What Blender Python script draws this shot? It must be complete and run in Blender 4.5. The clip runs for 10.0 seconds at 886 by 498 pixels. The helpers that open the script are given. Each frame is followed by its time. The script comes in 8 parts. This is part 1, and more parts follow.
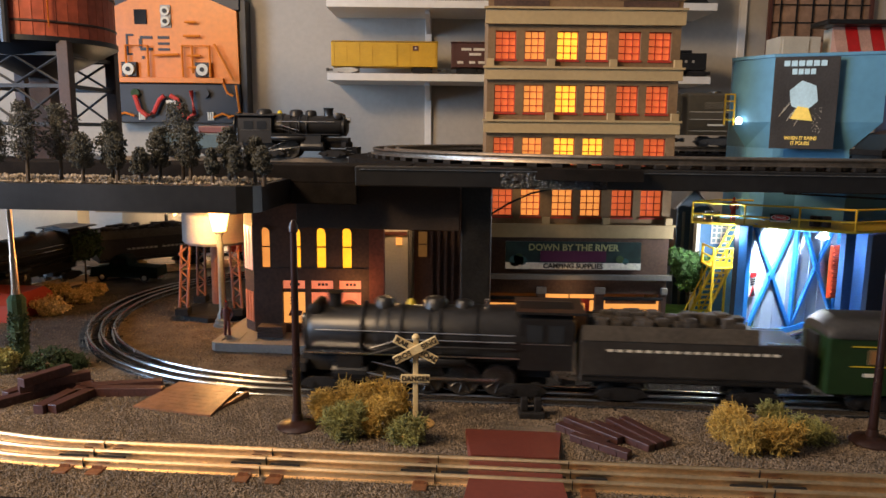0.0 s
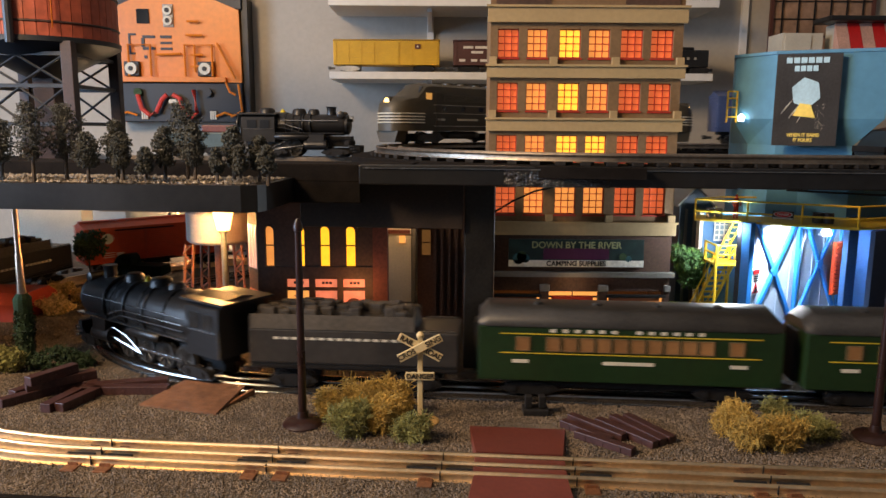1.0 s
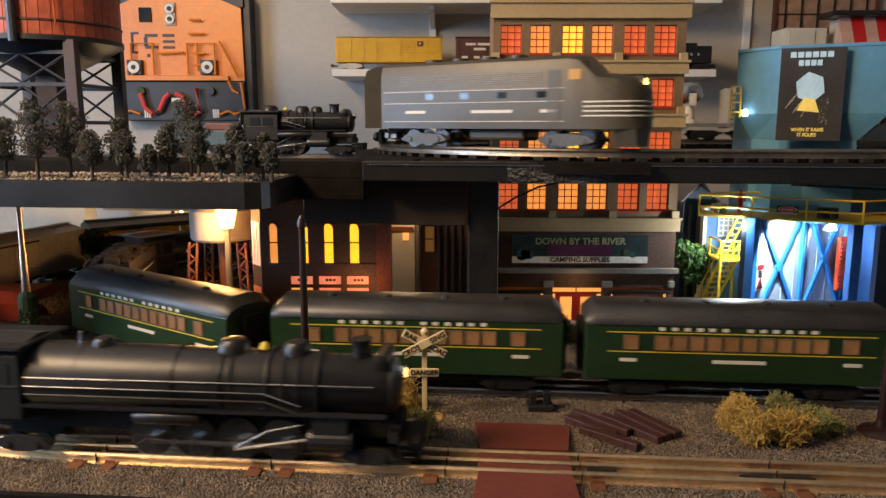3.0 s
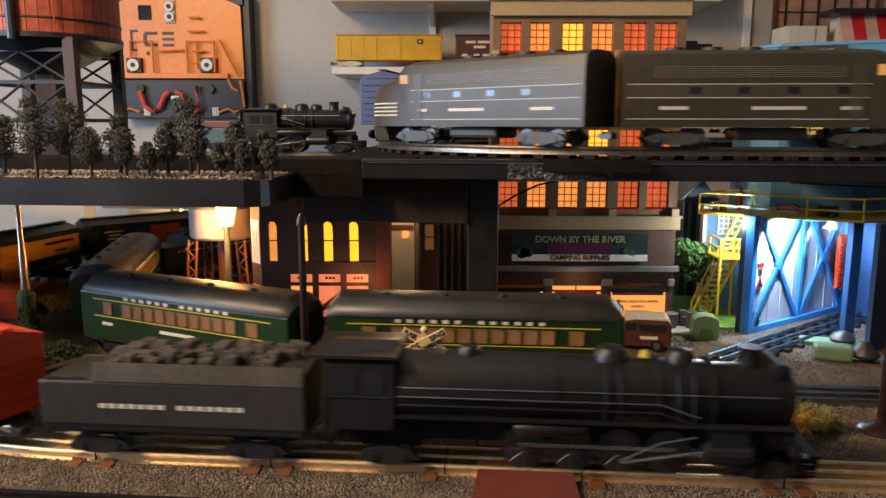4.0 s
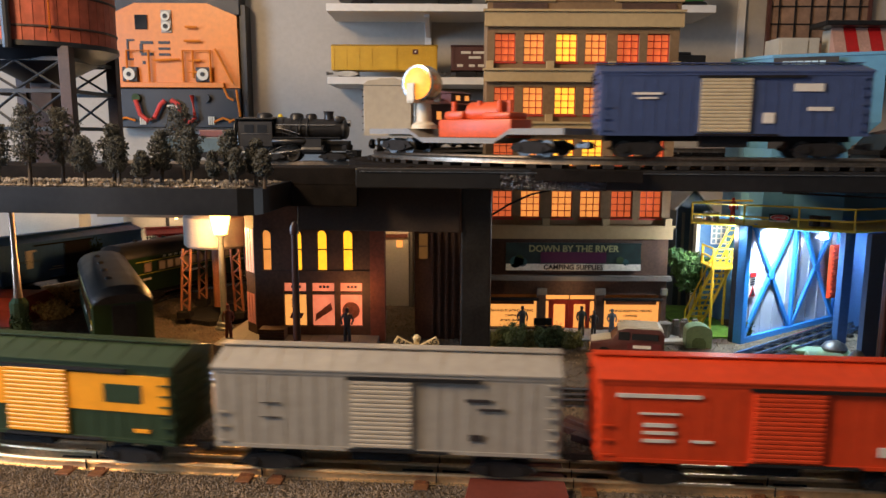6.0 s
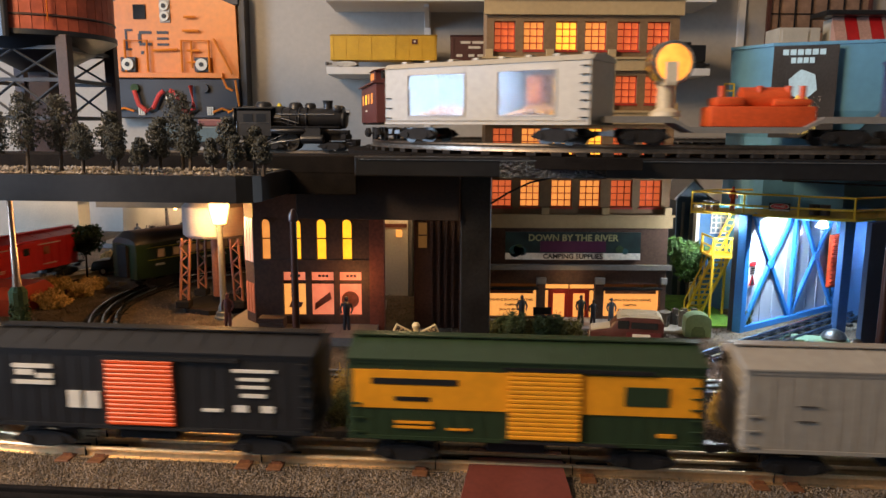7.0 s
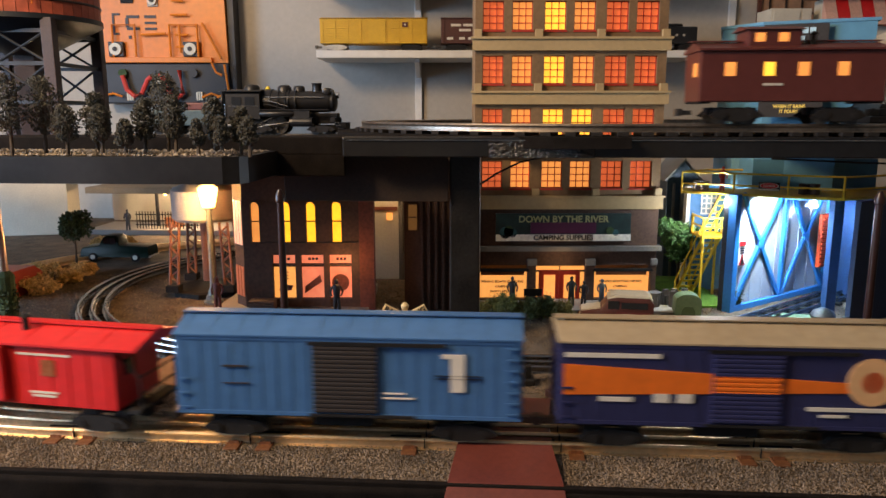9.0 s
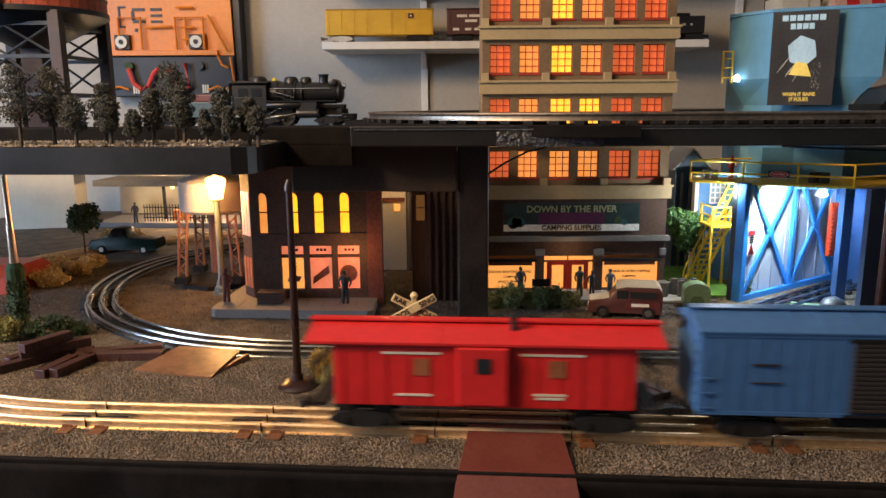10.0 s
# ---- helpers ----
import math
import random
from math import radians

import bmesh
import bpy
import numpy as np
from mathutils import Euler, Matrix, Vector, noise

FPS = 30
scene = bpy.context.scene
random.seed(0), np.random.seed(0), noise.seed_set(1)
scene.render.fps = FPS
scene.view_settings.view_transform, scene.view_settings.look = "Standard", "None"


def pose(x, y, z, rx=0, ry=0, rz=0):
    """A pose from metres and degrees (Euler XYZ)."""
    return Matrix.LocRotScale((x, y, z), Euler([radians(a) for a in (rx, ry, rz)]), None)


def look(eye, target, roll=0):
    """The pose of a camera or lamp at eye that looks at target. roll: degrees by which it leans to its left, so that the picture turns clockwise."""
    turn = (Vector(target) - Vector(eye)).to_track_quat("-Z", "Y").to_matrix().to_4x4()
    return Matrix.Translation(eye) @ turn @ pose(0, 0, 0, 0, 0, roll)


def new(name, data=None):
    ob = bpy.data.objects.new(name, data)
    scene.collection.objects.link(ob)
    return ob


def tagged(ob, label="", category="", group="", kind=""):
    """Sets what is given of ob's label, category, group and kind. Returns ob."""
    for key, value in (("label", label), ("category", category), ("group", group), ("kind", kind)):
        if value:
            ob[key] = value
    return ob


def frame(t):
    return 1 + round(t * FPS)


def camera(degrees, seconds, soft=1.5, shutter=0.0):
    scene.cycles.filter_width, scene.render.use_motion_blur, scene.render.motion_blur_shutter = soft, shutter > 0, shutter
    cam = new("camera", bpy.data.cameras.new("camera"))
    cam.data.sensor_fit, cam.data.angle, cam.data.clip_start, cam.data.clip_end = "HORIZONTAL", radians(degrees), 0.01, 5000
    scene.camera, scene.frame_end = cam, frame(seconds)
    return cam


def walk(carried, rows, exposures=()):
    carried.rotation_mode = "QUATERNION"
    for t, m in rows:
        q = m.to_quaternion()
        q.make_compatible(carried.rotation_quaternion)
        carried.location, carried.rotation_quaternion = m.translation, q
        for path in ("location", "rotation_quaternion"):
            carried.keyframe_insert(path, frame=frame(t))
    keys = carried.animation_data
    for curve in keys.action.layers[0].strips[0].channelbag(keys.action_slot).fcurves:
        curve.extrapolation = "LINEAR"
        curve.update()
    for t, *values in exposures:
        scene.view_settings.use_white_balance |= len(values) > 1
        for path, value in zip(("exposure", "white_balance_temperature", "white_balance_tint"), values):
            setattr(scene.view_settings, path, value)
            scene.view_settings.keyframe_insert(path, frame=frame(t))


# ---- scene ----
PATH = [
    (0, pose(0.0000, 0.0000, 0.2880, 80.800, 0, 0.000) @ pose(0, 0, 0, 0, 0, 0.600)),
    (0.5, pose(-0.0026, -0.0009, 0.2865, 80.694, 0, 0.062) @ pose(0, 0, 0, 0, 0, 0.492)),
    (1, pose(-0.0020, -0.0029, 0.2888, 80.626, 0, 0.152) @ pose(0, 0, 0, 0, 0, 0.366)),
    (1.5, pose(-0.0019, -0.0023, 0.2884, 80.609, 0, 0.256) @ pose(0, 0, 0, 0, 0, 0.192)),
    (2, pose(-0.0021, -0.0025, 0.2897, 80.505, 0, 0.366) @ pose(0, 0, 0, 0, 0, 0.028)),
    (2.5, pose(-0.0029, -0.0028, 0.2879, 80.518, 0, 0.384) @ pose(0, 0, 0, 0, 0, 0.066)),
    (4, pose(-0.0027, -0.0015, 0.2864, 80.328, 0, 0.376) @ pose(0, 0, 0, 0, 0, 0.098)),
    (4.5, pose(-0.0014, -0.0016, 0.2868, 80.580, 0, 0.290) @ pose(0, 0, 0, 0, 0, 0.068)),
    (5, pose(0.0014, -0.0014, 0.2901, 80.963, 0, 0.184) @ pose(0, 0, 0, 0, 0, 0.053)),
    (5.5, pose(0.0005, -0.0038, 0.2889, 81.233, 0, 0.100) @ pose(0, 0, 0, 0, 0, 0.258)),
    (7, pose(0.0011, -0.0032, 0.2808, 80.514, 0, 0.052) @ pose(0, 0, 0, 0, 0, 0.269)),
    (7.5, pose(0.0022, -0.0032, 0.2817, 80.333, 0, -0.090) @ pose(0, 0, 0, 0, 0, 0.086)),
    (8, pose(0.0071, -0.0018, 0.2820, 80.143, 0, -0.314) @ pose(0, 0, 0, 0, 0, -0.089)),
    (8.5, pose(0.0064, -0.0007, 0.2762, 79.845, 0, -0.500) @ pose(0, 0, 0, 0, 0, 0.006)),
    (9, pose(0.0067, -0.0021, 0.2738, 79.485, 0, -0.410) @ pose(0, 0, 0, 0, 0, -0.064)),
    (9.5, pose(0.0062, -0.0023, 0.2730, 79.185, 0, -0.169) @ pose(0, 0, 0, 0, 0, -0.230)),
    (10, pose(0.0035, -0.0016, 0.2700, 78.944, 0, 0.043) @ pose(0, 0, 0, 0, 0, -0.399)),
]
cam = camera(62.4, 10.0, soft=1.5, shutter=0.45)
walk(cam, PATH)

# ---- world, lamps, exposure ----
world = bpy.data.worlds.new("room_dusk")
scene.world = world
world.use_nodes = True
world.node_tree.nodes["Background"].inputs[0].default_value = (0.30, 0.38, 0.50, 1)
world.node_tree.nodes["Background"].inputs[1].default_value = 0.05
scene.view_settings.exposure = 0.18


def area(name, eye, target, w, h, watts, colour):
    d = bpy.data.lights.new(name, "AREA")
    d.shape, d.size, d.size_y, d.energy, d.color = "RECTANGLE", w, h, watts, colour
    ob = new(name, d)
    ob.matrix_basis = look(eye, target)
    return ob


def point(name, p, watts, colour, r=0.006):
    d = bpy.data.lights.new(name, "POINT")
    d.energy, d.color, d.shadow_soft_size = watts, colour, r
    ob = new(name, d)
    ob.location = p
    return ob


def spot(name, eye, target, watts, colour, deg, r=0.004):
    d = bpy.data.lights.new(name, "SPOT")
    d.energy, d.color, d.spot_size, d.spot_blend, d.shadow_soft_size = watts, colour, radians(deg), 0.6, r
    ob = new(name, d)
    ob.matrix_basis = look(eye, target)
    return ob


WARM, COOL = (1.0, 0.62, 0.30), (0.55, 0.78, 1.0)
area("room_lamp", (-1.10, 0.10, 1.08), (-0.10, 1.1, 0.1), 0.4, 0.4, 28.0, (1.0, 0.69, 0.40))
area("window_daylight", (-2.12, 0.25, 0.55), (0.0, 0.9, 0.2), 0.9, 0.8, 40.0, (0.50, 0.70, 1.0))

# ---- materials ----
MATS = {}


def mat(name, base, rough=0.6, metal=0.0, vary=0.18, grain=300.0, bump=0.15, emit=None, strength=0.0, coat=0.0, island=False, dist=0.0004, spec=0.5):
    """A surface with colour variation at two scales and fine relief."""
    if name in MATS:
        return MATS[name]
    m = bpy.data.materials.new(name)
    m.use_nodes = True
    nt, b = m.node_tree, m.node_tree.nodes["Principled BSDF"]
    co = nt.nodes.new("ShaderNodeTexCoord")
    n1, n2 = nt.nodes.new("ShaderNodeTexNoise"), nt.nodes.new("ShaderNodeTexNoise")
    n1.inputs["Scale"].default_value, n1.inputs["Detail"].default_value = grain, 4
    n2.inputs["Scale"].default_value, n2.inputs["Detail"].default_value = grain / 14, 3
    mixf = nt.nodes.new("ShaderNodeMath")
    mixf.operation = "MULTIPLY_ADD"
    ramp = nt.nodes.new("ShaderNodeValToRGB")
    for n in (n1, n2):
        nt.links.new(co.outputs["Object"], n.inputs["Vector"])
    nt.links.new(n1.outputs["Fac"], mixf.inputs[0])
    mixf.inputs[1].default_value = 0.5
    half = nt.nodes.new("ShaderNodeMath")
    half.operation = "MULTIPLY"
    half.inputs[1].default_value = 0.5
    nt.links.new(n2.outputs["Fac"], half.inputs[0])
    nt.links.new(half.outputs[0], mixf.inputs[2])
    lo = [max(0, c * (1 - vary * 1.6)) for c in base]
    hi = [min(1, c * (1 + vary * 1.4)) for c in base]
    ramp.color_ramp.elements[0].position, ramp.color_ramp.elements[1].position = 0.32, 0.68
    ramp.color_ramp.elements[0].color, ramp.color_ramp.elements[1].color = (*lo, 1), (*hi, 1)
    nt.links.new(mixf.outputs[0], ramp.inputs[0])
    colour = ramp.outputs[0]
    if island:
        geo = nt.nodes.new("ShaderNodeNewGeometry")
        hsv = nt.nodes.new("ShaderNodeHueSaturation")
        mr = nt.nodes.new("ShaderNodeMapRange")
        mr.inputs["To Min"].default_value, mr.inputs["To Max"].default_value = 0.6, 1.4
        nt.links.new(geo.outputs["Random Per Island"], mr.inputs["Value"])
        nt.links.new(mr.outputs[0], hsv.inputs["Value"])
        nt.links.new(colour, hsv.inputs["Color"])
        colour = hsv.outputs[0]
    nt.links.new(colour, b.inputs["Base Color"])
    rr = nt.nodes.new("ShaderNodeMapRange")
    rr.inputs["To Min"].default_value, rr.inputs["To Max"].default_value = max(0.03, rough - 0.12), min(1, rough + 0.12)
    nt.links.new(n2.outputs["Fac"], rr.inputs["Value"])
    nt.links.new(rr.outputs[0], b.inputs["Roughness"])
    b.inputs["Metallic"].default_value = metal
    b.inputs["Coat Weight"].default_value = coat
    b.inputs["Specular IOR Level"].default_value = spec
    if bump:
        bp = nt.nodes.new("ShaderNodeBump")
        bp.inputs["Strength"].default_value, bp.inputs["Distance"].default_value = bump, dist
        nt.links.new(n1.outputs["Fac"], bp.inputs["Height"])
        nt.links.new(bp.outputs[0], b.inputs["Normal"])
    if emit:
        b.inputs["Emission Color"].default_value = (*emit, 1)
        b.inputs["Emission Strength"].default_value = strength
    MATS[name] = m
    return m


def glow(name, colour, strength, spread=0.25, scale=60.0):
    """A lit translucent blind: uneven glow."""
    if name in MATS:
        return MATS[name]
    m = mat(name, tuple(c * 0.6 for c in colour), 0.5)
    nt, b = m.node_tree, m.node_tree.nodes["Principled BSDF"]
    n = nt.nodes.new("ShaderNodeTexNoise")
    n.inputs["Scale"].default_value = scale
    mr = nt.nodes.new("ShaderNodeMapRange")
    mr.inputs["To Min"].default_value, mr.inputs["To Max"].default_value = strength * (1 - spread), strength * (1 + spread)
    co = nt.nodes.new("ShaderNodeTexCoord")
    nt.links.new(co.outputs["Object"], n.inputs["Vector"])
    nt.links.new(n.outputs["Fac"], mr.inputs["Value"])
    nt.links.new(mr.outputs[0], b.inputs["Emission Strength"])
    b.inputs["Emission Color"].default_value = (*colour, 1)
    return m


# plain paints and metals
M_BALLAST = mat("ballast_base", (0.105, 0.080, 0.057), 0.95, vary=0.5, grain=420, bump=0.9, dist=0.002)
M_PEBBLE = mat("ballast_stone", (0.150, 0.113, 0.080), 0.9, vary=0.42, grain=500, island=True)
M_RAILMID = mat("silver_rail", (0.36, 0.36, 0.36), 0.22, 1.0, vary=0.15, grain=200, bump=0.08)
M_RAIL = mat("tinplate_rail", (0.82, 0.62, 0.38), 0.46, 1.0, vary=0.12, grain=200, bump=0.08)
M_RAILDARK = mat("tarnished_rail", (0.30, 0.25, 0.20), 0.4, 1.0, vary=0.25, grain=150)
M_GOLD = mat("gold_line", (0.55, 0.42, 0.03), 0.4, vary=0.1)
M_TIE = mat("brown_steel_tie", (0.20, 0.085, 0.038), 0.5, 0.4, vary=0.3)
M_TIEBLK = mat("black_wood_tie", (0.018, 0.016, 0.015), 0.8, vary=0.4, spec=0.15)
M_BLACK = mat("black_paint", (0.012, 0.012, 0.013), 0.38, vary=0.3, grain=120)
M_BLACKMAT = mat("flat_black", (0.012, 0.011, 0.011), 0.75, vary=0.4, grain=150, spec=0.25)
M_CLOTH = mat("black_cloth", (0.010, 0.008, 0.007), 0.95, vary=0.4, grain=900, bump=0.5, spec=0.1)
M_BOILER = mat("boiler_black", (0.014, 0.013, 0.013), 0.40, 0.1, vary=0.3, grain=160, bump=0.1)
M_STEEL = mat("bright_steel", (0.55, 0.55, 0.55), 0.25, 1.0, vary=0.15)
M_WHEEL = mat("wheel_steel", (0.10, 0.095, 0.09), 0.4, 0.8, vary=0.3)
M_MAROON = mat("maroon_plastic", (0.13, 0.032, 0.022), 0.42, vary=0.15, grain=250, bump=0.1)
M_TIEWOOD = mat("maroon_brown_plastic", (0.055, 0.022, 0.020), 0.5, vary=0.3)
M_WOOD = mat("brown_plank", (0.20, 0.095, 0.05), 0.42, vary=0.3, grain=90)
M_WALL = mat("wall_paint", (0.42, 0.385, 0.335), 0.85, vary=0.05, grain=90, bump=0.05)
M_WHITE = mat("white_laminate", (0.72, 0.70, 0.66), 0.5, vary=0.05, grain=60, bump=0.03)
M_CEIL = mat("ceiling_paint", (0.75, 0.73, 0.70), 0.9, vary=0.04)
M_CARPET = mat("grey_carpet", (0.10, 0.09, 0.085), 0.95, vary=0.3, grain=300)
M_ORANGE = mat("orange_enamel", (0.68, 0.19, 0.012), 0.4, vary=0.10, grain=70, bump=0.05)
M_NAVY = mat("navy_black", (0.010, 0.012, 0.017), 0.5, vary=0.3)
M_REDHOSE = mat("red_hose", (0.55, 0.05, 0.04), 0.4, vary=0.15)
M_TANK = mat("rust_red_wood", (0.40, 0.085, 0.045), 0.6, vary=0.25, grain=80)
M_TANKSTEEL = mat("dark_red_steel", (0.045, 0.024, 0.022), 0.55, vary=0.3)
M_FRAMEST = mat("blue_black_steel", (0.014, 0.018, 0.026), 0.45, vary=0.3)
M_BRICK = mat("tan_brown_brick", (0.19, 0.115, 0.055), 0.8, vary=0.15, grain=260)
M_CORNICE = mat("tan_cornice", (0.40, 0.29, 0.145), 0.7, vary=0.08, grain=150)
M_FRAMERED = mat("red_sash", (0.42, 0.035, 0.02), 0.5, vary=0.1)
M_DARKBRICK = mat("dark_brown_brick", (0.075, 0.038, 0.024), 0.75, vary=0.3, grain=250)
M_REDBRICK = mat("red_brick", (0.17, 0.05, 0.03), 0.8, vary=0.25, grain=250)
M_GREYSTONE = mat("grey_trim", (0.16, 0.15, 0.135), 0.8, vary=0.12)
M_PLATFORM = mat("grey_platform", (0.20, 0.19, 0.18), 0.6, vary=0.12)
M_POST = mat("brown_post", (0.024, 0.010, 0.008), 0.3, vary=0.25)
M_GREYPOST = mat("grey_green_metal", (0.13, 0.14, 0.13), 0.45, 0.2, vary=0.2)
M_SIGN = mat("cream_sign", (0.62, 0.48, 0.25), 0.5, vary=0.12)
M_BUFF = mat("buff_base", (0.55, 0.33, 0.11), 0.7, vary=0.2)
M_INK = mat("black_ink", (0.012, 0.010, 0.009), 0.6, vary=0.2)
M_BLUE = mat("tower_blue", (0.11, 0.29, 0.44), 0.45, vary=0.08, grain=70, bump=0.04)
M_BLUEBRIGHT = mat("bright_blue_frame", (0.03, 0.20, 0.55), 0.4, vary=0.08)
M_PANEL = mat("pale_grey_panel", (0.42, 0.42, 0.47), 0.55, vary=0.05, grain=90)
M_YELLOW = mat("safety_yellow", (0.72, 0.47, 0.03), 0.45, vary=0.1)
M_CREAM = mat("cream_paint", (0.62, 0.58, 0.48), 0.55, vary=0.08)
M_LEAF = mat("dark_leaf", (0.030, 0.055, 0.022), 0.9, vary=0.4, grain=600, island=True)
M_LEAFBRIGHT = mat("bright_leaf", (0.060, 0.14, 0.040), 0.9, vary=0.4, grain=600, island=True)
M_FIR = mat("fir_needle", (0.075, 0.074, 0.060), 0.95, vary=0.3, grain=600, island=True)
M_MOSSY = mat("yellow_lichen", (0.42, 0.27, 0.060), 0.9, vary=0.35, grain=500, island=True)
M_MOSSG = mat("olive_lichen", (0.23, 0.22, 0.07), 0.9, vary=0.35, grain=500, island=True)
M_DRY = mat("dry_grass", (0.55, 0.38, 0.15), 0.95, vary=0.3, island=True)
M_TRUNK = mat("bark", (0.075, 0.055, 0.04), 0.9, vary=0.3)
M_SAND = mat("pale_gravel", (0.27, 0.225, 0.175), 0.95, vary=0.3, island=True)
M_PANE = mat("clear_pane", (0.9, 0.92, 0.93), 0.10, vary=0.02, bump=0)
M_PANE.node_tree.nodes["Principled BSDF"].inputs["Transmission Weight"].default_value = 1.0
M_PANE.node_tree.nodes["Principled BSDF"].inputs["IOR"].default_value = 1.5
M_GLASS = mat("dark_glass", (0.02, 0.022, 0.025), 0.08, vary=0.1, bump=0)
M_HEDGE = mat("hedge_leaf", (0.12, 0.15, 0.055), 0.9, vary=0.4, grain=600, island=True)
M_LAWN = mat("lawn_green", (0.10, 0.24, 0.03), 0.95, vary=0.35, grain=700, bump=0.8, dist=0.001)
M_CONCRETE = mat("pale_concrete", (0.36, 0.36, 0.35), 0.8, vary=0.1)
G_YELLOW = glow("lit_blind_yellow", (1.0, 0.50, 0.045), 1.35)
G_ORANGE = glow("lit_blind_orange", (1.0, 0.35, 0.075), 0.80)
G_RED = glow("lit_blind_red", (1.0, 0.19, 0.055), 0.50)
G_DIMRED = glow("dim_red_pane", (0.7, 0.20, 0.09), 0.22)
G_SHOP = glow("lit_shop_window", (1.0, 0.40, 0.09), 0.85, 0.1)
G_SHOPPINK = glow("lit_shop_poster", (1.0, 0.26, 0.13), 0.65, 0.5, 90)
G_ARCH = glow("lit_arch_window", (1.0, 0.43, 0.02), 1.5)
G_LAMP = glow("lantern_glow", (1.0, 0.50, 0.13), 7.0, 0.1)
G_WIN = glow("lit_coach_window", (0.24, 0.105, 0.035), 0.30, 1.0, 25)
G_HEAD = glow("headlamp_glow", (1.0, 0.55, 0.16), 4.0, 0.1)
G_NEONB = glow("lit_pale_blue", (0.45, 0.60, 0.66), 0.45, 0.2)
G_NEONY = glow("lit_yellow", (0.80, 0.55, 0.12), 0.6, 0.2)
G_COOL = glow("cool_flood_glow", (0.75, 0.9, 1.0), 8.0, 0.1)


# ---- mesh helpers ----
def faces_of(bm, verts, faces):
    vs = [bm.verts.new(v) for v in verts]
    for f in faces:
        try:
            bm.faces.new([vs[i] for i in f])
        except ValueError:
            pass
    return vs


CUBE = [(0, 3, 2, 1), (4, 5, 6, 7), (0, 1, 5, 4), (1, 2, 6, 5), (2, 3, 7, 6), (3, 0, 4, 7)]


def box(bm, x0, x1, y0, y1, z0, z1, bev=0.0):
    if bev:
        t = bmesh.new()
        faces_of(t, [(x0, y0, z0), (x1, y0, z0), (x1, y1, z0), (x0, y1, z0), (x0, y0, z1), (x1, y0, z1), (x1, y1, z1), (x0, y1, z1)], CUBE)
        bmesh.ops.bevel(t, geom=t.edges[:], offset=bev, segments=2, affect="EDGES", profile=0.5)
        return merge(bm, t)
    faces_of(bm, [(x0, y0, z0), (x1, y0, z0), (x1, y1, z0), (x0, y1, z0), (x0, y0, z1), (x1, y0, z1), (x1, y1, z1), (x0, y1, z1)], CUBE)
    return bm


def merge(bm, t, m=None):
    if m is not None:
        bmesh.ops.transform(t, matrix=m, verts=t.verts[:])
    t.verts.index_update()
    faces_of(bm, [v.co.copy() for v in t.verts], [[v.index for v in f.verts] for f in t.faces])
    t.free()
    return bm


def tube(bm, pts, r, n=8, r2=None, cap=True):
    """A round bar along a line of points, tapering from r to r2."""
    pts = [Vector(p) for p in pts]
    r2 = r if r2 is None else r2
    rings, up = [], None
    for i, p in enumerate(pts):
        d = (pts[min(i + 1, len(pts) - 1)] - pts[max(i - 1, 0)]).normalized()
        if up is None:
            up = Vector((0, 0, 1)) if abs(d.z) < 0.9 else Vector((1, 0, 0))
        a = d.cross(up).normalized()
        b = a.cross(d).normalized()
        rr = r + (r2 - r) * i / max(1, len(pts) - 1)
        rings.append([bm.verts.new(p + a * rr * math.cos(2 * math.pi * k / n) + b * rr * math.sin(2 * math.pi * k / n)) for k in range(n)])
    for q, w in zip(rings, rings[1:]):
        for k in range(n):
            bm.faces.new((q[k], q[(k + 1) % n], w[(k + 1) % n], w[k]))
    if cap:
        bm.faces.new(rings[0][::-1])
        bm.faces.new(rings[-1])
    return bm


def lathe(bm, prof, o=(0, 0, 0), n=20, axis="z"):
    """Turns a profile of (radius, height) round an axis."""
    rings = []
    for r, h in prof:
        ring = []
        for k in range(n):
            a = 2 * math.pi * k / n
            c, s = max(r, 1e-5) * math.cos(a), max(r, 1e-5) * math.sin(a)
            p = {"z": (c, s, h), "x": (h, c, s), "y": (s, h, c)}[axis]
            ring.append(bm.verts.new((p[0] + o[0], p[1] + o[1], p[2] + o[2])))
        rings.append(ring)
    for q, w in zip(rings, rings[1:]):
        for k in range(n):
            bm.faces.new((q[k], q[(k + 1) % n], w[(k + 1) % n], w[k]))
    bm.faces.new(rings[0][::-1])
    bm.faces.new(rings[-1])
    return bm


def prism(bm, pts, a, b, axis="y"):
    """Pulls a polygon along an axis from a to b; its points are the other two coordinates in order."""
    def put(p, h):
        return {"x": (h, p[0], p[1]), "y": (p[0], h, p[1]), "z": (p[0], p[1], h)}[axis]
    n = len(pts)
    lo, hi = [bm.verts.new(put(p, a)) for p in pts], [bm.verts.new(put(p, b)) for p in pts]
    for k in range(n):
        bm.faces.new((lo[k], lo[(k + 1) % n], hi[(k + 1) % n], hi[k]))
    bm.faces.new(lo[::-1])
    bm.faces.new(hi)
    return bm


def loft(bm, rings, cap=True):
    vs = [[bm.verts.new(p) for p in r] for r in rings]
    n = len(vs[0])
    for q, w in zip(vs, vs[1:]):
        for k in range(n):
            bm.faces.new((q[k], q[(k + 1) % n], w[(k + 1) % n], w[k]))
    if cap:
        bm.faces.new(vs[0][::-1])
        bm.faces.new(vs[-1])
    return bm


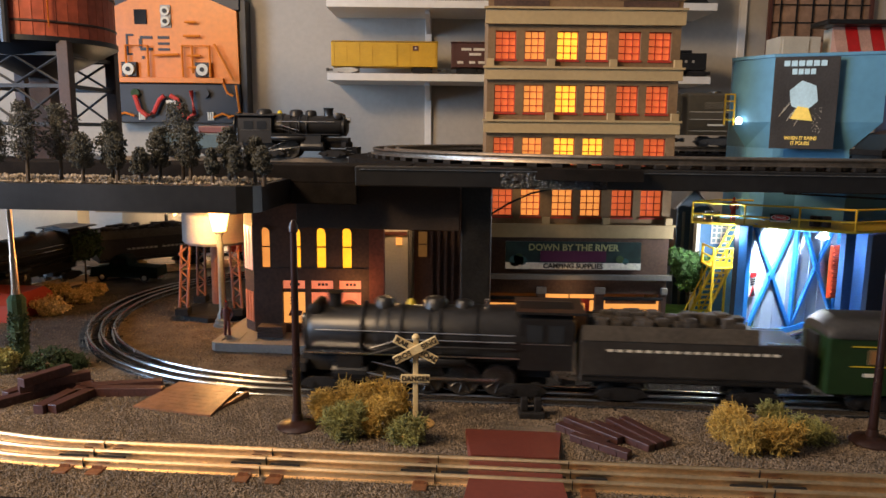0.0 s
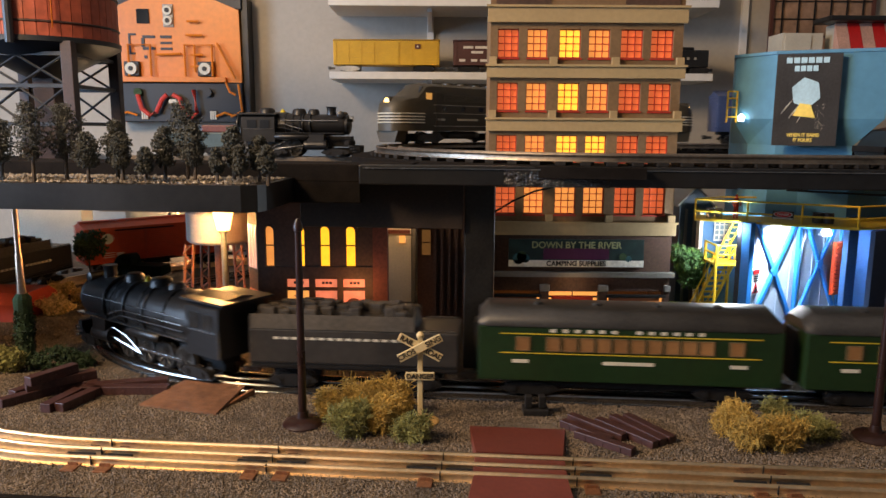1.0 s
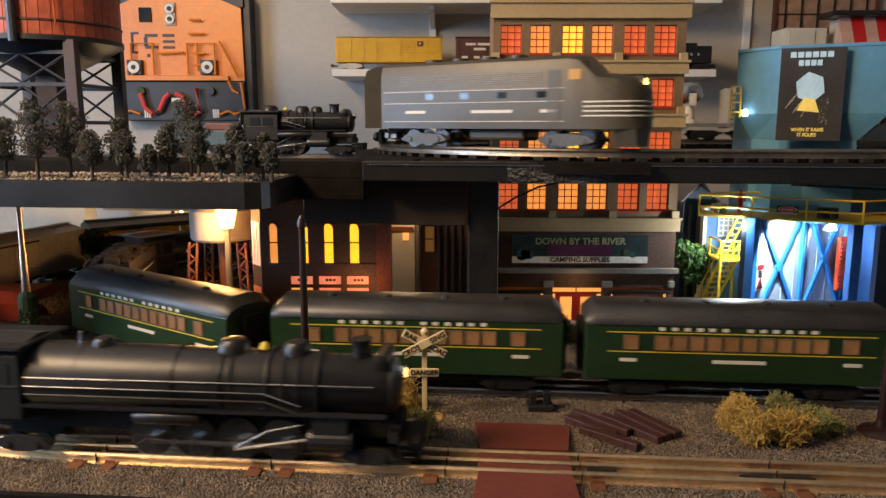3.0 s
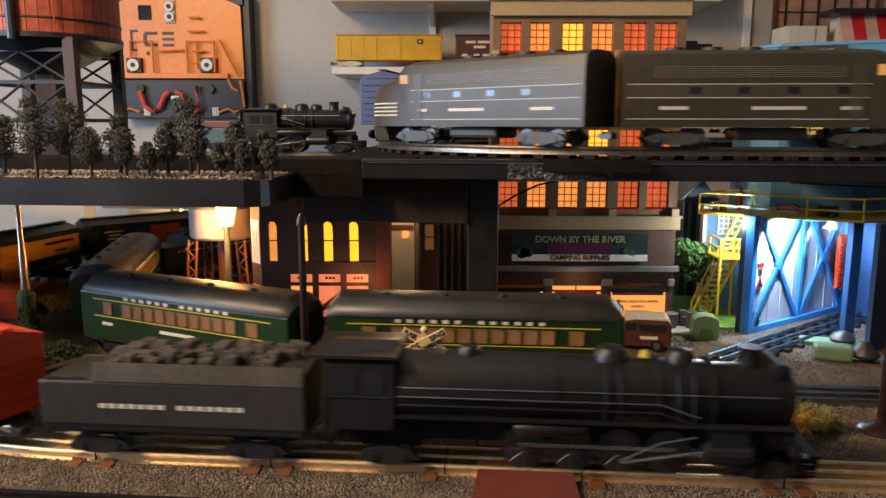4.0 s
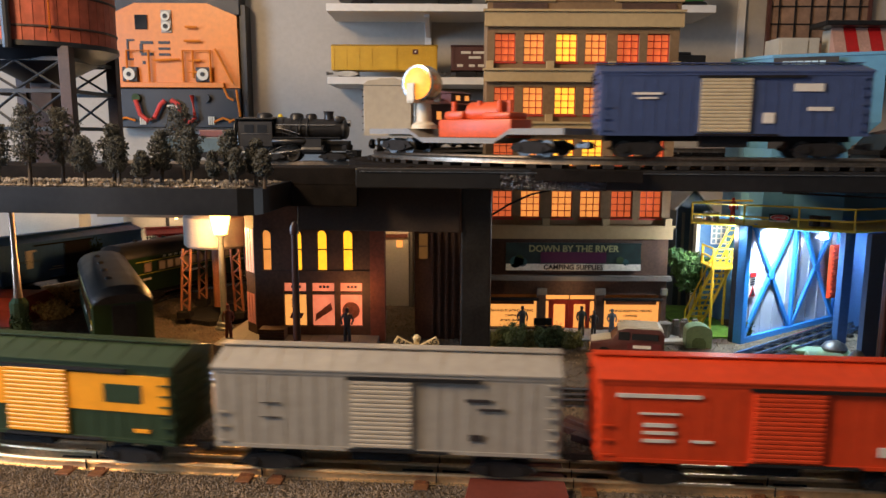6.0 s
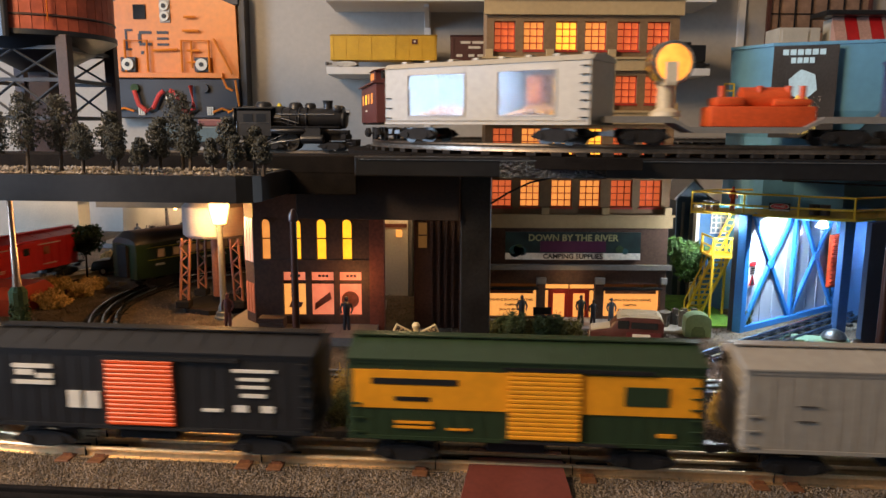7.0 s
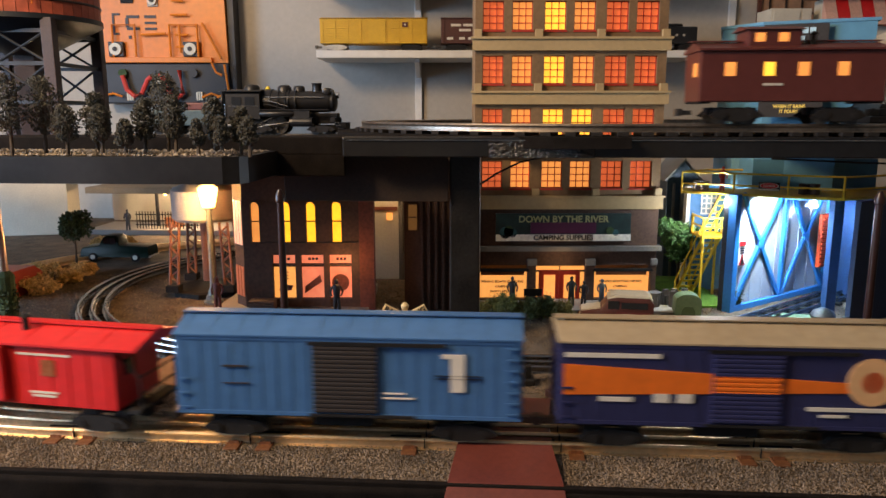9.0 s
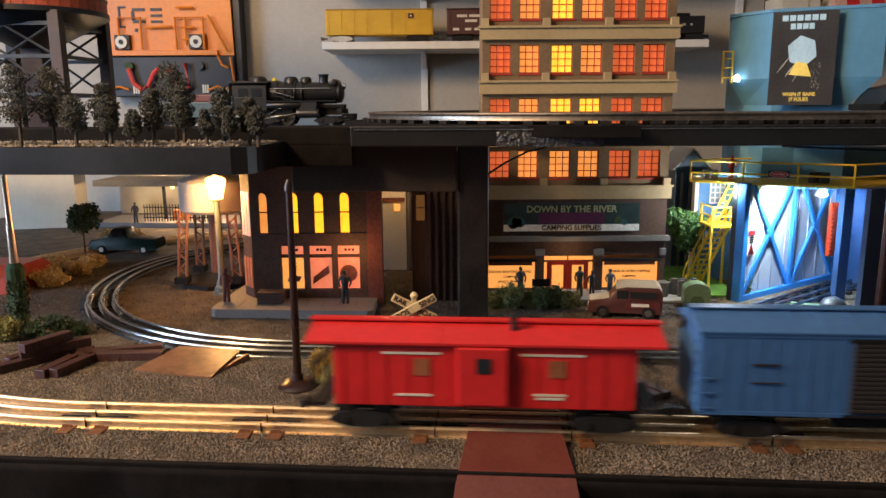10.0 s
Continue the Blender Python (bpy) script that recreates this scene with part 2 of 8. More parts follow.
def part(name, bm, material, parent=None, label="", smooth=False):
    me = bpy.data.meshes.new(name)
    bmesh.ops.recalc_face_normals(bm, faces=bm.faces[:])
    bm.to_mesh(me)
    bm.free()
    me.materials.append(material)
    if smooth:
        me.polygons.foreach_set("use_smooth", [True] * len(me.polygons))
        try:
            me.set_sharp_from_angle(angle=radians(40))
        except AttributeError:
            pass
    ob = new(name, me)
    ob.parent = parent
    if label:
        ob["label"] = label
    return ob


def bar(name, material, parent, x0, x1, y0, y1, z0, z1, bev=0.0, label=""):
    return part(name, box(bmesh.new(), x0, x1, y0, y1, z0, z1, bev), material, parent, label)


def thing(name, label, category, p=(0, 0, 0), rz=0.0, group="", kind=""):
    ob = tagged(new(name), label, category, group, kind)
    ob.matrix_basis = pose(*p, 0, 0, rz)
    return ob


def text(name, words, size, material, parent, p, rz=0.0, deep=0.0004, label="", wide=1.0, lean=90.0):
    """Raised lettering, centred on p, that faces -y before the turn rz."""
    c = bpy.data.curves.new(name, "FONT")
    c.body, c.size, c.align_x, c.align_y, c.extrude, c.offset = words, size, "CENTER", "CENTER", deep, size * 0.022
    t = bpy.data.objects.new(name, c)
    scene.collection.objects.link(t)
    me = bpy.data.meshes.new_from_object(t)
    bpy.data.objects.remove(t)
    me.transform(pose(0, 0, 0, lean, 0, 0) @ Matrix.Diagonal((wide, 1, 1, 1)))
    me.materials.clear()
    me.materials.append(material)
    ob = new(name, me)
    ob.parent = parent
    ob.matrix_basis = pose(*p, 0, 0, rz)
    if label:
        ob["label"] = label
    return ob


# ---- the layout's own axes: u along the tracks, v away from the viewer ----
LC, LS, LDEG = math.cos(radians(4.4)), math.sin(radians(4.4)), -4.4


def uv(u, v, z=0.0):
    return (u * LC + v * LS, -u * LS + v * LC, z)


def arc(cu, cv, r, a0, a1, n=60):
    return [(cu + r * math.cos(radians(a0 + (a1 - a0) * i / n)), cv + r * math.sin(radians(a0 + (a1 - a0) * i / n))) for i in range(n + 1)]


class Way:
    """A track's centre line with its length; zero is where the front straight passes u = 0."""

    def __init__(self, pts, z):
        self.p = np.array([uv(u, v)[:2] for u, v in pts])
        d = np.r_[0, np.cumsum(np.hypot(*np.diff(self.p, axis=0).T))]
        flat = np.array(pts)
        k = min((i for i in range(len(pts) - 1) if (flat[i, 0] <= 0) != (flat[i + 1, 0] <= 0) and flat[i, 1] < 0.95), key=lambda i: flat[i, 1])
        f = -flat[k, 0] / (flat[k + 1, 0] - flat[k, 0])
        self.s, self.z = d - (d[k] + f * (d[k + 1] - d[k])), z

    def at(self, s):
        return np.array([np.interp(s, self.s, self.p[:, 0]), np.interp(s, self.s, self.p[:, 1])])

    def place(self, s, half):
        a, b = self.at(s + half), self.at(s - half)
        m, d = (a + b) / 2, a - b
        return pose(m[0], m[1], self.z, 0, 0, math.degrees(math.atan2(d[1], d[0])))


V_FRONT, V_MID, V_UP = 0.580, 0.766, 0.837
FRONT = Way([(4.0, 1.54), (-0.36, 1.54)] + arc(-0.36, 1.06, 0.48, 90, 270) + [(4.0, V_FRONT)], 0.0095)
MID = Way([(4.0, V_MID), (-0.235, V_MID)] + arc(-0.235, 1.129, 0.363, 270, 180, 40) + arc(-0.278, 1.129, 0.32, 180, 90, 40) + [(4.0, 1.449)], 0.0095)
Z_UP = 0.262
UPPER = Way([(4.0, V_UP + 0.66), (0.15, V_UP + 0.66)] + arc(0.15, V_UP + 0.33, 0.33, 90, 270) + [(4.0, V_UP)], Z_UP)


# ---- room ----
def room():
    def slab(name, label, m, *b):
        return tagged(bar(name, m, None, *b, label=label), category=name.split("_")[0], kind="structure")
    slab("floor", "dark grey carpeted floor of the room", M_CARPET, -2.3, 2.3, -2.2, 2.3, -1.0, -0.95)
    slab("ceiling", "white painted flat ceiling", M_CEIL, -2.3, 2.3, -2.2, 2.3, 1.52, 1.57)
    slab("wall_north", "plain grey-beige painted wall behind the layout", M_WALL, -2.3, 2.3, 2.05, 2.15, -0.95, 1.52)
    slab("wall_south", "plain grey-beige painted wall", M_WALL, -2.3, 2.3, -2.2, -2.1, -0.95, 1.52)
    slab("wall_east", "plain grey-beige painted wall", M_WALL, 2.2, 2.3, -2.1, 2.05, -0.95, 1.52)
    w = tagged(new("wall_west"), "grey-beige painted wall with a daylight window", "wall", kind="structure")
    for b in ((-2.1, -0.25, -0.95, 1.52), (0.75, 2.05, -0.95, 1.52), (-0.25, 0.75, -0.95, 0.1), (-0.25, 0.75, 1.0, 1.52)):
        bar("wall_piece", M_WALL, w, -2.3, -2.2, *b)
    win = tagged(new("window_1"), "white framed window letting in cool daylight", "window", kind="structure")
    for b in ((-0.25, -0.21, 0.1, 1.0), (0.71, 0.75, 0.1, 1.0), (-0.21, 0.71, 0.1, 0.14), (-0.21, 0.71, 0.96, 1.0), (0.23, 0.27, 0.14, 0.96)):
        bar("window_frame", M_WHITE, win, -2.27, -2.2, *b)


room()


def table():
    """Layout top, its black front skirt with soft folds, and trestle legs."""
    t = thing("ground", "tan and grey ballast covered layout top", "ground", kind="structure")
    bm = bmesh.new()
    prism(bm, [uv(-1.25, 0.503)[:2], uv(1.6, 0.503)[:2], uv(1.6, 1.93)[:2], uv(-1.25, 1.86)[:2]], -0.03, 0.0, "z")
    part("layout_top", bm, M_BALLAST, t)
    bm = bmesh.new()
    n, rows = 240, []
    for z in (-0.0005, -0.006, -0.05, -0.5, -0.94):
        row = []
        for i in range(n + 1):
            u = -1.25 + 2.85 * i / n
            amp = min(1, -z * 8) * 0.008
            row.append(bm.verts.new(uv(u, 0.4985 + amp * (math.sin(u * 37) + 0.6 * math.sin(u * 83 + 1)), z)))
        rows.append(row)
    for a, b in zip(rows, rows[1:]):
        for i in range(n):
            bm.faces.new((a[i], a[i + 1], b[i + 1], b[i]))
    sk = part("table_skirt", bm, M_CLOTH, None, smooth=True)
    tagged(sk, "black cloth skirt hanging from the layout's front edge", "cloth")
    md = sk.modifiers.new("thick", "SOLIDIFY")
    md.thickness = 0.002
    bm = bmesh.new()
    box(bm, -1.25, 1.6, 0.499, 0.5045, -0.028, 0.003, 0.001)
    e = part("edge_trim", bm, M_CLOTH, None, "black trim strip along the layout's front edge")
    e.matrix_basis = pose(0, 0, 0, 0, 0, LDEG)
    tagged(e, category="trim", kind="structure")


table()


def pebbles(name, label, m, u0, u1, v0, v1, count, size, keep=lambda u, v: True, seed=3):
    """Loose stones as small lumps lying on the top."""
    rng = np.random.default_rng(seed)
    base = np.array([(1, 0, 0), (0, 1, 0), (-1, 0, 0), (0, -1, 0), (0, 0, 0.8), (0, 0, -0.6)], float)
    tri = np.array([(0, 1, 4), (1, 2, 4), (2, 3, 4), (3, 0, 4), (1, 0, 5), (2, 1, 5), (3, 2, 5), (0, 3, 5)])
    u, v = rng.uniform(u0, u1, count), rng.uniform(v0, v1, count)
    ok = np.array([keep(a, b) for a, b in zip(u, v)])
    u, v = u[ok], v[ok]
    n = len(u)
    r = size * rng.uniform(0.45, 1.3, (n, 1, 1))
    sh = base[None] * rng.uniform(0.6, 1.25, (n, 6, 3))
    a = rng.uniform(0, 6.28, n)
    c, s = np.cos(a)[:, None], np.sin(a)[:, None]
    x, y, z = sh[..., 0] * c - sh[..., 1] * s, sh[..., 0] * s + sh[..., 1] * c, sh[..., 2]
    p = np.stack([x, y, z], -1) * r
    p[..., 0] += (u * LC + v * LS)[:, None]
    p[..., 1] += (-u * LS + v * LC)[:, None]
    p[..., 2] += (0.0004 + r[:, 0, 0] * 0.3)[:, None]
    f = (tri[None] + 6 * np.arange(n)[:, None, None]).reshape(-1, 3)
    me = bpy.data.meshes.new(name)
    me.from_pydata(p.reshape(-1, 3), [], f.tolist())
    me.materials.append(m)
    return tagged(new(name, me), label, "gravel", kind="stuff")


pebbles("ballast", "loose tan and grey ballast stones over the layout", M_PEBBLE, -0.60, 0.58, 0.506, 0.775, 125000, 0.00115,
        lambda u, v: not (0.0 < u - v * 0.0 and -0.06 < u + 0.06 < 0.115 and v < 0.69 and u > -0.034))
pebbles("ballast", "sparser ballast stones round the curve and street", M_PEBBLE, -0.95, 0.75, 0.775, 1.20, 34000, 0.0013, seed=5)


# ---- tracks ----
def track(name, label, way, s0, s1, tie_at, tie_mat, rail_mat, tie_size, step=0.012, rails=True, gauge=0.0172):
    t = thing(name, label, "track", kind="structure")
    n = max(2, int((s1 - s0) / step))
    ss = [s0 + (s1 - s0) * i / n for i in range(n + 1)]
    H = 0.0093
    prof = [(0.0042, -H + 0.0004), (0.0041, -H + 0.0010), (0.0008, -H + 0.0014), (0.0005, -H + 0.0024), (0.0005, -0.0040), (0.0016, -0.0034), (0.0021, -0.0018), (0.0012, -0.0002), (0.0004, 0)]
    prof = prof + [(-a, b) for a, b in prof[::-1]]
    for off in (-gauge, 0.0, gauge):
        rings = []
        for s in ss:
            a, b, c = way.at(s - 0.004), way.at(s + 0.004), way.at(s)
            d = (b - a) / np.hypot(*(b - a))
            q = np.array([-d[1], d[0]])
            rings.append([(c[0] + q[0] * (off + w), c[1] + q[1] * (off + w), way.z + h) for w, h in prof])
        part("rail", loft(bmesh.new(), rings), rail_mat, t, smooth=True)
    L, W, hh = tie_size
    tie = None
    for s in tie_at:
        if not s0 < s < s1:
            continue
        if tie is None:
            bm = bmesh.new()
            lift = 0.0016 if hh < 0.006 else 0.0
            box(bm, -W / 2, W / 2, -L / 2, L / 2, -H - hh + 0.0045, -H + 0.0005 + lift, 0.0006)
            if hh < 0.006:
                for y in (-gauge, 0, gauge):
                    for e in (-0.0055, 0.0043):
                        box(bm, -W / 2 + 0.002, W / 2 - 0.002, y + e, y + e + 0.0012, -H, -H + 0.0046)
            tie = part("tie", bm, tie_mat, t)
            ob = tie
        else:
            ob = new("tie", tie.data)
            ob.parent = t
        ob.matrix_basis = way.place(s, 0.004)
    return t


def plates(t, way, at):
    """Black insulator plates beside the middle rail at each joint."""
    for s in at:
        for a in (-0.030, 0.004):
            o = bar("insulator", M_BLACKMAT, t, a, a + 0.026, -0.0135, -0.0030, -0.0062, -0.0042, 0.0004)
            o.matrix_basis = way.place(s, 0.004)


joints = [-0.46, -0.434, -0.318, -0.290, -0.163, -0.136, -0.015, 0.096, 0.121, 0.255, 0.281, 0.415, 0.44]
tf = track("track", "three-rail tinplate track with brown steel ties on ballast", FRONT, -1.9, 0.85, [j - 0.045 for j in joints], M_TIE, M_RAIL, (0.064, 0.0125, 0.0045))
plates(tf, FRONT, [-0.349, -0.195, -0.048, 0.064, 0.223])
for s in (-0.492, -0.349, -0.195, -0.048, 0.064, 0.223, 0.383):
    for off in (-0.0172, 0.0, 0.0172):
        bar("rail_joint", M_BLACKMAT, tf, -0.0004, 0.0004, off - 0.0023, off + 0.0023, -0.0085, -0.0003).matrix_basis = FRONT.place(s, 0.004)
track("track", "three-rail curved tinplate track with dark ties", MID, -0.62, 1.60, [-0.55 + 0.030 * i for i in range(22)] + [0.17, 0.29, 0.33, 0.41, 0.50, 0.60, 0.70, 0.80, 0.9, 1.0, 1.1, 1.2], M_TIEBLK, M_RAILMID, (0.054, 0.011, 0.0075))
track("track", "three-rail track on black ties along the upper deck", UPPER, -1.3, 1.2, [-1.2 + 0.026 * i for i in range(90)], M_TIEBLK, M_RAILDARK, (0.056, 0.012, 0.0085), gauge=0.0172)


# ---- upper deck ----
def deck():
    t = thing("upper_deck", "black painted plywood deck carrying the raised track", "deck", kind="structure")
    m = pose(0, 0, 0, 0, 0, LDEG)

    def slab(name, b, mm, bev=0.0015):
        o = bar(name, mm, t, *b, bev)
        o.matrix_basis = m
        return o
    # unseen board added behind the girder to keep lamp light off the store front
    slab("shade_board", (0.02, 0.36, 0.8860, 1.030, 0.2275, 0.2345), M_BLACKMAT)
    slab("girder", (-0.16, 1.7, 0.800, 0.812, 0.2265, 0.2485), M_BLACK)
    slab("fascia", (-0.32, -0.1605, 0.813, 0.820, 0.204, 0.2478), M_CLOTH)
    slab("foil_wrap", (0.0, 0.115, 0.7990, 0.8005, 0.2262, 0.2440), mat("wrinkled_black", (0.014, 0.012, 0.011), 0.18, vary=0.5, grain=240, bump=1.0, dist=0.004, spec=0.8), 0)
    slab("deck_board", (-0.10, 1.7, 0.8125, 0.885, 0.240, 0.2485), M_CLOTH)
    slab("deck_board", (-1.3, -0.16, 0.8855, 1.36, 0.2105, 0.2305), M_CLOTH)
    slab("deck_board", (0.15, 1.7, 1.45, 1.545, 0.240, 0.2485), M_CLOTH)
    ring = [(0.15 + r * math.cos(radians(a)), V_UP + 0.33 + r * math.sin(radians(a))) for r, span in ((0.385, range(90, 271, 6)), (0.280, range(270, 89, -6))) for a in span]
    o = part("curve_board", prism(bmesh.new(), ring, 0.2365, 0.2487, "z"), M_CLOTH, t)
    o.matrix_basis = m
    slab("deck_board", (-1.3, -0.105, 0.8125, 0.885, 0.228, 0.2480), M_CLOTH)
    slab("edge_strip", (-0.155, 1.7, 0.7985, 0.800, 0.2445, 0.2455), M_STEEL, 0)
    slab("panel", (-0.24, -0.046, 0.846, 0.852, 0.172, 0.2275), mat("brown_black_board", (0.030, 0.018, 0.012), 0.6, vary=0.3), 0.001)
    # left shelf that holds the wood
    bm = bmesh.new()
    prism(bm, [(-0.80, 0.69), (-0.255, 0.69), (-0.2405, 0.697), (-0.2365, 0.712), (-0.2365, 0.812), (-0.80, 0.812)], 0.206, 0.2325, "z")
    o = part("shelf_board", bm, M_BLACK, t)
    o.matrix_basis = m
    bm = bmesh.new()
    box(bm, -0.045, -0.009, 0.853, 0.890, 0.0, 0.2265, 0.002)
    o = part("column", bm, mat("black_column", (0.012, 0.011, 0.010), 0.4, vary=0.5, grain=260, bump=0.5, dist=0.001), t)
    o.matrix_basis = m
    bm = bmesh.new()
    box(bm, 0.72, 0.76, 0.853, 0.890, 0.0, 0.2265, 0.002)
    part("column", bm, M_BLACK, t).matrix_basis = m
    bm = bmesh.new()
    tube(bm, [(-0.012, 0.858, 0.190), (0.010, 0.84, 0.206), (0.035, 0.82, 0.220), (0.06, 0.812, 0.2265)], 0.0012, 6)
    part("cable", bm, M_BLACKMAT, t).matrix_basis = m
    bm = bmesh.new()
    tube(bm, [(0.30, 0.80, 0.2262), (0.40, 0.815, 0.221), (0.5, 0.82, 0.2185), (0.62, 0.815, 0.217), (0.75, 0.81, 0.224)], 0.0012, 6)
    part("cable", bm, M_BLACKMAT, t).matrix_basis = m


deck()


# ---- rolling stock: x forward, z up from the rail head ----
def truck(parent, x, r=0.0085, base=0.030, m=M_BLACKMAT):
    t = bar("truck", m, parent, -base / 2 - 0.012, base / 2 + 0.012, -0.006, 0.006, 0.010, 0.0175)
    t.location.x = x
    for s in (-1, 1):
        bm = bmesh.new()
        y = s * 0.0255
        prism(bm, [(-base / 2 - 0.013, 0.0085), (-base / 2 - 0.006, 0.0145), (-0.007, 0.0165), (0.007, 0.0165), (base / 2 + 0.006, 0.0145), (base / 2 + 0.013, 0.0085), (base / 2 + 0.005, 0.0055), (0.008, 0.0030), (-0.008, 0.0030), (-base / 2 - 0.005, 0.0055)], y - 0.002, y + 0.002, "y")
        for xx in (-base / 2, base / 2):
            lathe(bm, [(0.0035, -0.0015), (0.0035, 0.0015)], (xx, y + s * 0.002, 0.009), 8, "y")
        part("side_frame", bm, m, t)
    for xx in (-base / 2, base / 2):
        bm = bmesh.new()
        for s in (-1, 1):
            lathe(bm, [(r + 0.0012, -0.0005), (r + 0.0012, 0.0012), (r, 0.0014), (r, 0.0042), (r * 0.6, 0.0046)][::s], (xx, s * 0.0165 + (0 if s > 0 else -0.0), r), 18, "y")
        tube(bm, [(xx, -0.02, r), (xx, 0.02, r)], 0.0018, 8)
        part("wheel", bm, M_WHEEL, t)
    return t


def coupler(parent, x, s):
    bm = bmesh.new()
    box(bm, min(0, s * 0.012), max(0, s * 0.012), -0.003, 0.003, 0.0095, 0.0145)
    box(bm, min(s * 0.010, s * 0.017), max(s * 0.010, s * 0.017), -0.006, 0.005, 0.0085, 0.0165, 0.001)
    part("coupler", bm, M_WHEEL, parent).location.x = x


def rungs(parent, m, x0, x1, y, z0, z1, n, name="ladder"):
    bm = bmesh.new()
    box(bm, x0, x1, min(y, y * 1.035), max(y, y * 1.035), -0.0006, 0.0006)
    first = part("ladder_rung", bm, m, parent)
    for k in range(n):
        o = first if k == 0 else new("ladder_rung", first.data)
        o.parent = parent
        o.matrix_basis = Matrix.Translation((0, 0, z0 + (z1 - z0) * k / (n - 1)))


def boxcar(label, body, roof, door, door_x=(-0.022, 0.030), marks=(), stripe=None, ribs=True, group="", L=0.279, taper=False):
    """A 40-foot style box car: sides, gabled roof, corrugated sliding doors, ladders, trucks."""
    c = tagged(new("boxcar"), label, "boxcar", group)
    h, W, z0, z1, zp = L / 2, 0.0325, 0.0235, 0.0895, 0.1005
    bm = bmesh.new()
    box(bm, -h, h, -W, W, z0, z1, 0.0012)
    for s in (-1, 1):
        for k in range(7):
            if k in (0, 6) and not ribs:
                continue
            zz = z0 + 0.007 + k * 0.0085
            bar("end_rib", body, c, s * (h - 0.0001) if s > 0 else -h - 0.0016, h + 0.0016 if s > 0 else -h + 0.0001, -W + 0.004, W - 0.004, zz - 0.0016, zz + 0.0016)
        bar("side_sill", body, c, -h, h, s * W - 0.0008, s * W + 0.0008, z0, z0 + 0.003)
        bar("eave_plate", body, c, -h, h, s * W - 0.0008, s * W + 0.0010, z1 - 0.003, z1)
        for k in range(22):
            x = -h + 0.008 + k * (L - 0.016) / 21
            if not door_x[0] - 0.004 < x < door_x[1] + 0.004:
                bar("rivet_seam", body, c, x - 0.0003, x + 0.0003, s * W - 0.0004, s * W + 0.0004, z0 + 0.004, z1 - 0.004)
    part("body", bm, body, c)
    bm = bmesh.new()
    prism(bm, [(-W - 0.0018, z1), (W + 0.0018, z1), (W + 0.0018, z1 + 0.0015), (0, zp), (-W - 0.0018, z1 + 0.0015)], -h - 0.001, h + 0.001, "x")
    part("roof", bm, roof, c)
    for k in range(13):
        x = -h + 0.006 + k * (L - 0.012) / 12
        rb = prism(bmesh.new(), [(-W - 0.0019, z1 + 0.0016), (0, zp + 0.0009), (W + 0.0019, z1 + 0.0016), (W, z1), (-W, z1)], x - 0.0006, x + 0.0006, "x")
        part("roof_rib", rb, roof, c)
    bm = bmesh.new()
    for y in (-0.004, 0.0, 0.004):
        box(bm, -h - 0.002, h + 0.002, y - 0.0017, y + 0.0017, zp + 0.0008, zp + 0.0018)
    part("roof_walk", bm, roof, c)
    for s in (-1, 1):
        bm = bmesh.new()
        x0, x1 = door_x
        n = 15
        pts = [(W, z0 + 0.003)]
        for k in range(n):
            za = z0 + 0.004 + (z1 - z0 - 0.010) * k / n
            dz = (z1 - z0 - 0.010) / n
            pts += [(W + 0.0022, za), (W + 0.0030, za + dz * 0.25), (W + 0.0030, za + dz * 0.75), (W + 0.0022, za + dz)]
        pts.append((W, z1 - 0.005))
        prism(bm, [(s * a, b) for a, b in pts], x0, x1, "x")
        part("door", bm, door, c)
        if stripe and door is body:
            band = [(a + 0.0004, b) for a, b in pts if stripe[1] < b < stripe[2]]
            band = [(W + 0.0012, band[0][1])] + band + [(W + 0.0012, band[-1][1])]
            part("door_band", prism(bmesh.new(), [(s * a, b) for a, b in band], x0 + 0.001, x1 - 0.001, "x"), stripe[0], c)
        bm = bmesh.new()
        box(bm, x0 - 0.004, x1 + 0.055, s * (W + 0.0004) - 0.0012, s * (W + 0.0004) + 0.0028 * s, z1 - 0.0056, z1 - 0.0030)
        part("door_track", bm, M_BLACKMAT, c)
        bm = bmesh.new()
        box(bm, x0 - 0.004, x1 + 0.030, min(s * W, s * (W + 0.0026)), max(s * W, s * (W + 0.0026)), z0 + 0.0005, z0 + 0.0025)
        part("door_track", bm, M_BLACKMAT, c)
        rungs(c, body, h - 0.011, h - 0.002, s * (W + 0.0012), z0 + 0.006, z1 - 0.006, 7)
        rungs(c, body, -h + 0.002, -h + 0.011, s * (W + 0.0012), z0 + 0.006, z0 + 0.03, 3)
        if taper:
            y0, y1 = sorted((s * (W - 0.0002), s * (W + 0.0011)))
            part("stripe", prism(bmesh.new(), [(-h + 0.004, 0.0475), (h - 0.024, 0.0550), (h - 0.010, 0.0580), (h - 0.024, 0.0600), (-h + 0.004, 0.0725)], y0, y1, "y"), stripe[0], c)
        elif stripe:
            bar("stripe", stripe[0], c, -h + 0.004, h - 0.004, min(s * W, s * (W + 0.0011)), max(s * W, s * (W + 0.0011)), stripe[1], stripe[2])
        for mm, xa, xb, za, zb in marks:
            y0, y1 = sorted((s * (W + 0.0006), s * (W + 0.0016)))
            if zb - za > 0.016:
                bm = bmesh.new()
                lathe(bm, [((zb - za) / 2, y0), ((zb - za) / 2, y1)], ((xa + xb) / 2, 0, (za + zb) / 2), 24, "y")
                part("emblem", bm, mm, c)
            else:
                bar("marking", mm, c, xa, xb, y0, y1, za, zb)
    bm = bmesh.new()
    box(bm, -h + 0.01, h - 0.01, -0.012, 0.012, 0.0175, z0)
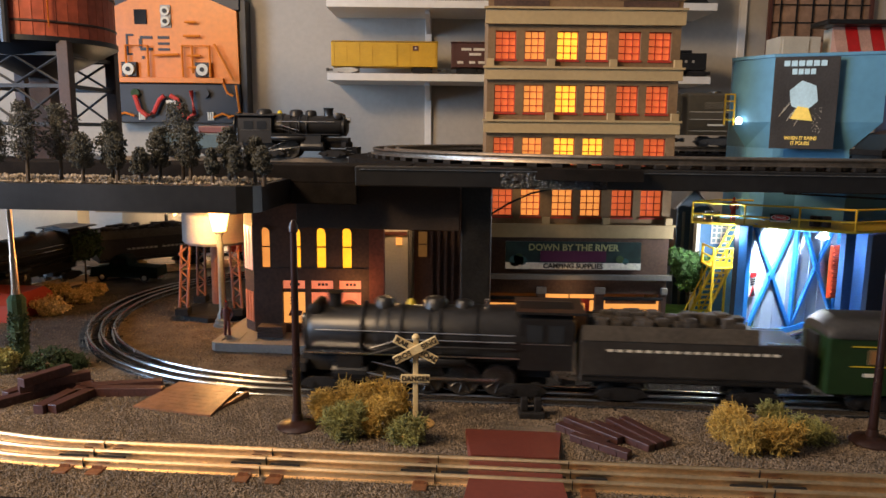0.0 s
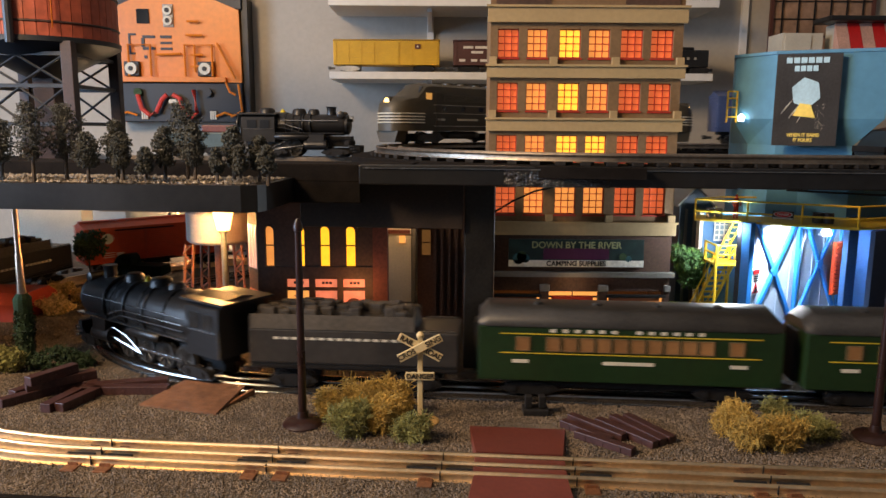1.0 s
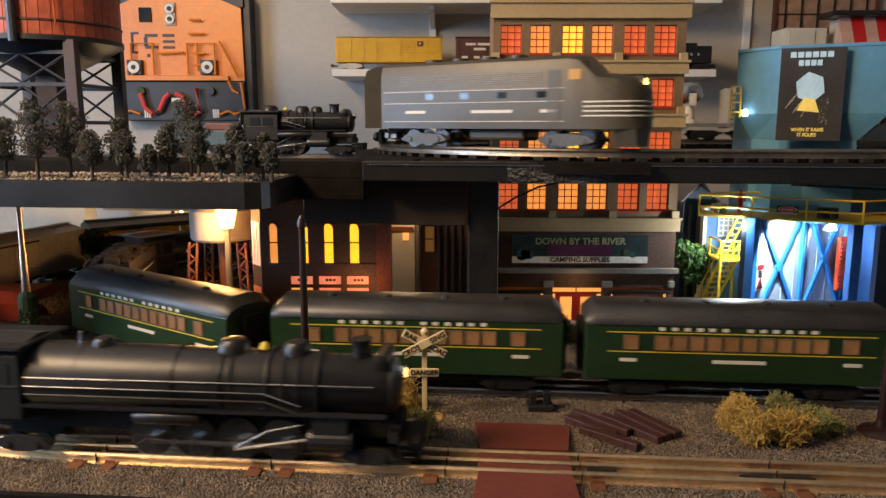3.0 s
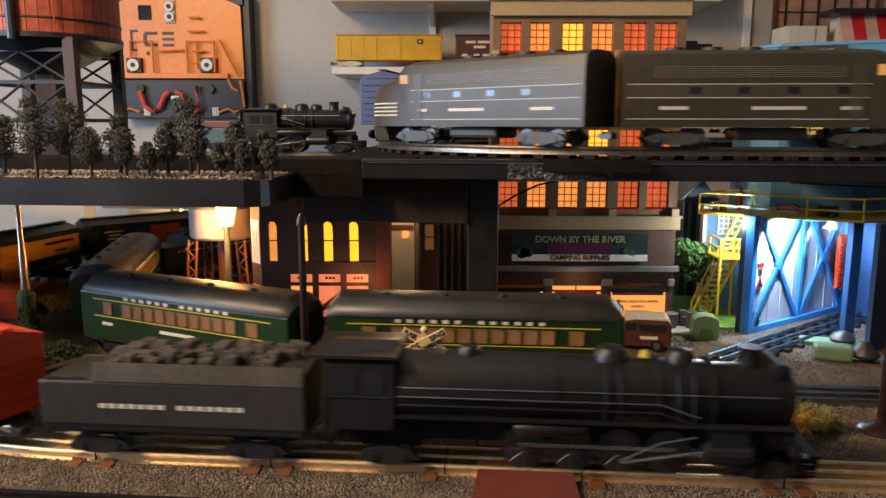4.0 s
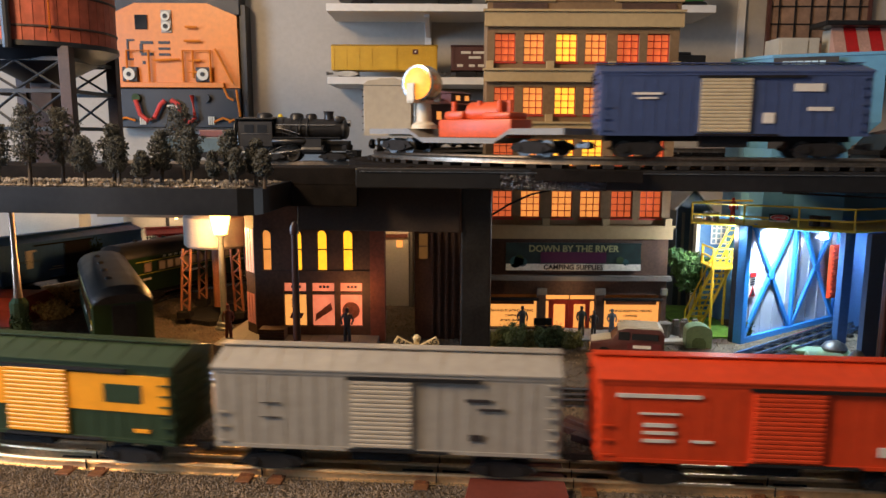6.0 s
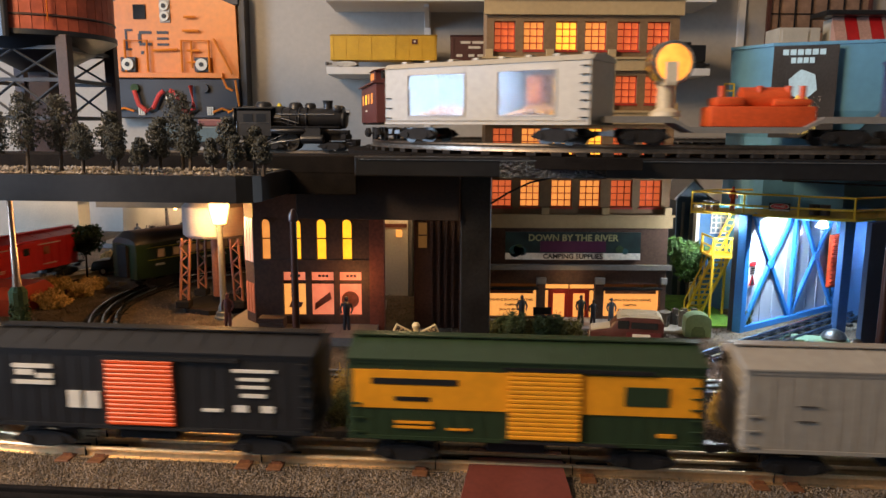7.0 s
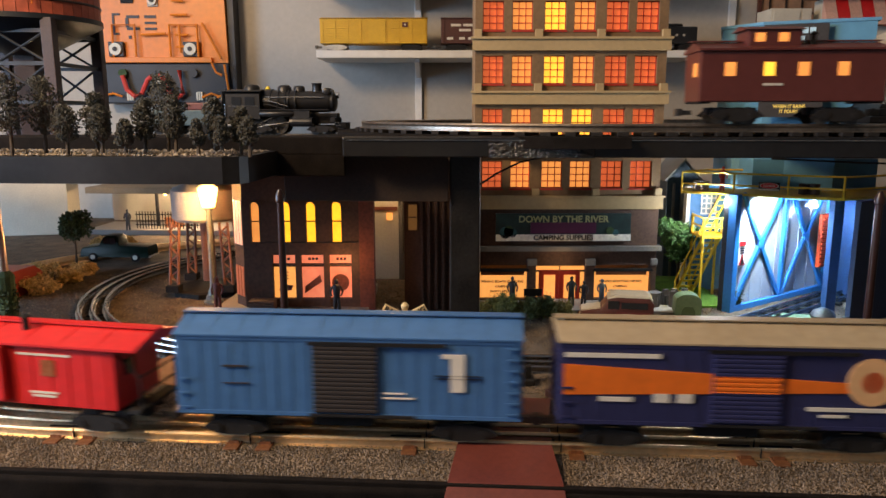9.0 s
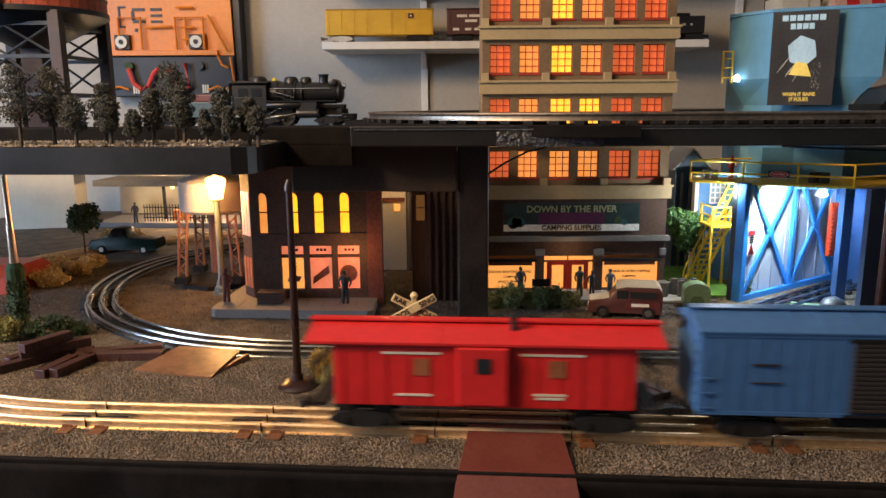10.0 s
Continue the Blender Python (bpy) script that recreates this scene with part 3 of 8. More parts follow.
    box(bm, -0.03, 0.02, -0.024, -0.012, 0.012, z0)
    tube(bm, [(-0.02, 0.018, 0.016), (0.03, 0.018, 0.016)], 0.0055, 10)
    part("underframe", bm, M_BLACKMAT, c)
    for s in (-1, 1):
        truck(c, s * (h - 0.045))
        coupler(c, s * h, s)
    bm = bmesh.new()
    lathe(bm, [(0.006, 0), (0.006, 0.001)], (-h - 0.004, 0.012, 0.085), 14, "x")
    tube(bm, [(-h, 0.012, 0.085), (-h - 0.004, 0.012, 0.085)], 0.0007, 6)
    part("brake_wheel", bm, M_BLACKMAT, c)
    return c


DRIVERS, RODS = {}, {}


def steam_loco(label, L=0.34, boiler_r=0.026, white=False, lit=False):
    """A tender engine: boiler, domes, cab, drivers and rods. The front is at +x."""
    c = tagged(new("steam_locomotive"), label, "locomotive")
    h, zc = L / 2, 0.062
    bm = bmesh.new()
    lathe(bm, [(boiler_r * 0.9, h - 0.030), (boiler_r, h - 0.034), (boiler_r, h - 0.085), (boiler_r * 1.05, h - 0.088), (boiler_r * 1.12, h - 0.20), (boiler_r * 1.18, -h + 0.07), (boiler_r * 1.18, -h + 0.05)], (0, 0, zc), 28, "x")
    for x in (h - 0.088, h - 0.13, h - 0.17, h - 0.21, -h + 0.10):
        part("boiler_band", lathe(bmesh.new(), [(boiler_r * 1.10, x - 0.001), (boiler_r * 1.18, x - 0.001), (boiler_r * 1.18, x + 0.001), (boiler_r * 1.10, x + 0.001)], (0, 0, zc), 28, "x"), M_BOILER, c, smooth=True)
    part("boiler", bm, M_BOILER, c, smooth=True)
    bm = bmesh.new()
    lathe(bm, [(boiler_r * 0.93, h - 0.030), (boiler_r * 0.93, h - 0.026), (boiler_r * 0.7, h - 0.023), (boiler_r * 0.25, h - 0.021)], (0, 0, zc), 24, "x")
    part("smokebox_front", bm, M_BOILER, c, smooth=True)
    bm = bmesh.new()
    lathe(bm, [(0.0085, zc + boiler_r * 0.8), (0.0075, zc + boiler_r + 0.006), (0.0085, zc + boiler_r + 0.013), (0.0095, zc + boiler_r + 0.0145), (0.006, zc + boiler_r + 0.0145)], (h - 0.055, 0, 0), 16)
    part("smokestack", bm, M_BLACK, c, smooth=True)
    for x, r, hh in ((h - 0.11, 0.012, 0.011), (h - 0.165, 0.014, 0.012), (-h + 0.115, 0.010, 0.010)):
        bm = bmesh.new()
        lathe(bm, [(r, zc + boiler_r * 0.8), (r * 0.95, zc + boiler_r + hh * 0.6), (r * 0.7, zc + boiler_r + hh * 0.95), (r * 0.2, zc + boiler_r + hh * 1.05)], (x, 0, 0), 16)
        part("dome", bm, M_BOILER, c, smooth=True)
    bm = bmesh.new()
    lathe(bm, [(0.006, h - 0.018), (0.006, h - 0.028)], (0, 0, zc + 0.012), 14, "x")
    part("headlight", bm, M_STEEL, c)
    if lit:
        part("headlight_lens", lathe(bmesh.new(), [(0.0045, h - 0.0182), (0.003, h - 0.0168)], (0, 0, zc + 0.012), 14, "x"), G_HEAD, c)
    bm = bmesh.new()
    prism(bm, [(-0.032, 0.034), (0.032, 0.034), (0.032, 0.088), (0.022, 0.096), (0, 0.1), (-0.022, 0.096), (-0.032, 0.088)], -h, -h + 0.056, "x")
    box(bm, -h - 0.012, -h + 0.060, -0.035, 0.035, 0.094, 0.0965)
    part("cab", bm, M_BOILER, c)
    for s in (-1, 1):
        for x in (-h + 0.010, -h + 0.032):
            bar("cab_window", M_GLASS, c, x, x + 0.016, min(s * 0.0315, s * 0.0328), max(s * 0.0315, s * 0.0328), 0.064, 0.082)
        bm = bmesh.new()
        box(bm, -h + 0.056, h - 0.03, s * 0.0305 - 0.004, s * 0.0305 + 0.004, 0.0455, 0.0470)
        part("running_board", bm, M_STEEL if white else M_BLACK, c)
        bm = bmesh.new()
        tube(bm, [(-h + 0.06, s * (boiler_r + 0.004), zc + 0.008), (h - 0.04, s * (boiler_r + 0.002), zc + 0.008)], 0.0008, 6)
        part("hand_rail", bm, M_STEEL, c)
        bm = bmesh.new()
        lathe(bm, [(0.009, h - 0.095), (0.0095, h - 0.09), (0.0095, h - 0.062), (0.009, h - 0.058)], (0, s * 0.025, 0.0235), 14, "x")
        box(bm, h - 0.09, h - 0.062, s * 0.025 - 0.007, s * 0.025 + 0.007, 0.0235, 0.045)
        part("cylinder", bm, M_BLACK, c)
        xs = (h - 0.120, h - 0.158, h - 0.196, h - 0.234)
        for x in xs:
            bm = bmesh.new()
            lathe(bm, [(0.0185, -0.0005), (0.0185, 0.001), (0.0170, 0.0012), (0.0170, 0.0045), (0.0145, 0.0047), (0.0140, 0.0036)][::s], (0, 0, 0), 28, "y")
            w = part("driving_wheel", bm, M_WHEEL, c)
            w.location = (x, s * 0.0165, 0.0172)
            DRIVERS.setdefault(c.name, []).append((w, s))
            for k in range(8):
                a = k * math.pi / 4
                bm = bmesh.new()
                tube(bm, [(0.0015 * math.cos(a), s * 0.0050, 0.0015 * math.sin(a)), (0.0145 * math.cos(a), s * 0.0050, 0.0145 * math.sin(a))], 0.0008, 5)
                part("spoke", bm, M_WHEEL, w)
            bm = bmesh.new()
            lathe(bm, [(0.0030, 0.0035), (0.0030, 0.0062)] if s > 0 else [(0.0030, -0.0062), (0.0030, -0.0035)], (0, 0, 0), 12, "y")
            lathe(bm, [(0.0016, 0.0035), (0.0016, 0.0085)] if s > 0 else [(0.0016, -0.0085), (0.0016, -0.0035)], (0, 0, -0.006), 10, "y")
            part("hub", bm, M_WHEEL, w)
        bm = bmesh.new()
        box(bm, xs[-1] - 0.004, xs[0] + 0.004, s * 0.0245 - 0.0008, s * 0.0245 + 0.0008, 0.0155, 0.0189, 0.0005)
        RODS.setdefault(c.name, []).append(part("side_rod", bm, M_STEEL, c))
        bm = bmesh.new()
        tube(bm, [(xs[1], s * 0.0265, 0.012), (h - 0.092, s * 0.0265, 0.0235)], 0.0016, 6)
        tube(bm, [(xs[1], s * 0.028, 0.014), (xs[1] + 0.03, s * 0.028, 0.030), (h - 0.10, s * 0.028, 0.036)], 0.0009, 6)
        part("main_rod", bm, M_STEEL, c)
    for s in (-1, 1):
        part("air_tank", lathe(bmesh.new(), [(0.004, -0.045), (0.0062, -0.042), (0.0062, 0.010), (0.004, 0.013)], (0, s * 0.0285, 0.0390), 14, "x"), M_BOILER, c, smooth=True)
        for z, r in ((zc - 0.006, 0.0011), (zc + 0.001, 0.0008)):
            y = s * (boiler_r * 1.17 + 0.0012)
            part("boiler_pipe", tube(bmesh.new(), [(-h + 0.060, y, z), (h - 0.13, y, z), (h - 0.10, y, z - 0.010)], r, 6), M_STEEL if r < 0.001 else M_BOILER, c, smooth=True)
        for x in (h - 0.104, h - 0.116, h - 0.160, h - 0.172):
            pts = [(x, s * (boiler_r * 1.17) * math.sin(a), zc + boiler_r * 1.17 * math.cos(a)) for a in (0.4, 0.8, 1.2, 1.6)]
            part("sand_pipe", tube(bmesh.new(), pts + [(x, s * 0.0305, 0.048)], 0.0008, 5), M_BOILER, c)
        for k in range(3):
            bar("pilot_step", M_STEEL, c, h - 0.022 + 0.003 * k, h - 0.014 + 0.003 * k, min(s * 0.020, s * 0.027), max(s * 0.020, s * 0.027), 0.0105 + 0.0055 * (2 - k), 0.0115 + 0.0055 * (2 - k))
        bar("cab_sill", M_STEEL, c, -h + 0.004, -h + 0.054, min(s * 0.0321, s * 0.0330), max(s * 0.0321, s * 0.0330), 0.0615, 0.0625)
        part("cab_grab_iron", tube(bmesh.new(), [(-h - 0.001, s * 0.033, 0.036), (-h - 0.001, s * 0.033, 0.066)], 0.0008, 6), M_STEEL, c)
    part("bell", lathe(bmesh.new(), [(0.0048, zc + boiler_r + 0.0035), (0.0030, zc + boiler_r + 0.0080), (0.0008, zc + boiler_r + 0.0095)], (h - 0.138, 0, 0), 12), M_GOLD, c, smooth=True)
    part("feedwater_heater", lathe(bmesh.new(), [(0.004, -0.019), (0.0065, -0.018), (0.0065, 0.018), (0.004, 0.019)], (h - 0.036, 0, zc + boiler_r - 0.001), 14, "y"), M_BOILER, c, smooth=True)
    part("whistle", lathe(bmesh.new(), [(0.0014, zc + boiler_r + 0.002), (0.0014, zc + boiler_r + 0.012), (0.0005, zc + boiler_r + 0.013)], (-h + 0.09, 0.006, 0), 8), M_STEEL, c)
    bm = bmesh.new()
    box(bm, -h + 0.02, h - 0.02, -0.012, 0.012, 0.020, 0.040)
    box(bm, h - 0.028, h - 0.020, -0.028, 0.028, 0.022, 0.032, 0.001)
    prism(bm, [(-0.024, 0.022), (0.024, 0.022), (0.016, 0.004), (-0.016, 0.004)], h - 0.022, h - 0.004, "x")
    part("frame", bm, M_BLACKMAT, c)
    truck(c, h - 0.045, 0.0065, 0.022)
    truck(c, -h + 0.050, 0.0075, 0.026)
    return c


def tender(label, dashes, L=0.225):
    c = tagged(new("tender"), label, "tender")
    h = L / 2
    bm = bmesh.new()
    box(bm, -h, h, -0.032, 0.032, 0.0235, 0.068, 0.002)
    prism(bm, [(-h + 0.045, 0.0675), (h, 0.0675), (h, 0.079), (h - 0.015, 0.081), (-h + 0.050, 0.081)], -0.030, 0.030, "y")
    part("tank", bm, mat("tender_black", (0.030, 0.026, 0.023), 0.5, vary=0.25, grain=140), c)
    bm = bmesh.new()
    rng = random.Random(7)
    for k in range(70):
        x, y = rng.uniform(-h + 0.055, h - 0.012), rng.uniform(-0.024, 0.024)
        box(bm, x - 0.006, x + 0.006, y - 0.005, y + 0.005, 0.079, 0.084 + rng.uniform(0, 0.006) + 0.004 * (1 - abs(y) / 0.024), 0.0015)
    part("coal", bm, mat("brown_coal", (0.045, 0.036, 0.028), 0.8, vary=0.5, grain=300), c)["kind"] = "stuff"
    for s in (-1, 1):
        bm = bmesh.new()
        n = 18 if dashes else 15
        for k in range(n):
            w = (L - (0.05 if dashes else 0.10)) / n
            if not dashes and k == 7:
                continue
            x = -h + (0.025 if dashes else 0.050) + k * w
            zz = 0.058 if dashes else 0.047
            hh = 0.0013 if dashes else 0.0019
            box(bm, x + w * 0.12, x + w * 0.78, min(s * 0.0321, s * 0.0326), max(s * 0.0321, s * 0.0326), zz - hh, zz + hh)
        part("marking", bm, M_CREAM, c)
        # paler than the tank: light caught on the top bevel, put into the colour
        flare = prism(bmesh.new(), [(s * 0.0320, 0.0681), (s * 0.0328, 0.0681), (s * 0.0306, 0.0835), (s * 0.0298, 0.0835)], -h + 0.047, h - 0.002, "x")
        part("coal_board", flare, mat("lit_bevel_board", (0.075, 0.062, 0.048), 0.5, vary=0.3), c)
        bar("rivet_strip", M_BOILER, c, -h + 0.002, h - 0.002, min(s * 0.0318, s * 0.0332), max(s * 0.0318, s * 0.0332), 0.0305, 0.0318)
        bar("rivet_strip", M_BOILER, c, -h + 0.002, h - 0.002, min(s * 0.0318, s * 0.0336), max(s * 0.0318, s * 0.0336), 0.0262, 0.0292)
        bar("deck_rail", M_STEEL, c, -h + 0.004, -h + 0.040, min(s * 0.029, s * 0.031), max(s * 0.029, s * 0.031), 0.0687, 0.0700)
    for s in (-1, 1):
        truck(c, s * (h - 0.045))
        coupler(c, s * h, s)
    return c


M_COACH = mat("coach_green", (0.012, 0.032, 0.010), 0.35, vary=0.15, grain=120, bump=0.05)
M_COACHROOF = mat("coach_roof_grey", (0.030, 0.028, 0.026), 0.45, vary=0.3)


def coach(label, L=0.308):
    """A heavyweight day coach with a clerestory-less round roof, gold lines and lit windows."""
    c = tagged(new("passenger_car"), label, "coach", "green passenger cars")
    h, W = L / 2, 0.0335
    bm = bmesh.new()
    box(bm, -h, h, -W, W, 0.020, 0.078, 0.001)
    part("body", bm, M_COACH, c)
    prof = [(W + 0.001, 0.078), (W + 0.0012, 0.080), (W * 0.93, 0.0875), (W * 0.72, 0.0935), (W * 0.4, 0.097), (0, 0.098)]
    prof = prof + [(-a, b) for a, b in prof[-2::-1]]
    bm = bmesh.new()
    loft(bm, [[(-h + 0.0, a * 0.9, 0.078 + (b - 0.078) * 0.5) for a, b in prof], [(-h + 0.010, a, b) for a, b in prof], [(h - 0.010, a, b) for a, b in prof], [(h, a * 0.9, 0.078 + (b - 0.078) * 0.5) for a, b in prof]])
    part("roof", bm, M_COACHROOF, c, smooth=True)
    for x in (-h * 0.6, -h * 0.2, h * 0.2, h * 0.6):
        bm = bmesh.new()
        lathe(bm, [(0.004, 0.0965), (0.0045, 0.100), (0.002, 0.1015)], (x, 0.010, -0.001), 10)
        part("roof_vent", bm, M_COACHROOF, c)
    xs = [-h + 0.040] + [-h + 0.070 + k * 0.0172 for k in range(10)] + [h - 0.052]
    for s in (-1, 1):
        a, b = sorted((s * (W - 0.0005), s * (W + 0.0006)))
        for x in xs:
            bar("window", G_WIN, c, x, x + 0.0125, a, b, 0.0535, 0.0665)
            bm = bmesh.new()
            for bx in ((x - 0.0012, x, 0.0525, 0.0675), (x + 0.0125, x + 0.0137, 0.0525, 0.0675), (x, x + 0.0125, 0.0525, 0.0535), (x, x + 0.0125, 0.0665, 0.0675)):
                box(bm, bx[0], bx[1], min(s * W, s * (W + 0.0014)), max(s * W, s * (W + 0.0014)), bx[2], bx[3])
            part("window_frame", bm, mat("tan_sash", (0.17, 0.105, 0.045), 0.5, vary=0.2), c)
        for z in (0.0495, 0.0700):
            bar("gold_line", M_GOLD, c, -h + 0.022, h - 0.022, min(s * W, s * (W + 0.0007)), max(s * W, s * (W + 0.0007)), z, z + 0.0010)
        for xa, xb in ((-h + 0.035, -h + 0.052), (-0.026, 0.026), (h - 0.052, h - 0.035)):
            bar("number_plate", M_CREAM, c, xa, xb, min(s * W, s * (W + 0.0007)), max(s * W, s * (W + 0.0007)), 0.0395, 0.0430)
        bm = bmesh.new()
        for k in range(12):
            x = -0.075 + k * 0.0125 + (0.012 if k > 5 else 0)
            box(bm, x, x + 0.006, min(s * W, s * (W + 0.0007)), max(s * W, s * (W + 0.0007)), 0.0728, 0.0762)
        part("letter_board", bm, M_CREAM, c)
    bm = bmesh.new()
    box(bm, -h * 0.55, h * 0.55, -0.026, 0.026, 0.011, 0.020, 0.002)
    part("underframe", bm, M_BLACKMAT, c)
    for s in (-1, 1):
        bar("vestibule", M_BLACKMAT, c, min(s * h, s * (h + 0.005)), max(s * h, s * (h + 0.005)), -0.013, 0.013, 0.022, 0.076)
        truck(c, s * (h - 0.055), base=0.036)
        coupler(c, s * h, s)
    return c


M_FUNIT = mat("dark_olive_grey", (0.052, 0.042, 0.026), 0.45, 0.1, vary=0.15, grain=140, bump=0.05)
M_FBAND = mat("weathered_silver_grey", (0.070, 0.058, 0.040), 0.45, 0.1, vary=0.12)
M_TRUCKSILVER = mat("silver_truck", (0.075, 0.073, 0.070), 0.5, 0.3, vary=0.3)
M_GRILLE = mat("pale_grille_line", (0.24, 0.21, 0.15), 0.5, vary=0.15)


def diesel(label, L=0.336):
    """A streamlined cab unit; the nose is at +x."""
    c = tagged(new("diesel_locomotive"), label, "locomotive", "streamlined diesel pair")
    h, W = L / 2, 0.034
    bm = bmesh.new()

    def ring(x, w, top, low=0.022, shoulder=0.018):
        p = [(w, low), (w, top - shoulder), (w * 0.90, top - shoulder * 0.35), (w * 0.55, top - 0.0015), (0, top)]
        p = p + [(-a, b) for a, b in p[-2::-1]]
        return [(x, a, b) for a, b in p]
    loft(bm, [ring(-h, W, 0.104), ring(h - 0.082, W, 0.104), ring(h - 0.070, W, 0.102), ring(h - 0.050, W * 0.985, 0.083, shoulder=0.016), ring(h - 0.030, W * 0.94, 0.081, shoulder=0.018), ring(h - 0.012, W * 0.78, 0.076, shoulder=0.022), ring(h - 0.003, W * 0.55, 0.068, shoulder=0.024), ring(h, W * 0.36, 0.060, shoulder=0.02)])
    part("body", bm, M_FUNIT, c, smooth=True)
    bm = bmesh.new()
    lathe(bm, [(0.0085, h - 0.018), (0.0085, h - 0.006), (0.0065, h - 0.0055)], (0, 0, 0.0705), 16, "x")
    part("headlight_housing", bm, M_FUNIT, c)
    bm = bmesh.new()
    lathe(bm, [(0.0062, h - 0.0056), (0.0045, h - 0.0046)], (0, 0, 0.0705), 16, "x")
    part("headlight", bm, G_HEAD, c)
    for s in (-1, 1):
        a, b = sorted((s * (W - 0.0006), s * (W + 0.0006)))
        for z0, z1 in ((0.0660, 0.0668), (0.0520, 0.0528), (0.0300, 0.0308)):
            bar("white_line", M_CREAM, c, -h + 0.004, h - 0.085, a, b, z0, z1)
        bar("side_panel", M_FBAND, c, -h + 0.004, h - 0.088, min(s * (W - 0.001), s * (W + 0.0003)), max(s * (W - 0.001), s * (W + 0.0003)), 0.0534, 0.0655)
        for k in range(4):
            bar("porthole", M_GLASS, c, -0.10 + k * 0.050, -0.10 + k * 0.050 + 0.012, a, b, 0.0565, 0.0635)
        bm = bmesh.new()
        for k in range(6):
            box(bm, -h + 0.030, h - 0.11, min(s * (W - 0.002), s * (W - 0.0002 + 0.0008)), max(s * (W - 0.002), s * (W + 0.0006)), 0.0735 + k * 0.0021, 0.0740 + k * 0.0021)
        part("grille", bm, M_GRILLE, c)
        bar("cab_window", mat("amber_cab_glass", (0.1, 0.06, 0.03), 0.2, emit=(1, 0.45, 0.1), strength=0.5), c, h - 0.080, h - 0.066, a, b, 0.075, 0.086)
        bar("cab_door", M_FBAND, c, h - 0.104, h - 0.090, a, b, 0.028, 0.086)
        for k in range(4):
            z = 0.036 + 0.005 * k
            pts = [(h - d, s * (W * f + 0.0004), z) for d, f in ((0.062, 1.0), (0.050, 0.985), (0.030, 0.94), (0.012, 0.78), (0.003, 0.55), (-0.0006, 0.34), (-0.0012, 0.0))]
            part("nose_stripe", tube(bmesh.new(), pts, 0.0011, 6), M_CREAM, c)
        for k in range(3):
            bar("number_mark", M_CREAM, c, (-0.13, -0.035, 0.055)[k], (-0.10, 0.02, 0.075)[k], a, b, 0.040, 0.0435)
        bm = bmesh.new()
        prism(bm, [(h - 0.068, 0.089), (h - 0.057, 0.0835), (h - 0.057, 0.086), (h - 0.066, 0.097)], min(s * 0.004, s * 0.025), max(s * 0.004, s * 0.025), "y")
        part("windshield", bm, M_GLASS, c)
    bm = bmesh.new()
    prism(bm, [(-0.026, 0.022), (0.026, 0.022), (0.018, 0.003), (-0.018, 0.003)], h - 0.030, h - 0.006, "x")
    part("pilot", bm, M_FBAND, c)
    bm = bmesh.new()
    for x in (-0.11, -0.07, -0.03, 0.01):
        lathe(bm, [(0.011, 0.103), (0.011, 0.1065), (0.009, 0.1068)], (x, 0, 0), 16)
    part("roof_fan", bm, M_FUNIT, c)
    bm = bmesh.new()
    box(bm, -0.045, 0.03, -0.022, 0.022, 0.008, 0.0215, 0.004)
    part("fuel_tank", bm, M_FUNIT, c)
    for x in (-h + 0.06, h - 0.085):
        truck(c, x, 0.010, 0.042, M_TRUCKSILVER)
    coupler(c, -h, -1)
    return c


def flat_truckset(c, h):
    for s in (-1, 1):
        truck(c, s * (h - 0.045))
        coupler(c, s * h, s)


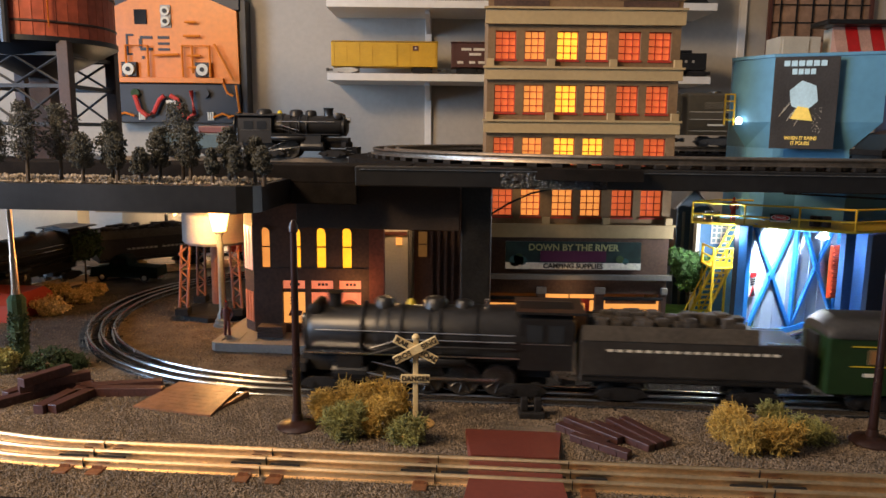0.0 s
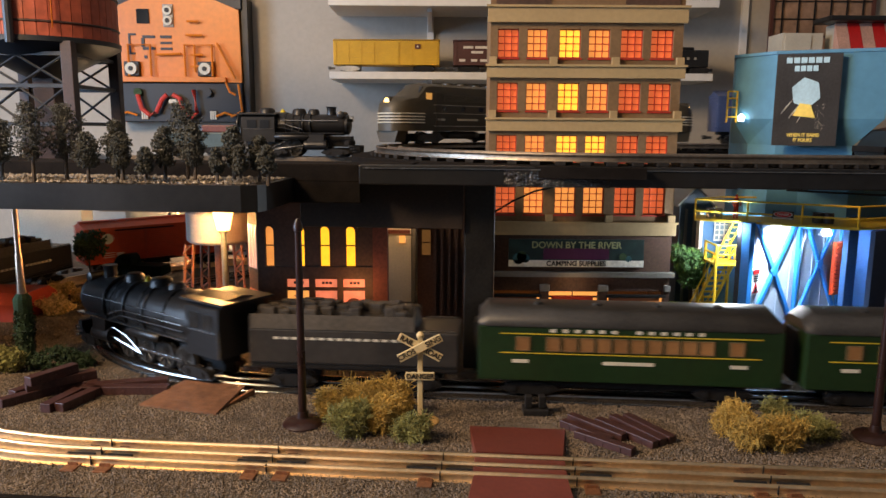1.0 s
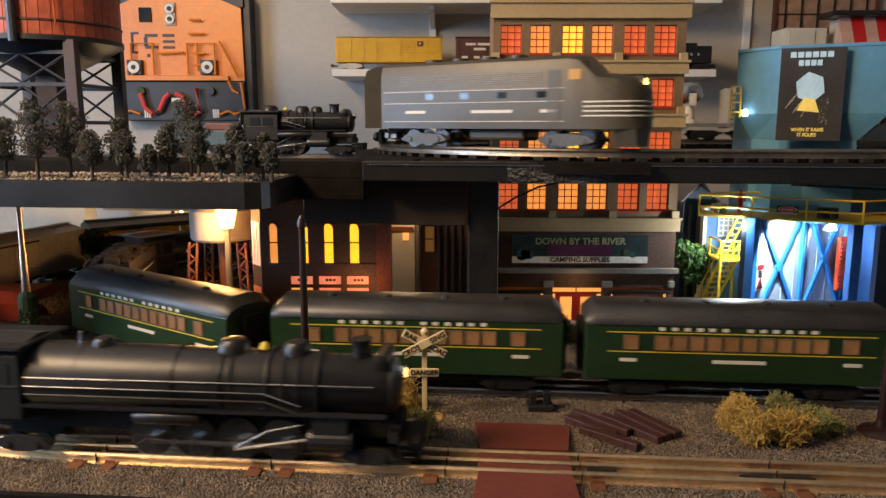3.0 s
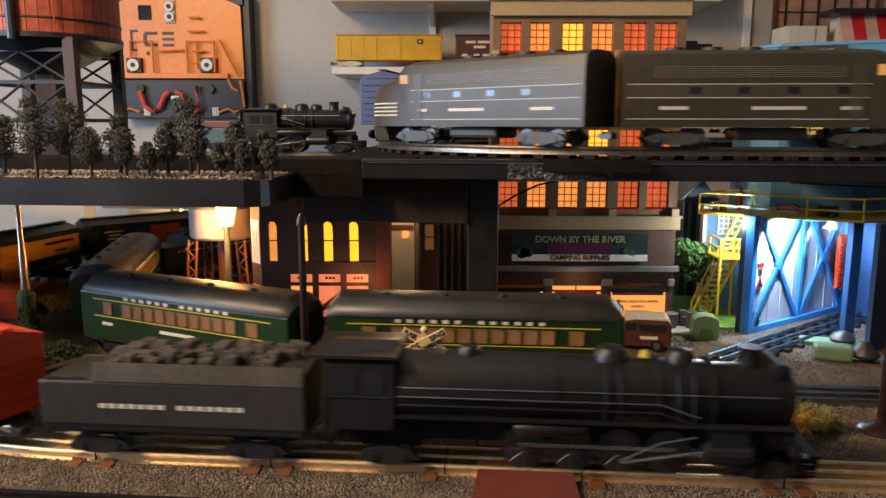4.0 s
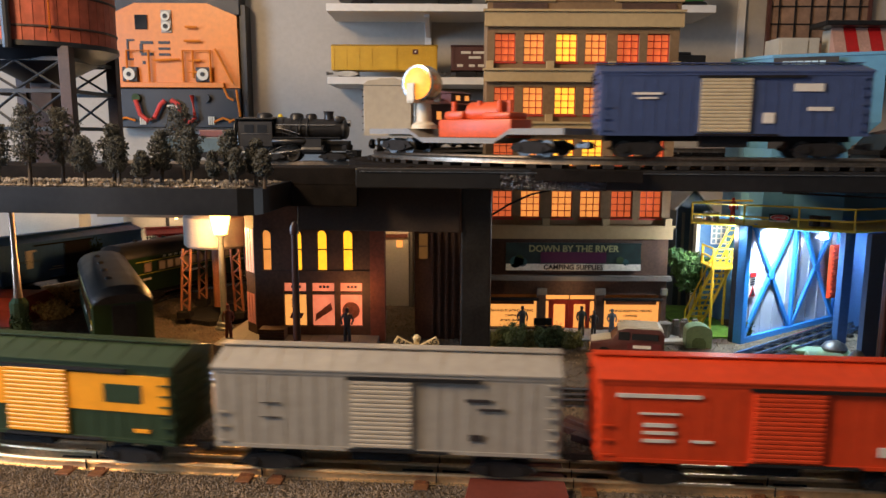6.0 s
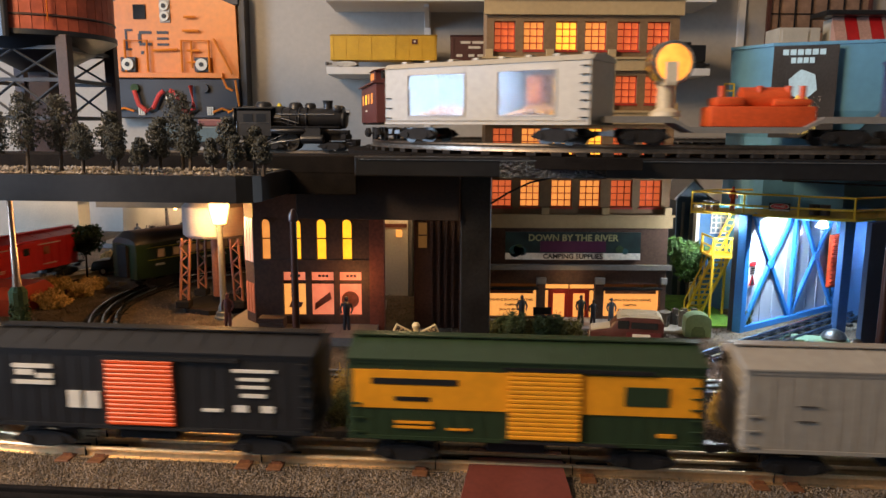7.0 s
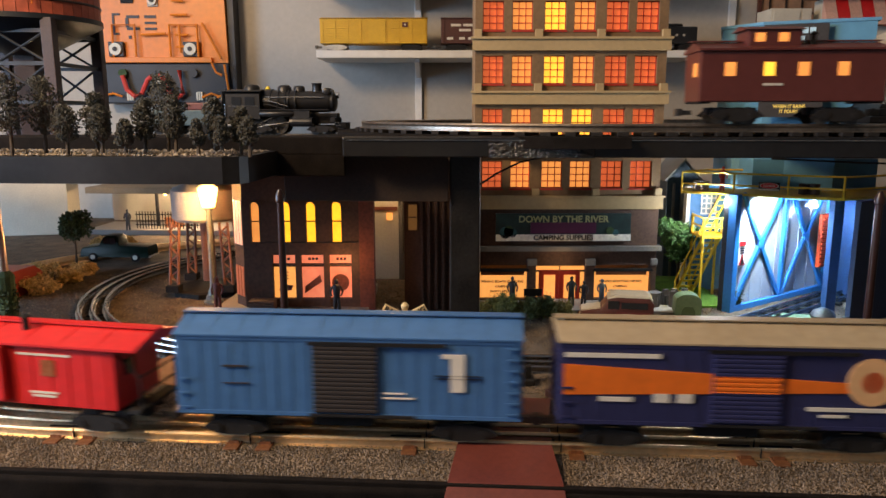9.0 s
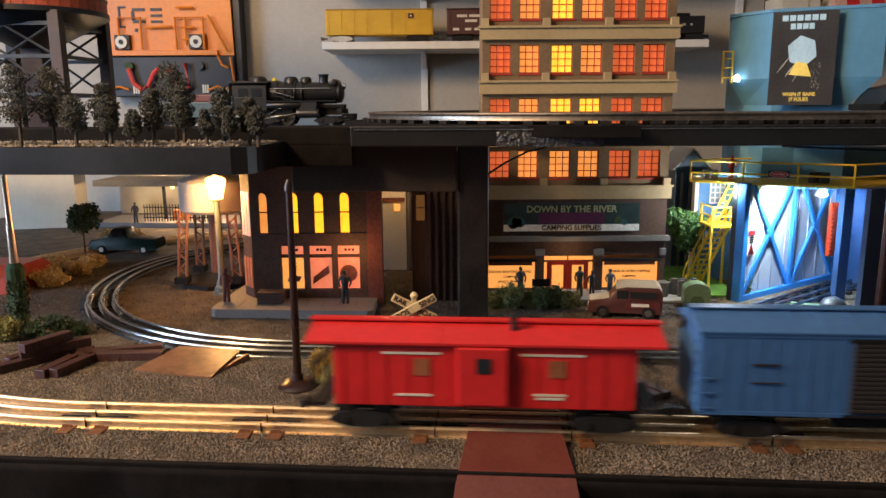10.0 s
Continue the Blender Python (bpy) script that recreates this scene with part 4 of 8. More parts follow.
def searchlight_car(L=0.30):
    c = tagged(new("searchlight_car"), "grey depressed flat car with orange generator and glowing searchlight", "flatcar")
    h, W = L / 2, 0.031
    grey = mat("grey_flatcar", (0.19, 0.18, 0.165), 0.5, vary=0.15)
    bm = bmesh.new()
    prism(bm, [(-h, 0.024), (-h + 0.075, 0.024), (-h + 0.095, 0.0135), (h - 0.095, 0.0135), (h - 0.075, 0.024), (h, 0.024), (h, 0.031), (h - 0.070, 0.031), (h - 0.090, 0.0200), (-h + 0.090, 0.0200), (-h + 0.070, 0.031), (-h, 0.031)], -W, W, "y")
    part("deck", bm, grey, c)
    org = mat("orange_generator", (0.62, 0.085, 0.018), 0.45, vary=0.15)
    bm = bmesh.new()
    box(bm, -0.036, 0.074, -0.022, 0.022, 0.0200, 0.042, 0.002)
    box(bm, -0.030, 0.0, -0.019, 0.019, 0.042, 0.052, 0.003)
    box(bm, 0.030, 0.070, -0.019, 0.019, 0.042, 0.050, 0.003)
    tube(bm, [(0.0, 0, 0.050), (0.048, 0, 0.050)], 0.013, 16)
    for x in (-0.022, 0.018, 0.048, 0.063):
        tube(bm, [(x, -0.008, 0.045), (x, -0.008, 0.064)], 0.0035, 10)
    part("generator", bm, org, c, smooth=True)
    cr = mat("ivory_plastic", (0.62, 0.55, 0.42), 0.45, vary=0.1)
    bm = bmesh.new()
    lathe(bm, [(0.017, 0.031), (0.016, 0.036), (0.010, 0.040), (0.009, 0.064), (0.014, 0.067)], (-0.080, 0, 0), 18)
    for y in (-0.025, 0.025):
        box(bm, -0.086, -0.074, y - 0.0015, y + 0.0015, 0.064, 0.088)
    box(bm, -0.086, -0.074, -0.0265, 0.0265, 0.0635, 0.0665)
    part("lamp_post", bm, cr, c, smooth=True)
    m = Matrix.Translation((-0.080, 0, 0.088)) @ pose(0, 0, 0, 0, 0, 12) @ Matrix.Diagonal((1.2, 1.2, 1.2, 1))
    t = bmesh.new()
    lathe(t, [(0.004, 0.020), (0.014, 0.016), (0.0195, 0.004), (0.0195, -0.014), (0.0185, -0.0145)], (0, 0, 0), 24, "y")
    part("lamp_housing", merge(bmesh.new(), t, m), M_STEEL, c, smooth=True)
    t = bmesh.new()
    lathe(t, [(0.0180, -0.0135), (0.0150, -0.0158), (0.004, -0.017)], (0, 0, 0), 24, "y")
    part("lens", merge(bmesh.new(), t, m), glow("searchlight_lens", (1.0, 0.36, 0.05), 1.25, 0.6, 90), c, smooth=True)
    flat_truckset(c, h)
    return c


def bullion_car(L=0.279):
    c = tagged(new("bullion_car"), "cream display car with two glazed windows showing gold coins", "boxcar")
    h, W, z0, z1 = L / 2, 0.0325, 0.0235, 0.0895
    ivory = mat("ivory_car", (0.40, 0.35, 0.27), 0.45, vary=0.08, grain=120)
    bm = bmesh.new()
    spans = [(-h, -h + 0.037), (-0.0205, 0.0205 + 0.006), (h - 0.042, h)]
    for a, b in spans:
        bar("wall_block", ivory, c, a, b, -W, W, z0, z1, 0.0008)
    for s in (-1, 1):
        y0, y1 = sorted((s * W, s * (W - 0.003)))
        for a, b in ((-h + 0.037, -0.0205), (0.0265, h - 0.042)):
            bar("lower_panel", ivory, c, a, b, y0, y1, z0, z0 + 0.009)
            bar("upper_panel", ivory, c, a, b, y0, y1, z1 - 0.009, z1)
    box(bm, -h, h, -W, W, z0 - 0.002, z0 + 0.003)
    part("floor_frame", bm, ivory, c)
    bm = bmesh.new()
    prism(bm, [(-W - 0.0015, z1), (W + 0.0015, z1), (W * 0.8, z1 + 0.006), (0, z1 + 0.009), (-W * 0.8, z1 + 0.006)], -h - 0.001, h + 0.001, "x")
    for k in range(8):
        x = -h + 0.015 + k * 0.0355
        box(bm, x - 0.004, x + 0.004, -0.012, 0.012, z1 + 0.007, z1 + 0.0105, 0.001)
    part("roof", bm, ivory, c)
    rng = random.Random(5)
    for a, b in ((-h + 0.037, -0.0205), (0.0265, h - 0.042)):
        bm = bmesh.new()
        for k in range(150):
            x, y = rng.uniform(a + 0.005, b - 0.005), rng.uniform(-0.024, 0.024)
            t = (x - a) / (b - a)
            top = z0 + 0.007 + 0.016 * math.sin(math.pi * t) * (1 - abs(y) / 0.04) * rng.uniform(0.6, 1)
            lathe(bm, [(0.0038, top), (0.0038, top + 0.0012)], (x, y, 0), 8)
        box(bm, a, b, -0.026, 0.026, z0 + 0.003, z0 + 0.008)
        # weak emission on the coins stands in for light inside the car
        co = part("coin_heap", bm, mat("glowing_coins", (0.65, 0.36, 0.07), 0.35, 0.7, vary=0.3, emit=(1, 0.55, 0.12), strength=0.10), c)
        co["kind"] = "stuff"
        for s in (-1, 1):
            bm = bmesh.new()
            y0, y1 = sorted((s * (W - 0.0006), s * (W + 0.0012)))
            for q in ((a - 0.002, a, z0 + 0.008, z1 - 0.008), (b, b + 0.002, z0 + 0.008, z1 - 0.008), (a, b, z0 + 0.0075, z0 + 0.009), (a, b, z1 - 0.009, z1 - 0.0075)):
                box(bm, q[0], q[1], y0, y1, q[2], q[3])
            part("window_frame", bm, ivory, c)
            bar("pane", M_PANE, c, a, b, min(s * (W - 0.0014), s * (W - 0.0007)), max(s * (W - 0.0014), s * (W - 0.0007)), z0 + 0.009, z1 - 0.009).visible_shadow = False
    for s in (-1, 1):
        rungs(c, M_BLACKMAT, h - 0.011, h - 0.002, s * (W + 0.0012), z0 + 0.006, z1 - 0.006, 7)
        rungs(c, M_BLACKMAT, -h + 0.002, -h + 0.011, s * (W + 0.0012), z0 + 0.006, z0 + 0.03, 3)
        bar("sill", ivory, c, -h, h, min(s * W, s * (W + 0.001)), max(s * W, s * (W + 0.001)), z0 - 0.002, z0 + 0.001)
    flat_truckset(c, h)
    return c


def caboose(label, body_m, bay, L=0.19, roof_over=0.0, lit=True):
    c = tagged(new("caboose"), label, "caboose")
    h, W, z0, z1 = L / 2, 0.031, 0.0235, 0.076
    bm = bmesh.new()
    box(bm, -h + roof_over, h - roof_over, -W, W, z0, z1, 0.001)
    if bay:
        box(bm, -0.020, 0.020, -W - 0.007, W + 0.007, z0 + 0.004, z1 - 0.001, 0.0012)
        for k in range(14):
            x = -h + roof_over + 0.008 + k * (L - 2 * roof_over - 0.016) / 13
            bar("side_rib", body_m, c, x - 0.0006, x + 0.0006, -W - 0.0006, W + 0.0006, z0 + 0.002, z1 - 0.002)
    part("body", bm, body_m, c)
    bm = bmesh.new()
    prism(bm, [(-W - 0.004, z1), (W + 0.004, z1), (W + 0.004, z1 + 0.002), (0, z1 + 0.010), (-W - 0.004, z1 + 0.002)], -h - 0.002, h + 0.002, "x")
    part("roof", bm, body_m, c)
    for k in range(9):
        x = -h + k * L / 8
        part("roof_rib", prism(bmesh.new(), [(-W - 0.0042, z1 + 0.0021), (0, z1 + 0.0108), (W + 0.0042, z1 + 0.0021), (0, z1 + 0.008)], x - 0.0006, x + 0.0006, "x"), body_m, c)
    bm = bmesh.new()
    box(bm, -h - 0.004, h + 0.004, -0.005, 0.005, z1 + 0.0108, z1 + 0.0122)
    part("roof_walk", bm, body_m, c)
    if not bay:
        bm = bmesh.new()
        box(bm, -0.045, 0.010, -0.022, 0.022, z1 + 0.004, z1 + 0.022, 0.001)
        prism(bm, [(-0.025, z1 + 0.022), (0.025, z1 + 0.022), (0, z1 + 0.027)], -0.049, 0.014, "x")
        part("cupola", bm, body_m, c)
        for s in (-1, 1):
            for x in (-0.038, -0.014):
                bar("cupola_window", G_ORANGE, c, x, x + 0.010, min(s * 0.0215, s * 0.0226), max(s * 0.0215, s * 0.0226), z1 + 0.0095, z1 + 0.0185)
    bm = bmesh.new()
    lathe(bm, [(0.003, z1 + 0.004), (0.003, z1 + 0.017), (0.0045, z1 + 0.018), (0.001, z1 + 0.021)], (0.025, -0.012, 0), 10)
    part("smoke_jack", bm, M_BLACKMAT, c)
    xs = (-0.055, 0.052) if bay else (-0.07, -0.03, 0.005, 0.045)
    for s in (-1, 1):
        y0, y1 = sorted((s * (W - 0.0004), s * (W + 0.0008)))
        for i, x in enumerate(xs):
            m = (G_YELLOW if i == 1 else G_ORANGE) if lit else mat("tan_pane", (0.30, 0.10, 0.045), 0.3, vary=0.2)
            bar("window", m, c, x, x + (0.013 if bay else 0.011), y0, y1, 0.050, 0.064)
        if bay:
            y2, y3 = sorted((s * (W + 0.0066), s * (W + 0.0078)))
            bar("bay_window", M_GLASS, c, -0.005, 0.007, y2, y3, 0.055, 0.067)
            for xa, xb, z in ((-0.080, -0.033, 0.0675), (0.030, 0.080, 0.0675), (-0.070, -0.040, 0.0325), (0.040, 0.066, 0.0345), (0.042, 0.064, 0.0315)):
                bar("marking", M_CREAM, c, xa, xb, min(s * W, s * (W + 0.0008)), max(s * W, s * (W + 0.0008)), z, z + 0.0018)
        else:
            bar("marking", M_CREAM, c, -0.030, -0.010, min(s * W, s * (W + 0.0008)), max(s * W, s * (W + 0.0008)), 0.040, 0.0425)
    for s in (-1, 1):
        x = s * (h - 0.001)
        for y in (-0.026, 0.026):
            part("platform_post", tube(bmesh.new(), [(x, y, z0), (x, y, 0.052)], 0.0009, 6), M_BLACKMAT, c)
            part("grab_rail", tube(bmesh.new(), [(x, y, 0.052), (s * (h - roof_over - 0.002), y, 0.072)], 0.0008, 6), M_BLACKMAT, c)
        for z in (0.038, 0.052):
            part("platform_rail", tube(bmesh.new(), [(x, -0.026, z), (x, 0.026, z)], 0.0008, 6), M_BLACKMAT, c)
        bar("end_platform", M_BLACKMAT, c, min(x, x - s * 0.012), max(x, x - s * 0.012), -0.029, 0.029, z0 - 0.002, z0 + 0.001)
        truck(c, s * (h - 0.042))
        coupler(c, s * h, s)
        bar("end_window", G_ORANGE if lit else M_GLASS, c, min(s * (h - roof_over - 0.0004), s * (h - roof_over + 0.0008)), max(s * (h - roof_over - 0.0004), s * (h - roof_over + 0.0008)), -0.018, -0.006, 0.05, 0.064)
    return c


def paint(name, c, rough=0.42):
    return mat(name, c, rough, vary=0.10, grain=110, bump=0.05)


P_RED, P_GREY, P_GREEN, P_YEL = paint("vermilion_car", (0.62, 0.055, 0.012)), paint("grey_car", (0.33, 0.30, 0.255)), paint("dark_green_car", (0.022, 0.040, 0.016)), paint("yellow_car", (0.80, 0.32, 0.012))
P_OBAND, P_OTAN = paint("orange_band", (0.78, 0.16, 0.012), 0.55), paint("tan_orange_emblem", (0.72, 0.42, 0.20), 0.55)
P_BLK, P_ODOOR, P_PURP, P_BLUE = paint("black_car", (0.010, 0.009, 0.009), 0.5), paint("orange_door", (0.80, 0.085, 0.012)), paint("indigo_car", (0.020, 0.022, 0.085), 0.6), paint("mid_blue_car", (0.055, 0.145, 0.33))
P_CAB, P_CREAMR, P_WHITE = paint("red_caboose", (0.58, 0.020, 0.020)), paint("tan_roof", (0.38, 0.30, 0.19)), paint("white_marking", (0.70, 0.66, 0.58))
P_UBLUE, P_UCAB, P_BLKG = paint("slate_blue_car", (0.050, 0.075, 0.17)), paint("maroon_caboose", (0.10, 0.026, 0.022)), paint("black_door", (0.020, 0.014, 0.013), 0.85)

GRP = "freight cars of the front train"
TRAIN_FRONT = [
    (steam_loco("black steam locomotive with steel rods and hand rails", 0.395, lit=True), 0.620, 0.11),
    (tender("black coal tender with pale lettering bars", False), 0.294, 0.06),
    (boxcar("vermilion red boxcar with corrugated door and pale markings", P_RED, P_RED, P_RED, marks=[(P_WHITE, 0.088, 0.110, 0.060, 0.080), (P_WHITE, 0.072, 0.084, 0.035, 0.0425), (P_WHITE, 0.088, 0.108, 0.0345, 0.0355), (P_WHITE, 0.088, 0.108, 0.0385, 0.0395), (P_WHITE, 0.088, 0.108, 0.0425, 0.0435), (P_WHITE, -0.126, -0.062, 0.0765, 0.0795), (P_WHITE, -0.108, -0.078, 0.063, 0.0645), (P_WHITE, -0.105, -0.082, 0.053, 0.056), (P_WHITE, -0.105, -0.080, 0.047, 0.0495), (P_WHITE, -0.105, -0.082, 0.0405, 0.043), (P_WHITE, -0.068, -0.052, 0.041, 0.043)], group=GRP), 0.0, 0.095),
    (boxcar("light grey boxcar with ribbed cream-grey door", P_GREY, P_GREY, paint("pale_grey_door", (0.42, 0.36, 0.28)), door_x=(-0.026, 0.022), marks=[(P_BLKG, 0.065, 0.085, 0.068, 0.0705), (P_BLKG, 0.075, 0.095, 0.061, 0.063), (P_BLKG, -0.10, -0.085, 0.062, 0.0625), (P_BLKG, -0.10, -0.085, 0.050, 0.0505), (P_BLKG, 0.068, 0.078, 0.036, 0.041)], group=GRP), -0.308, 0.095),
    (boxcar("dark green boxcar with yellow upper band and yellow door", P_GREEN, P_GREEN, P_YEL, door_x=(-0.012, 0.044), stripe=(P_YEL, 0.0500, 0.0815), marks=[(P_BLK, -0.120, -0.052, 0.070, 0.075), (P_BLK, -0.102, -0.074, 0.0565, 0.060), (P_GREEN, 0.078, 0.112, 0.058, 0.0735), (P_YEL, -0.102, -0.072, 0.0375, 0.0395), (P_YEL, -0.102, -0.072, 0.0335, 0.0355), (P_YEL, -0.060, -0.042, 0.033, 0.0345), (P_YEL, 0.104, 0.117, 0.033, 0.036)], group=GRP), -0.616, 0.095),
    (boxcar("black boxcar with bright orange door and white marks", P_BLK, P_BLK, P_ODOOR, door_x=(-0.032, 0.024), marks=[(P_WHITE, -0.112, -0.078, 0.074, 0.0775), (P_WHITE, -0.110, -0.094, 0.068, 0.0725), (P_WHITE, -0.092, -0.078, 0.0655, 0.0695), (P_WHITE, -0.112, -0.078, 0.060, 0.0635), (P_WHITE, -0.066, -0.055, 0.041, 0.0555), (P_WHITE, -0.051, -0.039, 0.041, 0.0555), (P_WHITE, 0.074, 0.110, 0.0755, 0.078), (P_WHITE, 0.079, 0.103, 0.0685, 0.071), (P_WHITE, 0.079, 0.103, 0.062, 0.0645), (P_WHITE, 0.081, 0.101, 0.0545, 0.0575), (P_WHITE, 0.075, 0.086, 0.042, 0.0475), (P_WHITE, 0.097, 0.108, 0.042, 0.0475), (P_WHITE, 0.048, 0.064, 0.0415, 0.044)], group=GRP), -0.924, 0.095),
    (boxcar("indigo boxcar with orange band, tan roof and round emblem", P_PURP, P_CREAMR, P_PURP, stripe=(P_OBAND, 0.0520, 0.0660), taper=True, marks=[(P_OTAN, 0.078, 0.116, 0.044, 0.082), (P_ODOOR, 0.0885, 0.1055, 0.0545, 0.0715), (P_WHITE, -0.135, -0.062, 0.0785, 0.082), (P_WHITE, -0.108, -0.082, 0.043, 0.0465), (P_WHITE, -0.066, -0.054, 0.043, 0.050), (P_WHITE, -0.048, -0.036, 0.043, 0.050), (P_WHITE, 0.050, 0.120, 0.039, 0.042), (P_WHITE, 0.060, 0.080, 0.034, 0.036)], group=GRP), -1.232, 0.095),
    (boxcar("mid-blue boxcar with black door and white emblem", P_BLUE, P_BLUE, P_BLKG, door_x=(-0.026, 0.025), marks=[(P_WHITE, 0.084, 0.095, 0.047, 0.0625), (P_WHITE, 0.084, 0.095, 0.0626, 0.078), (P_WHITE, 0.077, 0.0839, 0.0745, 0.078), (P_BLK, 0.072, 0.108, 0.0600, 0.0606), (P_BLK, 0.072, 0.108, 0.0575, 0.0581), (P_BLKG, -0.10, -0.080, 0.064, 0.0655), (P_BLKG, -0.10, -0.078, 0.050, 0.0508), (P_WHITE, 0.030, 0.055, 0.040, 0.0412), (P_WHITE, 0.030, 0.048, 0.044, 0.0452)], group=GRP), -1.540, 0.095),
    (caboose("bright red bay-window caboose with white markings", P_CAB, True, L=0.280, roof_over=0.020, lit=False), -1.846, 0.085),
]
TRAIN_MID = [
    (steam_loco("large black passenger steam locomotive with domes", 0.31, 0.028, True), -0.400, 0.10),
    (tender("black passenger tender with a row of white dashes", True), -0.126, 0.06),
    (coach("dark green passenger coach with gold lines and lit windows"), 0.161, 0.10),
    (coach("dark green passenger coach with gold lines and lit windows"), 0.491, 0.10),
    (coach("dark green observation coach with gold lines and lit windows"), 0.822, 0.10),
]
D1, D2 = diesel("dark grey streamlined diesel with white lines, leading"), diesel("dark grey streamlined diesel trailing nose-first backwards")
TRAIN_UP = [
    (D1, 0.8375, 0.11, False), (D2, 0.4875, 0.11, True),
    (boxcar("slate blue boxcar with cream ribbed door", P_UBLUE, P_UBLUE, paint("cream_door", (0.52, 0.43, 0.28)), door_x=(-0.035, 0.017), marks=[(P_WHITE, -0.105, -0.075, 0.0665, 0.069), (P_WHITE, -0.10, -0.08, 0.062, 0.064), (P_WHITE, 0.06, 0.09, 0.070, 0.078), (P_WHITE, 0.075, 0.10, 0.050, 0.054), (P_WHITE, 0.030, 0.042, 0.037, 0.048)], group=""), 0.138, 0.095, False),
    (searchlight_car(), -0.165, 0.10, False),
    (bullion_car(), -0.4505, 0.095, False),
    (caboose("maroon cupola caboose with lit amber windows", P_UCAB, False), -0.700, 0.055, False),
]


# ---- wall shelves and what stands on them ----
def shelf(z, x0, x1, label):
    t = tagged(new("wall_shelf"), label, "shelf", "wall shelves")
    bar("board", M_WHITE, t, x0, x1, 1.86, 2.04, z - 0.018, z, 0.001)
    for x in (-0.045, 0.80):
        if x0 < x < x1:
            bm = bmesh.new()
            prism(bm, [(2.05, z - 0.018), (1.90, z - 0.018), (1.90, z - 0.026), (2.02, z - 0.055), (2.05, z - 0.060)], x - 0.006, x + 0.006, "x")
            part("bracket", bm, M_WHITE, t)
    return t


shelf(0.4265, -0.292, 0.66, "white laminate wall shelf holding model freight cars")
shelf(0.602, -0.292, 0.665, "upper white laminate wall shelf on brackets")
st = tagged(new("shelf_standard"), "white slotted upright carrying the shelf brackets", "rail", kind="structure")
for x in (-0.045, 0.80):
    bar("upright", M_WHITE, st, x - 0.009, x + 0.009, 2.038, 2.05, 0.20, 0.80, 0.001)


def static_boxcar(label, L, body, p, rz=0.0, slats=False):
    """A parked car on a shelf, seen from its side."""
    c = tagged(new("model_boxcar"), label, "boxcar", "model cars on the wall shelf")
    c.matrix_basis = pose(*p, 0, 0, rz)
    h, W = L / 2, 0.030
    bm = bmesh.new()
    box(bm, -h, h, -W, W, 0.019, 0.078, 0.001)
    part("body", bm, body, c)
    bm = bmesh.new()
    prism(bm, [(-W - 0.002, 0.078), (W + 0.002, 0.078), (0, 0.085)], -h - 0.001, h + 0.001, "x")
    part("roof", bm, body, c)
    for k in range(9 if slats else 0):
        z = 0.024 + k * 0.0062
        bar("side_slat", body, c, -h + 0.003, h - 0.003, -W - 0.0012, -W, z, z + 0.0036)
    for k in range(9 if slats else 3):
        x = -h + 0.006 + k * (L - 0.014) / (8 if slats else 2)
        bar("side_post", body, c, x, x + 0.0025, -W - 0.002, -W, 0.020, 0.078)
    bar("door", body, c, -0.012, 0.030, -W - 0.0026, -W, 0.022, 0.075)
    if slats:
        bar("emblem", P_UCAB, c, h - 0.062, h - 0.048, -W - 0.0034, -W - 0.002, 0.058, 0.070)
        bar("emblem_mark", P_WHITE, c, h - 0.057, h - 0.053, -W - 0.0042, -W - 0.003, 0.062, 0.066)
    else:
        for a, b, z in ((-h + 0.025, -h + 0.050, 0.060), (-h + 0.055, -h + 0.090, 0.060), (-h + 0.045, -h + 0.075, 0.048), (-h + 0.015, -h + 0.03, 0.028), (-h + 0.045, -h + 0.060, 0.028), (-h + 0.068, -h + 0.085, 0.028)):
            bar("marking", P_WHITE, c, a, b, -W - 0.0010, -W, z, z + 0.006)
    cr = mat("white_metal_truck", (0.45, 0.42, 0.36), 0.5, vary=0.2) if slats else M_BLACKMAT
    for s in (-1, 1):
        truck(c, s * (h - 0.040), m=cr if s < 0 else M_BLACKMAT)
        coupler(c, s * h, s)
    return c


static_boxcar("yellow slatted stock car with small dark emblem on shelf", 0.268, mat("stockcar_yellow", (0.62, 0.36, 0.02), 0.5, vary=0.12), (-0.153, 1.925, 0.4270), slats=True)
static_boxcar("dark maroon boxcar with white lettering bars on shelf", 0.262, mat("oxide_red_car", (0.075, 0.024, 0.020), 0.5, vary=0.15), (0.147, 1.925, 0.4270))


def dark_tender(p):
    c = tagged(new("model_tender"), "small black model tender standing on wall shelf", "tender", "model cars on the wall shelf")
    c.location = p
    bm = bmesh.new()
    box(bm, -0.06, 0.055, -0.028, 0.028, 0.018, 0.060, 0.002)
    box(bm, -0.05, 0.02, -0.022, 0.022, 0.060, 0.068, 0.003)
    part("body", bm, M_BLACK, c)
    for x in (0.0, 0.018):
        bar("marking", P_GREY, c, x, x + 0.006, -0.029, -0.0278, 0.036, 0.042)
    for s in (-1, 1):
        truck(c, s * 0.035)
        coupler(c, s * 0.057, s)


dark_tender((0.605, 1.925, 0.4270))
for x, m, lab in ((-0.10, M_BLACK, "black model locomotive on the top shelf"), (0.60, paint("green_model", (0.05, 0.20, 0.05)), "green model car on the top shelf")):
    c = tagged(new("shelf_model"), lab, "model car", "model cars on the top shelf")
    c.location = (x, 1.93, 0.6025)
    bm = bmesh.new()
    box(bm, -0.17 if x < 0 else -0.05, 0.17 if x < 0 else 0.05, -0.026, 0.026, 0.016, 0.07, 0.003)
    part("body", bm, m, c)
    for s in (-1, 1):
        truck(c, s * (0.11 if x < 0 else 0.03))


